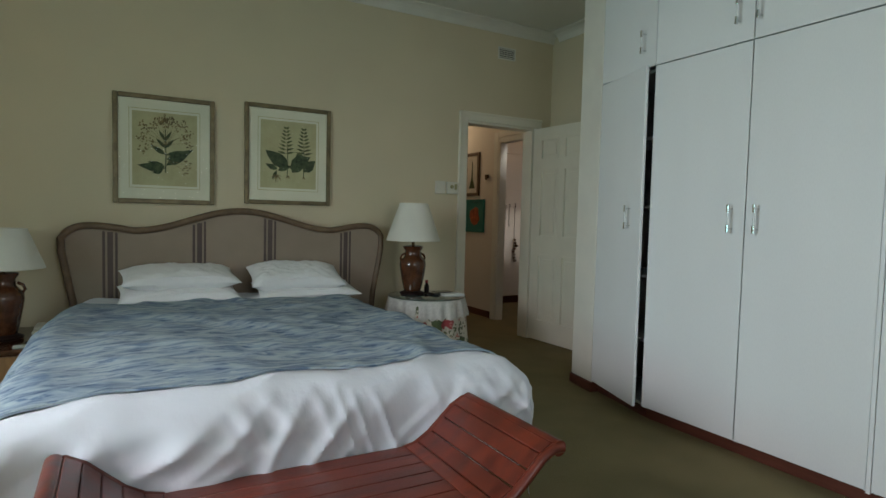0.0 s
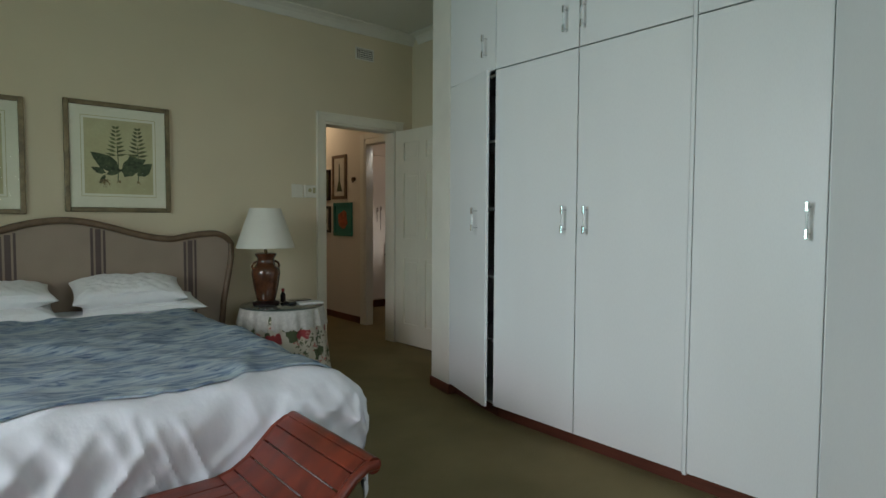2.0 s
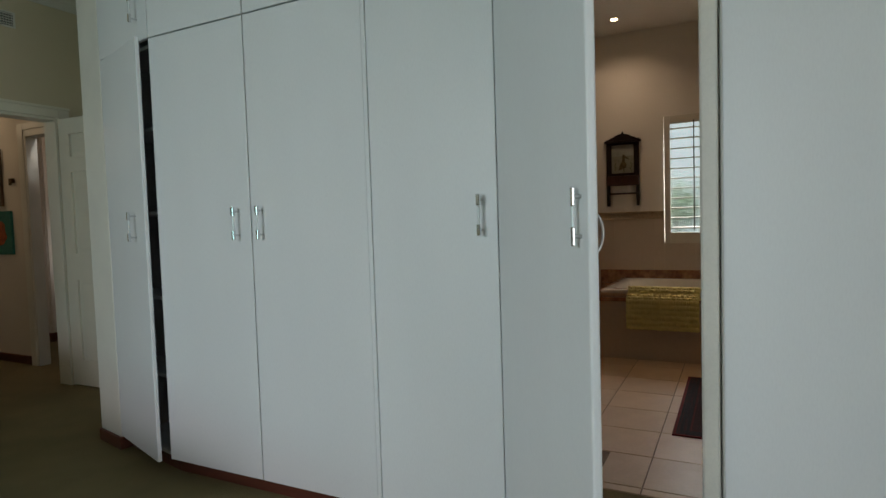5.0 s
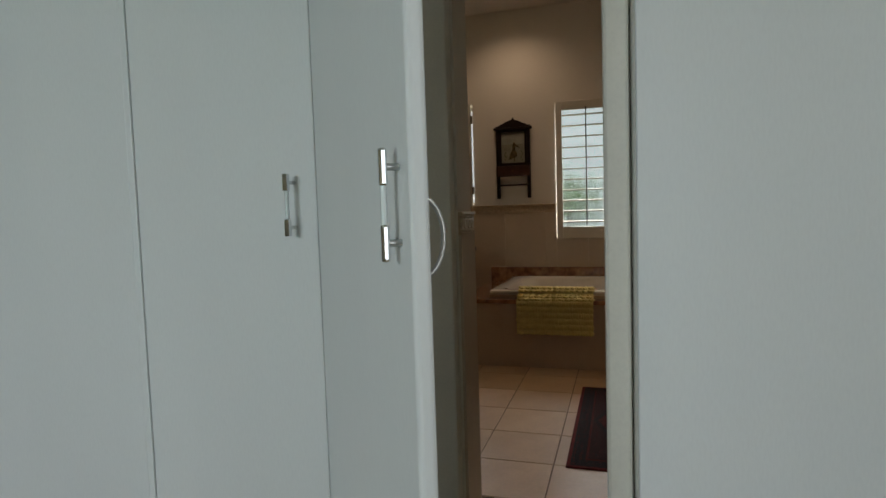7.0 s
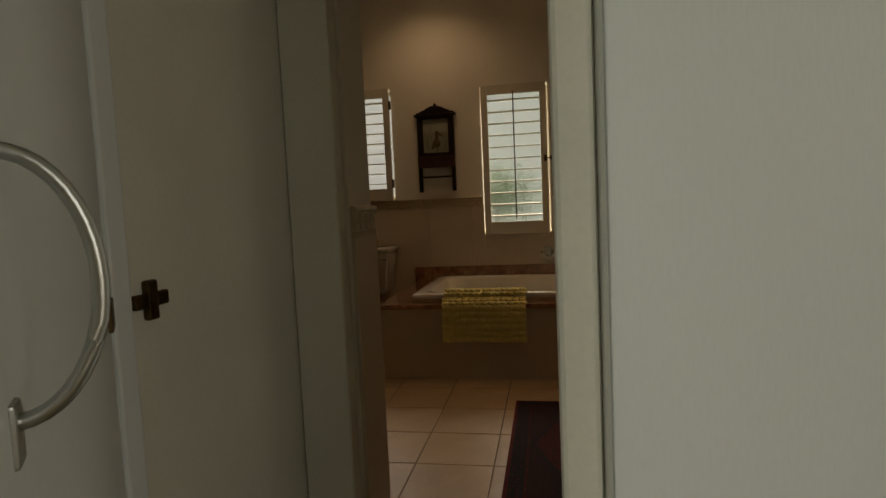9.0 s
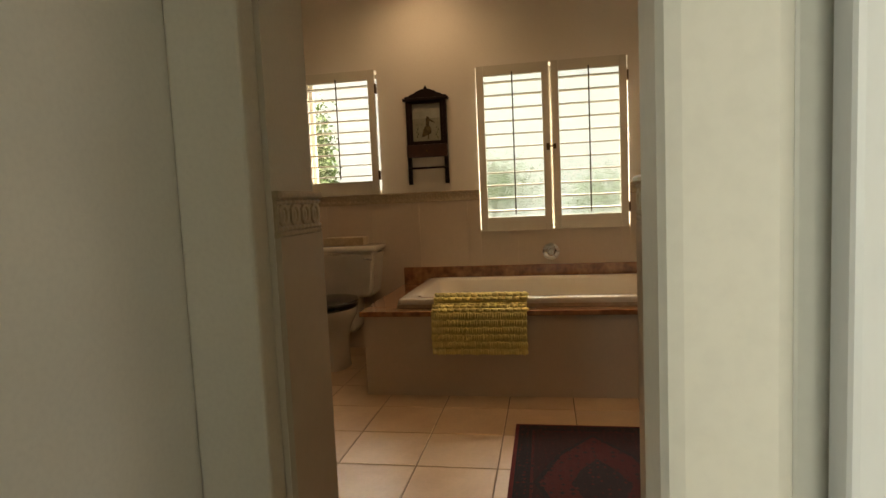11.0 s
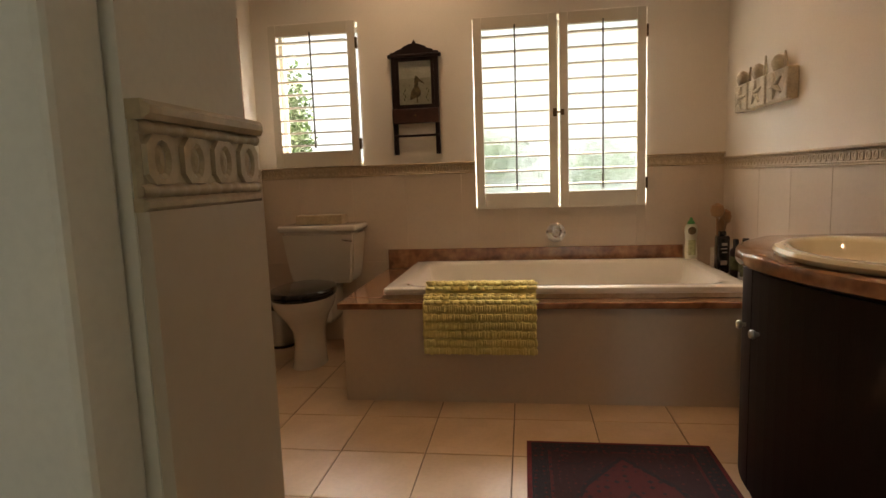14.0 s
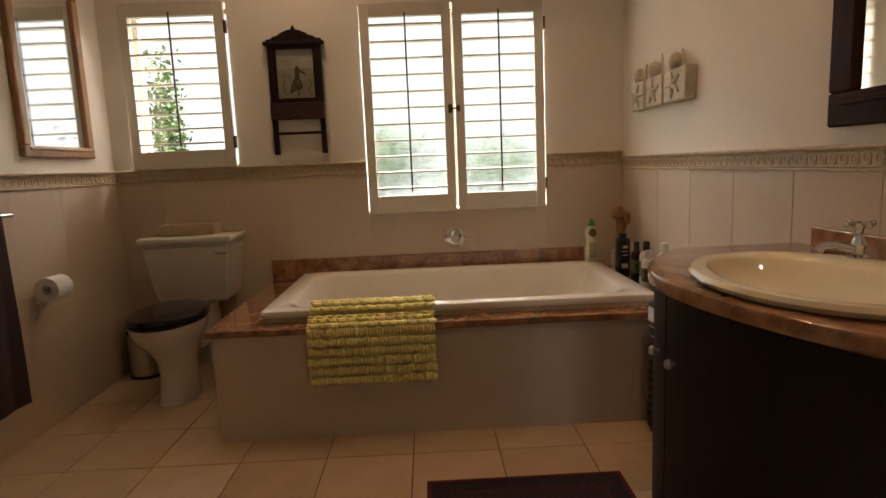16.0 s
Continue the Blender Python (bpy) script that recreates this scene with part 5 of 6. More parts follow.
def bow(front, far, near, mid, x0, x1):
    xs = [x0 + (x1 - x0) * i / 44 for i in range(45)]
    return [(xs[0], BATH_Y0 + 0.002)] + [(x, vanity_edge(x, front, far, near, mid)) for x in xs] + [(xs[-1], BATH_Y0 + 0.002)]


BASIN_X, BASIN_Y = 4.80, -0.510


def marble_slab(outline, z0, z1, a, b, rim=0.010):
    """A slab with a rounded edge and an oval hole for the basin."""
    bm = bmesh.new()
    c = Vector((sum(p[0] for p in outline) / len(outline), sum(p[1] for p in outline) / len(outline)))
    def ring(shrink, z):
        return [bm.verts.new((*(Vector(p) + (c - Vector(p)).normalized() * shrink), z)) for p in outline]
    def oval(z):
        return [bm.verts.new((BASIN_X + a * math.cos(2 * math.pi * i / 48), BASIN_Y + b * math.sin(2 * math.pi * i / 48), z)) for i in range(48)]
    loops = [ring(rim, z0), ring(0.3 * rim, z0 + 0.3 * rim), ring(0, z0 + rim), ring(0, z1 - rim), ring(0.3 * rim, z1 - 0.3 * rim), ring(rim, z1)]
    for p, q in zip(loops, loops[1:]):
        for i in range(len(p)):
            bm.faces.new((p[i], p[(i + 1) % len(p)], q[(i + 1) % len(p)], q[i]))
    lo, hi = oval(z0), oval(z1)
    for i in range(48):
        bm.faces.new((lo[i], lo[(i + 1) % 48], hi[(i + 1) % 48], hi[i]))
    for outer, inner in ((loops[0], lo), (loops[-1], hi)):
        edges = [bm.edges.get((l[i], l[(i + 1) % len(l)])) for l in (outer, inner) for i in range(len(l))]
        bmesh.ops.triangle_fill(bm, edges=edges, use_beauty=True, use_dissolve=False)
    bmesh.ops.recalc_face_normals(bm, faces=bm.faces[:])
    return bm


def vanity():
    v = thing("vanity_cabinet", (4.66, -0.5, 0), "bow-fronted dark wood vanity cabinet with a marble top", "cabinet")
    part("body", prism(bow(-0.313, 1.0, 0.45, 5.08, 4.06, 5.362), "z", 0.06, 0.822), M_DARKWOOD, v)
    part("plinth", prism(bow(-0.355, 1.0, 0.45, 5.08, 4.10, 5.32), "z", -0.003, 0.06), M_DARKWOOD, v)
    part("marble_top", marble_slab(bow(-0.213, 1.1, 0.55, 4.94, 3.96, 5.405), 0.824, 0.862, 0.29, 0.20), M_MARBLE, v, "polished red-brown marble top", True)
    part("splashback", boxes((3.97, 5.30, BATH_Y0 + 0.012, BATH_Y0 + 0.034, 0.863, 0.925), bevel=0.004), M_MARBLE, v, "marble splashback")
    face = lambda x, d: vanity_edge(x, -0.29 - d, 1.0, 0.45, 5.08)
    def door(xa, xb):
        xs = [xa + (xb - xa) * i / 12 for i in range(13)]
        return part("door", prism([(x, face(x, 0.022)) for x in xs] + [(x, face(x, 0)) for x in reversed(xs)], "z", 0.10, 0.79), M_DARKWOOD, v)
    spans = [(4.08, 4.45), (4.456, 5.092), (5.098, 5.358)]
    knobs = [4.12, 5.035, 5.15]
    for (a, b), kx in zip(spans, knobs):
        d = door(a, b)
        n = Vector(((2.0 if kx > 5.08 else 0.9) * (kx - 5.08), 1, 0)).normalized()
        bm = turned([(0.006, 0.0), (0.006, 0.009), (0.012, 0.012), (0.0145, 0.019), (0.011, 0.026), (0.003, 0.028)], 18)
        bmesh.ops.transform(bm, matrix=Matrix.Translation((kx, face(kx, 0), 0.61)) @ n.to_track_quat("Z", "Y").to_matrix().to_4x4(), verts=bm.verts[:])
        part("knob", bm, M_STEEL, d, "round brushed steel knob", True)
    return v


vanity()


def basin():
    b = thing("wash_basin", (4.70, -0.50, 0.862), "oval ivory ceramic wash basin set in the marble top", "basin")
    cx, cy = BASIN_X, BASIN_Y
    bm = bmesh.new()
    rings = []
    for a, c, z, oy in ((0.312, 0.236, 0.8625, 0), (0.328, 0.248, 0.868, 0), (0.335, 0.253, 0.878, 0), (0.327, 0.246, 0.887, 0), (0.305, 0.222, 0.889, 0.0), (0.28, 0.178, 0.886, 0.032), (0.27, 0.168, 0.876, 0.036), (0.255, 0.152, 0.85, 0.036), (0.21, 0.125, 0.832, 0.036), (0.09, 0.06, 0.8265, 0.036), (0.02, 0.015, 0.826, 0.036)):
        rings.append([bm.verts.new((cx + a * math.cos(2 * math.pi * i / 60), cy + oy + c * math.sin(2 * math.pi * i / 60), z)) for i in range(60)])
    for p, q in zip(rings, rings[1:]):
        for i in range(60):
            bm.faces.new((p[i], p[(i + 1) % 60], q[(i + 1) % 60], q[i]))
    bm.faces.new(rings[-1])
    bmesh.ops.recalc_face_normals(bm, faces=bm.faces[:])
    part("bowl", bm, M_BASIN, b, "", True)
    part("waste", turned([(0.022, 0.8265), (0.022, 0.829), (0.012, 0.830)], 18, (cx, cy + 0.036, 0)), M_CHROME, b, "chrome waste", True)
    part("overflow_mark", boxes((4.86, 4.90, -0.655, -0.651, 0.868, 0.872), (4.865, 4.895, -0.655, -0.651, 0.862, 0.866)), M_INKBROWN, b)
    return b


basin()


def pillar_tap(x, y, label):
    t = thing("pillar_tap", (x, y, 0.886), label, "tap", "basin taps")
    part("body", turned([(0.024, 0.0), (0.024, 0.005), (0.014, 0.010), (0.016, 0.030), (0.018, 0.033), (0.011, 0.052), (0.009, 0.070), (0.013, 0.076), (0.013, 0.086), (0.005, 0.091)], 22, (x, y, 0.887)), M_CHROME, t, "", True)
    part("spout", tube([(x, y + 0.010, 0.909), (x + 0.018, y + 0.042, 0.921), (x + 0.028, y + 0.068, 0.917), (x + 0.031, y + 0.078, 0.905)], [0.012, 0.010, 0.0095, 0.011], 12), M_CHROME, t, "", True)
    h = part("cross_handle", tube([(x - 0.033, y, 0.972), (x + 0.033, y, 0.972)], 0.0055, 10), M_CHROME, t, "chrome cross-head handle", True)
    part("arm", tube([(x, y - 0.033, 0.972), (x, y + 0.033, 0.972)], 0.0055, 10), M_CHROME, h, "", True)
    for dx, dy in ((0.033, 0), (-0.033, 0), (0, 0.033), (0, -0.033)):
        part("ball", turned([(0.002, -0.008), (0.0075, -0.004), (0.0085, 0), (0.0075, 0.004), (0.002, 0.008)], 12, (x + dx, y + dy, 0.972)), M_CHROME, h, "", True)
    return t


pillar_tap(4.955, -0.705, "chrome pillar tap with a cross handle on the basin")
pillar_tap(4.60, -0.745, "chrome pillar tap with a cross handle behind the bowl")

mx = thing("bath_mixer", (BATH_X1 - 0.012, 0.185, 0.72), "round chrome bath mixer on the tiled wall", "mixer")
part("plate", turned([(0.062, -0.001), (0.062, -0.006), (0.05, -0.014), (0.03, -0.018)], 32, (BATH_X1 - 0.012, 0.185, 0.72), "x"), M_CHROME, mx, "", True)
part("knob", turned([(0.026, -0.018), (0.028, -0.05), (0.02, -0.058)], 24, (BATH_X1 - 0.012, 0.185, 0.72), "x"), M_CHROME, mx, "", True)
part("lever", tube([(BATH_X1 - 0.06, 0.185, 0.715), (BATH_X1 - 0.075, 0.15, 0.675)], 0.006, 8), M_CHROME, mx, "chrome lever", True)


M_FRAMEWOOD = mat("dark_mahogany_frame", (0.050, 0.019, 0.014), 0.6, vary=0.2, scale=6, fine=60, bump=0.12, stretch=(4, 4, 0.5), spec=0.12)


def wall_mirror(name, axis_wall, a0, a1, z0, z1, fw, material, label):
    """A framed mirror on the north or south wall of the bathroom."""
    s = 1 if axis_wall == "south" else -1
    y = BATH_Y0 if s > 0 else BATH_Y1
    o = lambda d: y + s * d
    lo = lambda p, q: (min(o(p), o(q)), max(o(p), o(q)))
    m = thing(name, ((a0 + a1) / 2, y, z0), label, "mirror")
    for dims in ((a0, a1, *lo(0.001, 0.03), z0, z0 + fw), (a0, a1, *lo(0.001, 0.03), z1 - fw, z1), (a0, a0 + fw, *lo(0.001, 0.03), z0 + fw, z1 - fw), (a1 - fw, a1, *lo(0.001, 0.03), z0 + fw, z1 - fw)):
        part("frame", boxes(dims, bevel=0.008, seg=2), material, m)
    for dims in ((a0 + fw * 0.62, a1 - fw * 0.62, *lo(0.03, 0.038), z0 + fw * 0.62, z0 + fw * 0.8), (a0 + fw * 0.62, a1 - fw * 0.62, *lo(0.03, 0.038), z1 - fw * 0.8, z1 - fw * 0.62)):
        part("moulding", boxes(dims, bevel=0.003), material, m)
    part("mirror_glass", boxes((a0 + fw, a1 - fw, *lo(0.002, 0.014), z0 + fw, z1 - fw)), M_MIRROR, m, "silvered mirror glass")
    return m


wall_mirror("wall_mirror", "north", 6.30, 6.865, 1.27, 2.14, 0.055, M_PINE, "pine-framed mirror hanging above the tiles")
wall_mirror("wall_mirror", "south", 4.10, 5.262, 1.215, 2.20, 0.095, M_FRAMEWOOD, "large mirror in a dark moulded wooden frame")


def mirror_shelf():
    """A little hall stand: pedimented frame, painted glass with a bird, drawer and rail."""
    m = thing("hanging_mirror_rack", (BATH_X1 - 0.03, 1.07, 1.26), "dark carved wooden rack with a painted wading bird panel", "rack")
    x = BATH_X1 - 0.001
    ya, yb = 0.905, 1.235
    for y in (ya + 0.012, yb - 0.04):
        part("post", boxes((x - 0.035, x, y, y + 0.028, 1.255, 1.88), bevel=0.004), M_DARKWOOD, m)
    part("cornice", boxes((x - 0.045, x, ya - 0.008, yb + 0.008, 1.872, 1.893), bevel=0.005), M_DARKWOOD, m)
    half = [(0.0, 0.0), (0.0, 0.012), (0.10, 0.014), (0.12, 0.024), (0.24, 0.034), (0.26, 0.044), (0.40, 0.060), (0.5, 0.066)]
    ped = [(ya + 0.008 + (yb - ya - 0.016) * u, 1.894 + v) for u, v in half + [(1 - u, v) for u, v in reversed(half[:-1])]]
    part("pediment", prism(ped, "x", x - 0.03, x), M_DARKWOOD, m, "arched carved pediment")
    part("finial", turned([(0.010, 1.958), (0.013, 1.966), (0.005, 1.978), (0.002, 1.984)], 12, (x - 0.015, 1.07, 0)), M_DARKWOOD, m, "", True)
    part("inner_frame", wall_boxes("y", ya + 0.04, yb - 0.04, x - 0.03, x, 1.55, 1.872, [(ya + 0.06, yb - 0.06, 1.575, 1.85)]), M_DARKWOOD, m)
    part("panel", boxes((x - 0.018, x, ya + 0.06, yb - 0.06, 1.575, 1.85)), mat("pale_painted_glass", (0.42, 0.42, 0.36), 0.2, vary=0.1, scale=10, second=(0.33, 0.34, 0.28), bump=0), m, "pale painted panel")
    part("painted_shore", boxes((x - 0.0184, x - 0.0176, ya + 0.062, yb - 0.062, 1.577, 1.742)), mat("grey_green_paint", (0.30, 0.30, 0.23), 0.3, vary=0.15, scale=24, second=(0.24, 0.24, 0.18), bump=0), m, "painted grey shore")
    outline = [(0.32, 0.12), (0.36, 0.29), (0.47, 0.42), (0.48, 0.58), (0.51, 0.665), (0.57, 0.65), (0.625, 0.59), (0.80, 0.485), (0.785, 0.47), (0.60, 0.535), (0.59, 0.42), (0.67, 0.31), (0.66, 0.21), (0.57, 0.165), (0.57, 0.04), (0.535, 0.04), (0.525, 0.16), (0.39, 0.115)]
    bird = [(yb - 0.06 - 0.21 * u, 1.575 + 0.275 * v) for u, v in outline]
    part("bird_painting", prism(bird, "x", x - 0.0205, x - 0.0185), M_INKBROWN, m, "painted brown wading bird")
    reeds = bmesh.new()
    for i in range(9):
        leaf_shape(reeds, 0, 0, 1.2 + 0.08 * i, 0.03 + 0.004 * (i % 4), 0.01, 0)
        vs = reeds.verts[-8:]
        for v in vs:
            v.co = Vector((x - 0.0195, (1.135 if i % 2 else 0.985) + 0.6 * v.co.x + 0.006 * (i % 3), 1.59 + 0.6 * v.co.z + 0.009 * i))
    part("reed_painting", reeds, M_INKMID, m)
    dr = part("drawer", boxes((x - 0.055, x, ya + 0.012, yb - 0.012, 1.455, 1.548), bevel=0.004), mat("red_brown_drawer_wood", (0.075, 0.024, 0.015), 0.35, vary=0.2, scale=10, fine=60, coat=0.2), m, "small red-brown drawer")
    part("knob", turned([(0.004, -0.055), (0.008, -0.062), (0.003, -0.068)], 10, (x, 1.07, 1.50), "x"), M_BRASS, dr, "", True)
    part("towel_rail", tube([(x - 0.045, ya + 0.02, 1.375), (x - 0.045, yb - 0.02, 1.375)], 0.008, 10), M_DARKWOOD, m, "", True)
    return m


mirror_shelf()

sh = thing("shell_plaque", (6.45, BATH_Y0, 1.40), "cream plaster plaque of starfish and shells on the wall", "ornament")
M_PLASTER = mat("cream_plaster", (0.60, 0.53, 0.40), 0.85, vary=0.1, scale=20, fine=80, bump=0.5)
for i, (xa, xb) in enumerate(((6.14, 6.37), (6.39, 6.60), (6.62, 6.80))):
    y = BATH_Y0 + 0.001
    part("block", boxes((xa, xb, y, y + 0.055, 1.40, 1.545), bevel=0.008, seg=2), M_PLASTER, sh)
    xc = (xa + xb) / 2
    bm = bmesh.new()
    for k in range(5):
        a = 2 * math.pi * k / 5 + 0.3 * i
        tube([(xc, y + 0.058, 1.472), (xc + 0.075 * math.cos(a), y + 0.058, 1.472 + 0.062 * math.sin(a))], [0.016, 0.005], 8, bm)
    part("starfish", bm, M_PLASTER, sh, "", True)
    part("shell", turned([(0.004, 0.0), (0.022, 0.012), (0.033, 0.04), (0.032, 0.06), (0.020, 0.082), (0.003, 0.090)], 16, (xc + 0.025, y + 0.034, 1.53)), M_PLASTER, sh, "", True)
    part("spike", tube([(xc - 0.05, y + 0.03, 1.54), (xc - 0.03 - 0.02 * i, y + 0.03, 1.625 + 0.02 * (i == 1))], [0.011, 0.004], 8), M_PLASTER, sh, "", True)

tp = thing("toilet_roll_holder", (6.280, BATH_Y1, 0.66), "white toilet roll on a holder on the tiled wall", "toilet roll")
part("bracket", tube([(6.280, BATH_Y1 - 0.012, 0.665), (6.280, BATH_Y1 - 0.085, 0.665)], 0.008, 10), M_CHROME, tp, "chrome bracket", True)
part("rod", tube([(6.220, BATH_Y1 - 0.085, 0.665), (6.340, BATH_Y1 - 0.085, 0.665)], 0.006, 10), M_CHROME, tp, "", True)
bm = bmesh.new()
rg = []
for r, xx in ((0.021, 6.225), (0.056, 6.225), (0.056, 6.335), (0.021, 6.335)):
    rg.append([bm.verts.new((xx, BATH_Y1 - 0.085 + r * math.cos(2 * math.pi * i / 32), 0.665 + r * math.sin(2 * math.pi * i / 32))) for i in range(32)])
for k in range(4):
    for i in range(32):
        bm.faces.new((rg[k][i], rg[k][(i + 1) % 32], rg[(k + 1) % 4][(i + 1) % 32], rg[(k + 1) % 4][i]))
bmesh.ops.recalc_face_normals(bm, faces=bm.faces[:])
part("roll", bm, M_PAPER, tp, "white paper roll", True)
part("loose_sheet", boxes((6.227, 6.333, BATH_Y1 - 0.030, BATH_Y1 - 0.0285, 0.60, 0.665)), M_PAPER, tp)

tr = thing("towel_rail", (5.85, BATH_Y1, 1.02), "chrome towel rail on the tiled wall", "rail")
part("rail", tube([(5.35, BATH_Y1 - 0.08, 1.022), (6.08, BATH_Y1 - 0.08, 1.022)], 0.009, 12), M_CHROME, tr, "", True)
for x in (5.36, 6.07):
    part("bracket", tube([(x, BATH_Y1 - 0.012, 1.022), (x, BATH_Y1 - 0.08, 1.022)], 0.011, 12), M_CHROME, tr, "", True)


def towel(x0, x1, low):
    def f(u, v):
        x = x0 + (x1 - x0) * u
        s = v * 1.7
        fold = 0.012 * math.sin(u * 8 + 1 + 2 * v) * min(1, abs(s - 0.85) * 2)
        if s < 0.82: return (x, BATH_Y1 - 0.066 + 0.3 * fold, low + 0.10 + s * (1.022 - low - 0.10) / 0.82)
        if s < 0.88:
            a = (s - 0.82) / 0.06 * math.pi
            return (x, BATH_Y1 - 0.08 + 0.014 * math.cos(a), 1.022 + 0.012 * math.sin(a))
        return (x, BATH_Y1 - 0.096 - abs(fold), 1.022 - (s - 0.88) / 0.82 * (1.022 - low))
    return sheet(f, 40, 90)


solid("towel", towel(5.56, 6.00, 0.225), M_TOWEL, "dark maroon bath towel hanging over the rail", "towel", True)

bn = thing("pedal_bin", (6.93, 2.04, 0), "small brushed steel pedal bin behind the toilet", "bin")
part("body", turned([(0.088, 0.0), (0.088, 0.24)], 32, (6.93, 2.04, 0.018)), M_STEEL, bn, "", True)
part("base", turned([(0.092, -0.002), (0.092, 0.018)], 32, (6.93, 2.04, 0.0)), M_BLACK, bn, "", True)
part("lid", turned([(0.091, 0.26), (0.091, 0.27), (0.075, 0.288), (0.02, 0.295)], 32, (6.93, 2.04, 0.0)), M_BLACK, bn, "black lid", True)
solid("tissue_box", boxes((6.86, 6.99, 1.545, 1.855, 0.823, 0.885), bevel=0.006), M_DADO, "brown woven tissue box on the cistern", "box")

# shower screen beside the doorway
ga, gb = Vector((3.812, 0.672, 0)), Vector((4.237, 0.886, 0))
gd = (gb - ga).normalized()
gang = math.degrees(math.atan2(gd.y, gd.x))
gl = (gb - ga).length
ss = thing("shower_screen", (ga.x, ga.y, 0), "frameless glass shower panel with a dark sealed edge", "shower screen")
gm = pose(ga.x, ga.y, 0, 0, 0, gang)


def gput(name, bm, material, parent, label="", smooth=False):
    bmesh.ops.transform(bm, matrix=gm, verts=bm.verts[:])
    return part(name, bm, material, parent, label, smooth)


gp = gput("glass_pane", boxes((0.006, gl - 0.0275, -0.004, 0.004, 0.02, 2.0)), M_SHOWERGLASS, ss, "clear toughened glass")
gp.visible_shadow = False
gput("edge_seal", boxes((gl - 0.0075, gl, -0.006, 0.006, 0.001, 2.0), bevel=0.002), M_RUBBER, ss, "dark seal strip")
gput("edge_strip", boxes((gl - 0.027, gl - 0.0085, -0.0055, 0.0055, 0.02, 2.0), bevel=0.002), mat("grey_blue_seal_strip", (0.15, 0.15, 0.20), 0.25, vary=0.03, bump=0), ss, "grey-blue plastic strip along the glass")
gput("foot_rail", boxes((0.0, gl - 0.008, -0.008, 0.008, 0.001, 0.019)), M_STEEL, ss)
for side in (-1, 1):
    gput("knob", turned([(r, side * d) for r, d in ((0.008, 0.006), (0.008, 0.012), (0.012, 0.013), (0.0125, 0.027), (0.010, 0.030), (0.004, 0.031))], 20, (gl - 0.024, 0, 1.05), "y"), M_CHROME, ss, "round chrome door knob", True)

# a wire rack of toiletries in the shower
rk = thing("shower_caddy", (4.3, 2.05, 0.2), "chrome wire shower caddy holding toiletries", "caddy")
for z in (0.30, 0.75):
    for y in (1.98, 2.06, 2.14):
        part("wire", tube([(4.1, y, z), (4.6, y, z)], 0.004, 6), M_CHROME, rk)
for x in (4.1, 4.6):
    part("upright", tube([(x, 2.15, 0.0), (x, 2.15, 1.1)], 0.006, 8), M_CHROME, rk)
for i, (x, z, h, c) in enumerate(((4.18, 0.304, 0.17, M_PAPER), (4.28, 0.304, 0.14, M_TEAL), (4.38, 0.304, 0.19, M_ORANGE), (4.5, 0.304, 0.15, M_BLACK), (4.22, 0.754, 0.18, M_BASIN), (4.42, 0.754, 0.16, M_PAPER))):
    b = thing("shampoo_bottle", (x, 2.06, z), "plastic toiletry bottle standing in the shower caddy", "bottle", "shower bottles")
    part("body", turned([(0.026, 0.001), (0.03, 0.01), (0.03, h * 0.7), (0.014, h * 0.82)], 18, (x, 2.06, z)), c, b, "", True)
    part("cap", turned([(0.015, h * 0.82), (0.015, h)], 14, (x, 2.06, z)), M_BLACK, b, "", True)

# bottles and brushes on the bath ledge
M_CREAMGREEN = mat("pale_yellow_bottle", (0.74, 0.74, 0.62), 0.35, vary=0.03, bump=0)
M_CHENLABEL = mat("yellow_green_label", (0.56, 0.56, 0.30), 0.5, vary=0.2, scale=40, bump=0)
M_CAPGREEN = mat("green_cap_plastic", (0.04, 0.26, 0.06), 0.35, vary=0.03, bump=0)
LZ = 0.5015
cl = thing("cleaner_bottle", (6.95, -0.615, 0.557), "pale yellow cream cleaner bottle with a green cap", "bottle")
def squeeze(profile, flat, at):
    """A turned shape pressed flat along x."""
    bm = turned(profile, 28)
    bmesh.ops.transform(bm, matrix=Matrix.Translation(at) @ Matrix.Diagonal((flat, 1, 1, 1)), verts=bm.verts[:])
    return bm


part("body", squeeze([(0.036, 0.0), (0.039, 0.006), (0.037, 0.05), (0.032, 0.105), (0.033, 0.13), (0.039, 0.160), (0.038, 0.185), (0.028, 0.204), (0.014, 0.212)], 0.62, (6.95, -0.615, 0.5572)), M_CREAMGREEN, cl, "", True)
part("cap", turned([(0.022, 0.768), (0.021, 0.780), (0.012, 0.788), (0.009, 0.802), (0.004, 0.808)], 16, (6.95, -0.615, 0)), M_CAPGREEN, cl, "green cap", True)
part("label_patch", turned([(0.024, -0.001), (0.022, -0.0025)], 24, (6.9265, -0.615, 0.728), "x"), M_INKBROWN, cl, "dark round label")
part("label_patch", boxes((6.9245, 6.9278, -0.636, -0.594, 0.580, 0.672)), M_CHENLABEL, cl, "yellow-green label")


def bottle(x, y, r, h, body, capm, label, z=LZ):
    b = thing("toiletry_bottle", (x, y, z), label, "bottle", "bath ledge toiletries")
    part("body", turned([(r * 0.9, 0.0), (r, 0.006), (r, h * 0.68), (r * 0.8, h * 0.74), (r * 0.42, h * 0.78)], 22, (x, y, z)), body, b, "", True)
    part("cap", turned([(r * 0.5, h * 0.78), (r * 0.5, h * 0.98), (r * 0.35, h)], 18, (x, y, z)), capm, b, "", True)
    part("label_patch", turned([(r * 1.01, h * 0.2), (r * 1.01, h * 0.55)], 22, (x, y, z)), M_PALEPRINT if body is M_BLACK else M_INKMID, b)
    return b


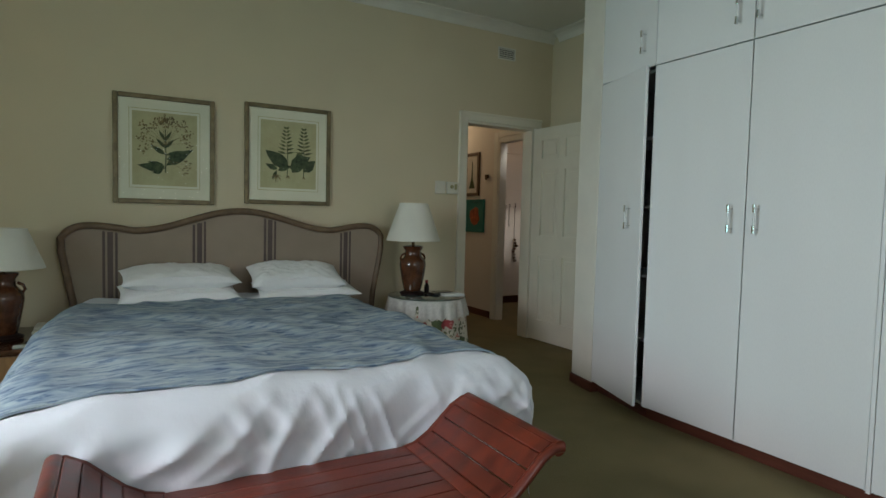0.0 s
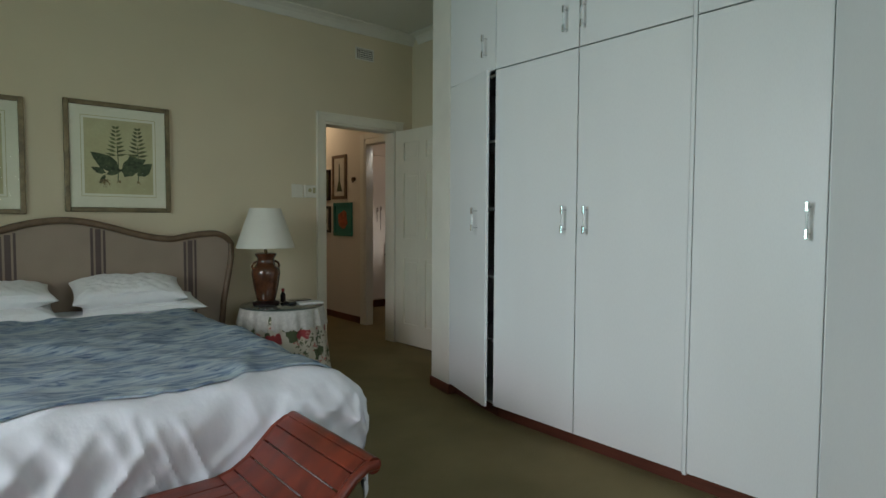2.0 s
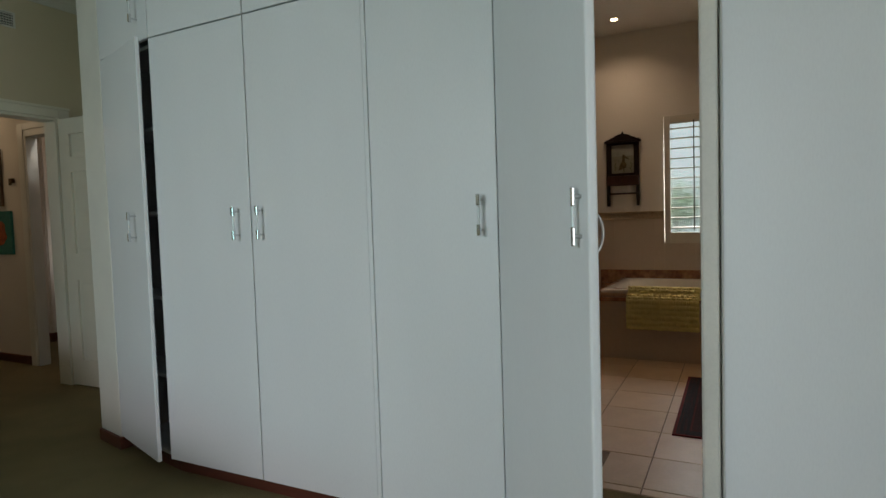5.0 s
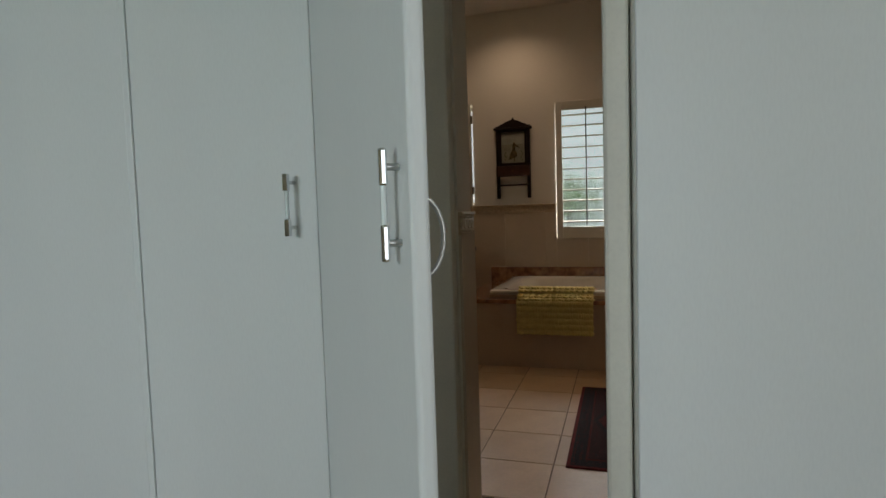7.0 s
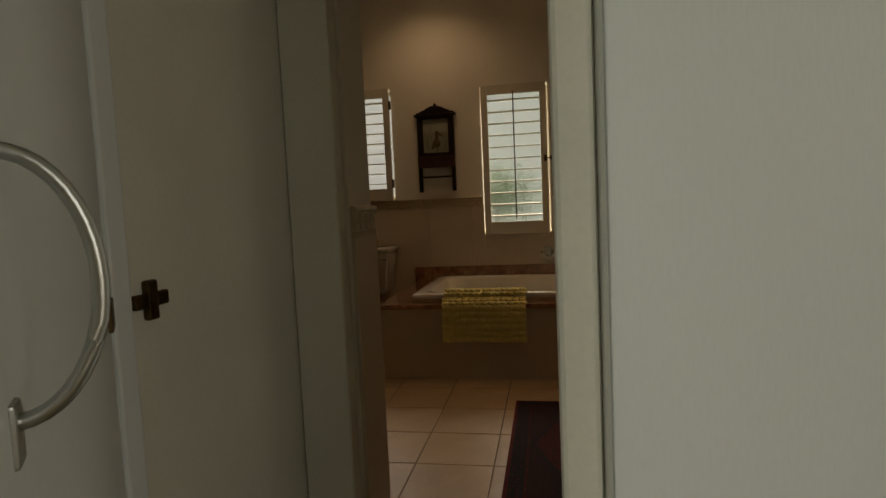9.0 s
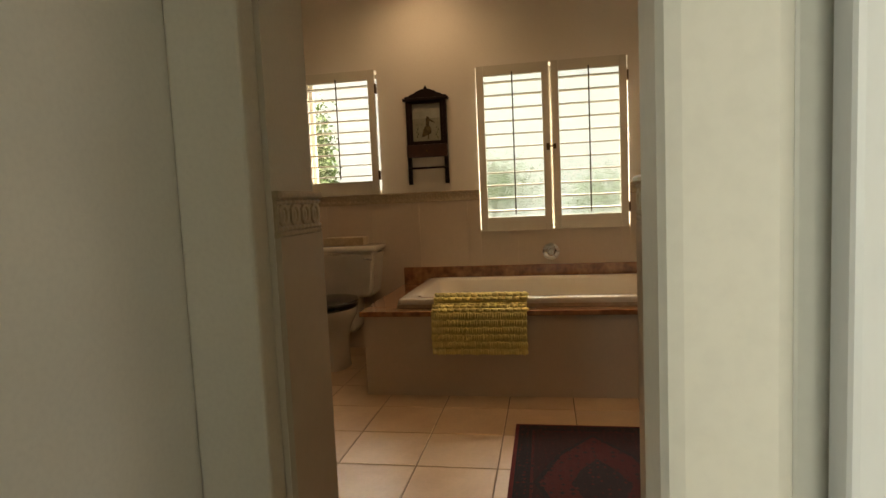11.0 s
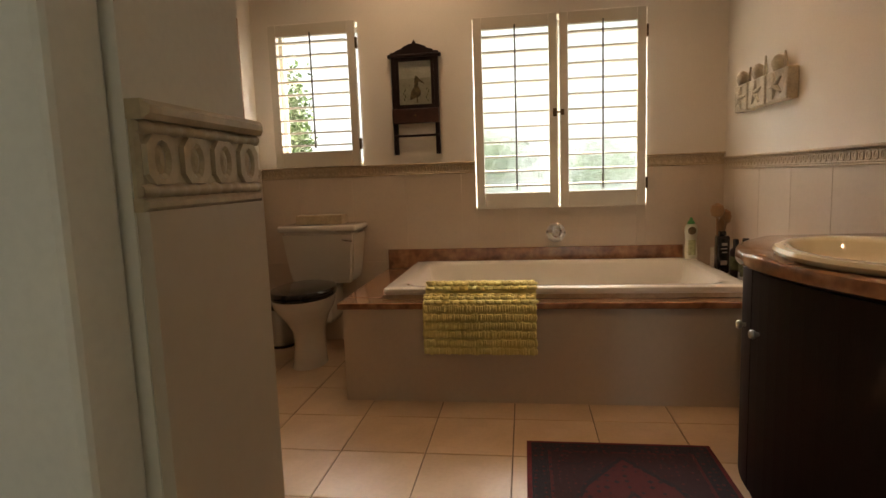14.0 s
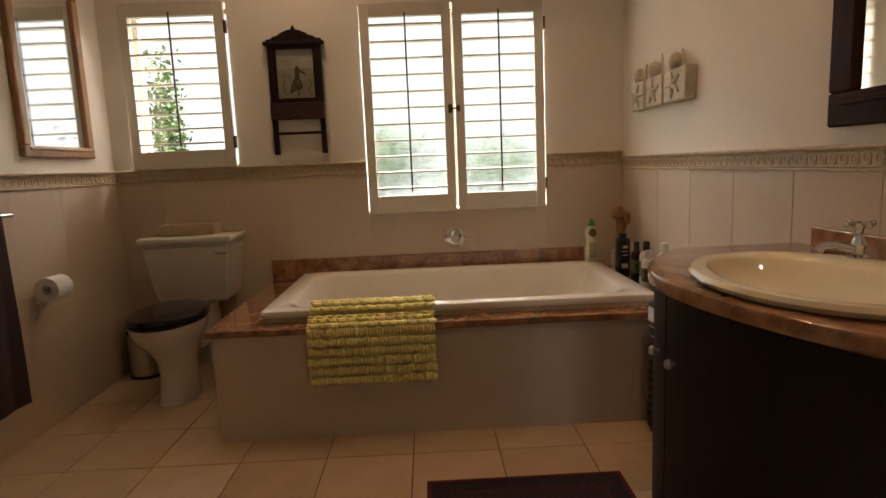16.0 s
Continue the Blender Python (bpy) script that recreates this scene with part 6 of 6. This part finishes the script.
cp = thing("brush_pot", (6.86, -0.745, LZ), "pale mug holding wooden bath brushes", "pot")
part("mug", turned([(0.035, 0.0), (0.04, 0.005), (0.042, 0.13), (0.038, 0.132)], 24, (6.86, -0.745, LZ)), M_PALEPRINT, cp, "", True)
for dx, dy, h, r in ((-0.01, 0.012, 0.37, 0.040), (0.02, -0.045, 0.33, 0.032), (0.0, -0.015, 0.28, 0.020)):
    br = part("brush_handle", tube([(6.86 + dx * 0.3, -0.745 + dy * 0.2, LZ + 0.10), (6.86 + dx, -0.745 + dy, LZ + h - 0.06)], 0.007, 8), M_PINE, cp, "wooden brush handle", True)
    part("brush_head", turned([(0.004, -0.045), (r * 0.8, -0.03), (r, 0), (r * 0.8, 0.03), (0.004, 0.045)], 14, (6.86 + dx, -0.745 + dy, LZ + h - 0.02)), M_PINE, br, "", True)
bb = thing("toiletry_bottle", (6.74, -0.728, LZ), "square black plastic bottle with a pale label", "bottle", "bath ledge toiletries")
part("body", boxes((6.708, 6.772, -0.762, -0.694, LZ, LZ + 0.215), bevel=0.010, seg=3), M_BLACK, bb, "", True)
part("cap", boxes((6.724, 6.756, -0.746, -0.710, LZ + 0.216, LZ + 0.24), bevel=0.004), M_BLACK, bb)
for k, (za, zb) in enumerate(((0.05, 0.075), (0.12, 0.125), (0.14, 0.145), (0.16, 0.175))):
    part("label_bar", boxes((6.7065, 6.7078, -0.746, -0.712 - 0.006 * (k % 2), LZ + za, LZ + zb)), M_PALEPRINT, bb)
bottle(6.60, -0.755, 0.030, 0.21, M_DARKWOOD, M_BLACK, "dark brown bottle standing on the bath ledge")
bottle(6.50, -0.770, 0.034, 0.225, M_PALEPRINT, M_BLACK, "pale bottle with a black cap on the bath ledge")
bottle(6.40, -0.742, 0.033, 0.195, M_PALEPRINT, M_STEEL, "pale bottle with a grey cap on the bath ledge")
bottle(6.36, -0.805, 0.038, 0.235, M_PAPER, M_PAPER, "white pump bottle on the bath ledge")

# laundry basket between vanity and bath
wb = thing("wicker_basket", (5.72, -0.68, 0), "dark wicker laundry basket with a white lining", "basket")
M_WICKER = mat("dark_wicker", (0.06, 0.028, 0.016), 0.6, vary=0.3, scale=60, fine=200, bump=0.6)
part("box", boxes((5.50, 5.90, -0.82, -0.56, -0.002, 0.50), bevel=0.01), M_WICKER, wb)
for i in range(12):
    part("weave_band", boxes((5.494, 5.906, -0.826, -0.554, 0.02 + i * 0.038, 0.045 + i * 0.038), bevel=0.004), M_WICKER, wb)
part("lining", boxes((5.492, 5.908, -0.828, -0.552, 0.48, 0.545), bevel=0.008), M_PAPER, wb, "white cloth lining")
part("lid", boxes((5.49, 5.91, -0.83, -0.55, 0.546, 0.565), bevel=0.005), M_WICKER, wb)


# bath mat hung over the rim
def bath_mat():
    m = thing("bath_mat", (6.0, 0.605, 0.25), "yellow-green tufted bath mat hung over the bath's edge", "bath mat")
    prof = [(6.20, 0.545), (6.14, 0.566), (6.08, 0.566), (6.052, 0.55), (6.04, 0.52), (5.985, 0.512), (5.957, 0.50), (5.950, 0.46), (5.952, 0.255)]
    cum = [0.0]
    for (xa, za), (xb, zb) in zip(prof, prof[1:]):
        cum.append(cum[-1] + math.hypot(xb - xa, zb - za))
    def at(s):
        for i in range(len(prof) - 1):
            if s <= cum[i + 1] + 1e-9:
                t = (s - cum[i]) / (cum[i + 1] - cum[i])
                return prof[i][0] + t * (prof[i + 1][0] - prof[i][0]), prof[i][1] + t * (prof[i + 1][1] - prof[i][1])
        return prof[-1]
    mm = mat("yellow_green_chenille", (0.90, 0.79, 0.34), 0.95, vary=0.10, scale=25, fine=260, bump=0.4, second=(0.79, 0.69, 0.27))
    part("backing", sheet(lambda u, v: (at(v * cum[-1])[0] + 0.002, 0.335 + 0.54 * u, at(v * cum[-1])[1]), 4, 40), mm, m, "", True)
    rnd = random.Random(5)
    flat = cum[6]
    rows = [(flat * (k + 0.5) / 8, False) for k in range(8)] + [(flat + 0.012 + 0.0415 * k, True) for k in range(6)]
    for s, hang in rows:
        x, z = at(s)
        verts, faces = [], []
        n = 50 if hang else 26
        shift = rnd.random()
        for i in range(n):
            y = 0.338 + 0.534 * (i + shift) / n + rnd.uniform(-0.003, 0.003)
            r = (0.0098 if hang else 0.0150) + rnd.uniform(-0.0015, 0.002)
            up = 1.75 + rnd.uniform(-0.25, 0.25) if hang else 0.7
            lean = rnd.uniform(-0.3, 0.3) if hang else (0.75 if i % 2 else -0.75)
            cx = x - (0.006 if hang else 0.010 if s > cum[3] else 0.003) - rnd.uniform(0, 0.004)
            cz = z + (0.006 if s < cum[5] else 0.0) - (0.009 if hang else 0.0)
            b0 = len(verts)
            def put(dx, dy, dz):
                if hang: verts.append((cx + dx, y + dy + lean * dz * 0.5, cz + dz * up))
                else: verts.append((cx + dx * 1.15, y + dy + lean * dx, cz + dz * up))
            for lat in range(1, 4):
                for lon in range(7):
                    th, ph = math.pi * lat / 4, 2 * math.pi * lon / 7 + i
                    put(r * math.sin(th) * math.cos(ph), r * 0.9 * math.sin(th) * math.sin(ph), r * math.cos(th))
            put(0, 0, r), put(0, 0, -r)
            for lat in range(2):
                for lon in range(7):
                    faces.append((b0 + lat * 7 + lon, b0 + lat * 7 + (lon + 1) % 7, b0 + (lat + 1) * 7 + (lon + 1) % 7, b0 + (lat + 1) * 7 + lon))
            for lon in range(7):
                faces.append((b0 + lon, b0 + (lon + 1) % 7, b0 + 21)), faces.append((b0 + 14 + lon, b0 + 14 + (lon + 1) % 7, b0 + 22))
        me = bpy.data.meshes.new("fringe")
        me.from_pydata(verts, [], faces)
        bm = bmesh.new()
        bm.from_mesh(me)
        bmesh.ops.recalc_face_normals(bm, faces=bm.faces[:])
        part("fringe", bm, mm, m, "", True)
    return m


bath_mat()


# rug on the tiles
def rug_material(name, base, motif, spot, scale):
    m = bpy.data.materials.new(name)
    m.use_nodes = True
    n, l = m.node_tree.nodes, m.node_tree.links
    b = n["Principled BSDF"]
    co, v, v2, r1, r2, m1, m2, nz, bp = (n.new("ShaderNode" + k) for k in ("TexCoord", "TexVoronoi", "TexVoronoi", "ValToRGB", "ValToRGB", "MixRGB", "MixRGB", "TexNoise", "Bump"))
    l.new(co.outputs["Object"], v.inputs[0]), l.new(co.outputs["Object"], v2.inputs[0]), l.new(co.outputs["Object"], nz.inputs[0])
    v.distance = v2.distance = "MANHATTAN"
    v.inputs["Scale"].default_value, v2.inputs["Scale"].default_value = scale, scale * 2.1
    v.inputs["Randomness"].default_value, v2.inputs["Randomness"].default_value = 0.35, 0.5
    for r, lim in ((r1, 0.34), (r2, 0.25)):
        r.color_ramp.interpolation = "CONSTANT"
        r.color_ramp.elements[0].color, r.color_ramp.elements[1].color = (1, 1, 1, 1), (0, 0, 0, 1)
        r.color_ramp.elements[1].position = lim
    m1.inputs[1].default_value, m1.inputs[2].default_value, m2.inputs[2].default_value = (*base, 1), (*motif, 1), (*spot, 1)
    l.new(v.outputs[0], r1.inputs[0]), l.new(v2.outputs[0], r2.inputs[0])
    l.new(r1.outputs[0], m1.inputs[0]), l.new(r2.outputs[0], m2.inputs[0]), l.new(m1.outputs[0], m2.inputs[1]), l.new(m2.outputs[0], b.inputs["Base Color"])
    nz.inputs["Scale"].default_value = 500
    bp.inputs["Strength"].default_value, bp.inputs["Distance"].default_value = 0.8, 0.004
    l.new(nz.outputs[0], bp.inputs["Height"]), l.new(bp.outputs[0], b.inputs["Normal"])
    b.inputs["Roughness"].default_value = 0.95
    return m


def rug():
    r = thing("patterned_rug", (5.0, 0.03, 0), "dark red patterned wool rug with a diamond medallion", "rug")
    x0, x1, y0, y1 = 4.38, 5.575, -0.325, 0.39
    m_edge = rug_material("rug_dark_border", (0.014, 0.010, 0.016), (0.075, 0.010, 0.011), (0.19, 0.10, 0.07), 34)
    m_red = rug_material("rug_red_field", (0.078, 0.009, 0.011), (0.022, 0.010, 0.016), (0.27, 0.11, 0.08), 27)
    m_med = rug_material("rug_medallion", (0.022, 0.012, 0.018), (0.10, 0.013, 0.015), (0.24, 0.13, 0.09), 32)
    m_field = rug_material("rug_maroon_field", (0.032, 0.008, 0.012), (0.095, 0.014, 0.016), (0.17, 0.09, 0.07), 38)
    part("backing", boxes((x0, x1, y0, y1, 0.0, 0.008), bevel=0.002), mat("red_wool_edge", (0.16, 0.012, 0.014), 0.95, vary=0.15, scale=20, fine=400, bump=0.6), r, "red bound edge")
    part("border", boxes((x0 + 0.018, x1 - 0.018, y0 + 0.018, y1 - 0.018, 0.0082, 0.0092)), m_edge, r, "dark spotted border")
    part("guard_stripe", boxes((x0 + 0.082, x1 - 0.082, y0 + 0.082, y1 - 0.082, 0.0094, 0.0100)), m_red, r)
    part("field", boxes((x0 + 0.094, x1 - 0.094, y0 + 0.094, y1 - 0.094, 0.0102, 0.0108)), m_field, r)
    cx, cy = (x0 + x1) / 2, (y0 + y1) / 2
    def lozenge(a, b):
        return [(cx - a, cy), (cx - a * 0.55, cy - b * 0.62), (cx, cy - b), (cx + a * 0.55, cy - b * 0.62), (cx + a, cy), (cx + a * 0.55, cy + b * 0.62), (cx, cy + b), (cx - a * 0.55, cy + b * 0.62)]
    part("medallion_outline", prism(lozenge(0.48, 0.262), "z", 0.0110, 0.0114), m_edge, r)
    part("medallion", prism(lozenge(0.45, 0.238), "z", 0.0115, 0.0119), m_red, r)
    part("medallion_centre", prism(lozenge(0.22, 0.115), "z", 0.0120, 0.0124), m_med, r)
    for sx in (x0 + 0.15, x1 - 0.15):
        for sy in (y0 + 0.17, y1 - 0.17):
            part("corner_motif", turned([(0.050, 0.0110), (0.050, 0.0115)], 8, (sx, sy, 0)), m_med, r)
            part("corner_motif", turned([(0.040, 0.0116), (0.040, 0.0120)], 8, (sx, sy, 0)), m_field, r)
    return r


rug()

# downlights, all out of view: the first inferred from its glow, two added
M_BULB = glowing("lamp_glow", (1.0, 0.72, 0.42), 14)
for x, y in ((6.62, 1.05), (4.7, -0.5), (5.9, -0.35)):
    d = thing("downlight", (x, y, CEIL - 0.001), "small assumed ceiling downlight out of view, switched on", "downlight", "bathroom downlights")
    part("ring", turned([(0.045, -0.001), (0.045, -0.006), (0.034, -0.009)], 28, (x, y, CEIL)), M_CHROME, d, "", True)
    part("bulb", turned([(0.030, -0.010), (0.030, -0.013)], 24, (x, y, CEIL)), M_BULB, d, "glowing lamp face")


# ---- garden outside the bathroom windows ----
structure("ground", boxes((7.32, 40, -30, 30, -0.3, -0.12)), mat("garden_lawn", (0.10, 0.14, 0.04), 0.9, vary=0.3, scale=3, fine=60, bump=0.5), "garden ground outside the windows")
# self-lit board added for the brightness of sky and garden beyond the panes
structure("backdrop", boxes((13.0, 13.1, -14, 16, -0.12, 9)), glowing("glowing_backdrop_panel", (0.94, 1.0, 1.04), 0.40), "glowing panel that stands in for the bright garden distance")


def shrub(x, y, z, rx, ry, rz, n, seed, label):
    s = thing("garden_shrub", (x, y, -0.12), label, "shrub", "garden shrubs")
    part("stem", tube([(x, y, -0.12), (x + 0.05, y + 0.03, z * 0.6), (x, y, z)], [0.05, 0.035, 0.015], 8), M_HBWOOD, s, "", True)
    rnd = random.Random(seed)
    verts, faces = [], []
    for i in range(n):
        a, b, c = rnd.gauss(0, 0.45), rnd.gauss(0, 0.45), rnd.gauss(0, 0.45)
        p = Vector((x + a * rx, y + b * ry, z + c * rz))
        d = Vector((rnd.uniform(-1, 1), rnd.uniform(-1, 1), rnd.uniform(-0.6, 0.8))).normalized()
        t = d.cross(Vector((rnd.uniform(-1, 1), rnd.uniform(-1, 1), 1))).normalized()
        L, W = rnd.uniform(0.035, 0.08), rnd.uniform(0.012, 0.022)
        k = len(verts)
        verts += [p, p + d * L * 0.5 + t * W, p + d * L, p + d * L * 0.5 - t * W]
        faces.append((k, k + 1, k + 2, k + 3))
    me = bpy.data.meshes.new("leaves")
    me.from_pydata([tuple(v) for v in verts], [], faces)
    bm = bmesh.new()
    bm.from_mesh(me)
    lv = part("leaves", bm, M_GREEN, s)
    tagged(lv, kind="stuff")
    return s


shrub(8.75, 2.55, 1.45, 0.30, 0.085, 0.75, 2200, 1, "leafy green shrub seen through the shutter slats")
shrub(9.7, 0.80, 1.20, 0.5, 0.62, 0.42, 1500, 2, "low green bush in the bright garden")
shrub(10.0, -0.50, 1.12, 0.5, 0.66, 0.36, 900, 3, "rounded green bush in the bright garden")


# ---- tiles, piece by piece ----
def tile_mesh(u0, u1, v0, v1, t, ch=0.002):
    """A chamfered slab in the plane u, v, rising to t."""
    me = bpy.data.meshes.new("tile")
    lo = [(u0, v0, 0), (u1, v0, 0), (u1, v1, 0), (u0, v1, 0)]
    mid = [(u0, v0, t - ch), (u1, v0, t - ch), (u1, v1, t - ch), (u0, v1, t - ch)]
    hi = [(u0 + ch, v0 + ch, t), (u1 - ch, v0 + ch, t), (u1 - ch, v1 - ch, t), (u0 + ch, v1 - ch, t)]
    faces = [(8, 9, 10, 11)]
    for k in range(4):
        faces += [(k, (k + 1) % 4, 4 + (k + 1) % 4, 4 + k), (4 + k, 4 + (k + 1) % 4, 8 + (k + 1) % 4, 8 + k)]
    me.from_pydata(lo + mid + hi, [], faces)
    me.update()
    return me


def lay(name, me, material, parent, m):
    if not me.materials: me.materials.append(material)
    ob = new(name, me)
    ob.parent = parent
    ob.matrix_basis = m
    return ob


floor_bath = bpy.data.objects["floor_bathroom"]
P, G = 0.35, 0.0025
full = tile_mesh(G, P - G, G, P - G, 0.0045)
for i in range(-6, 6):
    for j in range(-3, 7):
        xa, ya = 5.45 + i * P, 0.095 + j * P
        xa0, xa1 = max(xa, 3.64), min(xa + P, BATH_X1)
        ya0, ya1 = max(ya, BATH_Y0), min(ya + P, BATH_Y1)
        if xa0 < 3.80:
            ya0, ya1 = max(ya0, 0.052), min(ya1, 0.645)
        if ya1 - ya0 < 0.02 or xa1 - xa0 < 0.02 or (xa0 > 6.06 and ya1 < 1.2): continue
        whole = (xa0, xa1, ya0, ya1) == (xa, xa + P, ya, ya + P)
        me = full if whole else tile_mesh(xa0 - xa + G, xa1 - xa - G, ya0 - ya + G, ya1 - ya - G, 0.0045)
        lay("tile", me, M_TILE, floor_bath, pose(xa, ya, -0.004))

# walls: tile plane u along the wall, v up, thickness into the room
SEAM = 0.545


def tile_wall(parent, frame_m, cuts, holes=(), dado_top=DADO, gap=0.0003):
    for a, b in zip(cuts, cuts[1:]):
        if b - a < 0.015: continue
        for z0, z1 in ((0.0, SEAM), (SEAM, dado_top - 0.075)):
            top = z1
            for h0, h1, hz0, hz1 in holes:
                if a >= h0 - 1e-6 and b <= h1 + 1e-6: top = min(top, hz0)
            if top - z0 < 0.02: continue
            lay("wall_tile", tile_mesh(a + gap, b - gap, z0 + 0.0003, top - 0.0003, 0.010, gap), M_WTILE, parent, frame_m)


def ring_mesh(a, b, c, t):
    """A raised square of half-width a with an oval hollow, half as wide as b and as high as c."""
    me = bpy.data.meshes.new("border_square")
    n, verts = 12, []
    for edge, rx, ry, h in ((True, a, a, 0), (True, a * 0.94, a * 0.94, t), (False, b, c, t), (False, 0.7 * b, 0.75 * c, 0.35 * t), (False, 0.25 * b, 0.3 * c, 0.75 * t)):
        for i in range(n):
            g = 2 * math.pi * i / n
            x, y = math.cos(g), math.sin(g)
            k = 1 / max(abs(x), abs(y)) if edge else 1
            verts.append((rx * x * k, ry * y * k, h))
    faces = [(n * i + k, n * i + (k + 1) % n, n * i + n + (k + 1) % n, n * i + n + k) for i in range(4) for k in range(n)]
    faces.append(tuple(range(4 * n, 5 * n)))
    me.from_pydata(verts, [], faces)
    me.update()
    return me


def rope_mesh(u0, u1, v, r, pitch=0.017):
    """A half-round strip of beads along u."""
    me = bpy.data.meshes.new("border_rope")
    n = max(4, int((u1 - u0) / pitch * 4))
    verts, faces = [], []
    for i in range(n + 1):
        rr = r * (0.72 + 0.28 * abs(math.sin(math.pi * i / 4)))
        for k in range(6):
            g = math.pi * k / 5
            verts.append((u0 + (u1 - u0) * i / n, v - rr * math.cos(g), rr * math.sin(g)))
    for i in range(n):
        for k in range(5):
            faces.append((6 * i + k, 6 * i + 6 + k, 6 * i + 7 + k, 6 * i + k + 1))
    me.from_pydata(verts, [], faces)
    me.polygons.foreach_set("use_smooth", [True] * len(me.polygons))
    me.update()
    return me


square = ring_mesh(0.0185, 0.0100, 0.0140, 0.0042)


def dado(parent, frame_m, u0, u1, pitch=0.044, k=1.0, top=DADO):
    """The moulded border on top of the tiles: base band, ledges, two bead strips and a row of squares with oval hollows."""
    def bar(va, vb, t, past=0.0):
        lay("border_strip", tile_mesh(u0 - past, u1 + past, va, vb, t, min(0.006, t * 0.45, (vb - va) * 0.3)), M_DADO, parent, frame_m)
    bar(top - 0.075, top, 0.010 * k)
    bar(top - 0.013, top + 0.0005, 0.026 * k, 0.0015)
    bar(top - 0.0755, top - 0.066, 0.017 * k, 0.0015)
    for v in (top - 0.0175, top - 0.0615):
        lay("border_rope", rope_mesh(u0, u1, v, 0.0055), M_DADO, parent, frame_m @ Matrix.Translation((0, 0, 0.009 * k)))
    n = int((u1 - u0) / pitch + 0.02)
    off = ((u1 - u0) - n * pitch) / 2
    for i in range(n):
        lay("border_square", square, M_DADO, parent, frame_m @ Matrix.Translation((u0 + off + pitch * (i + 0.5), top - 0.0395, 0.009 * k)))


def wall_frame(origin, u, n):
    """Places tile space (u, up, out of the wall) in the room."""
    u, n = Vector(u), Vector(n)
    m = Matrix((u, Vector((0, 0, 1)), n)).transposed().to_4x4()
    m.translation = Vector(origin)
    return m


def spread(a, b, step, start, extra=()):
    k = math.floor((a - start) / step)
    pts = {a, b, *extra}
    while start + k * step < b:
        p = start + k * step
        if p > a + 0.02 and p < b - 0.02 and all(abs(p - e) > 0.02 for e in extra): pts.add(p)
        k += 1
    return sorted(pts)


east = wall_frame((BATH_X1, 0, 0), (0, 1, 0), (-1, 0, 0))
south = wall_frame((0, BATH_Y0, 0), (1, 0, 0), (0, 1, 0))
north = wall_frame((0, BATH_Y1, 0), (1, 0, 0), (0, -1, 0))
west = wall_frame((BATH_X0, 0, 0), (0, 1, 0), (1, 0, 0))
obj = bpy.data.objects
tile_wall(obj["wall_bath_east"], east, spread(BATH_Y0 + 0.011, BATH_Y1 - 0.011, 0.37, 0.05, W2[:2]), [W2], 1.197)
for a, b in ((BATH_Y0 + 0.011, W2[0]), (W2[1], BATH_Y1 - 0.011)):
    dado(obj["wall_bath_east"], east, a, b, top=1.197)
tile_wall(obj["wall_bath_south"], south, spread(BATH_X0 + 0.011, BATH_X1, 0.37, 5.43), dado_top=1.165, gap=0.0012)
dado(obj["wall_bath_south"], south, BATH_X0 + 0.011, BATH_X1, top=1.165)
tile_wall(obj["wall_bath_north"], north, spread(BATH_X0 + 0.011, BATH_X1, 0.37, 5.43), dado_top=1.197)
dado(obj["wall_bath_north"], north, BATH_X0 + 0.011, BATH_X1, top=1.197)
tile_wall(obj["wall_bath_west"], west, spread(0.645, BATH_Y1 - 0.011, 0.37, 0.645), dado_top=1.157)
tile_wall(obj["wall_bath_west"], west, spread(BATH_Y0 + 0.011, 0.052, 0.37, 0.052), dado_top=1.157)
dado(obj["wall_bath_west"], west, 0.645, BATH_Y1 - 0.011, top=1.157)
dado(obj["wall_bath_west"], west, BATH_Y0 + 0.011, 0.052, top=1.157)
# the tiled sides of the doorway
jamb_n = wall_frame((0, 0.645, 0), (1, 0, 0), (0, -1, 0))
jamb_s = wall_frame((0, 0.052, 0), (1, 0, 0), (0, 1, 0))
for fr in (jamb_n, jamb_s):
    tile_wall(obj["wall_bath_west"], fr, [3.632, 3.809], dado_top=1.157)
    dado(obj["wall_bath_west"], fr, 3.632, 3.808, 0.044, 0.6, 1.157)
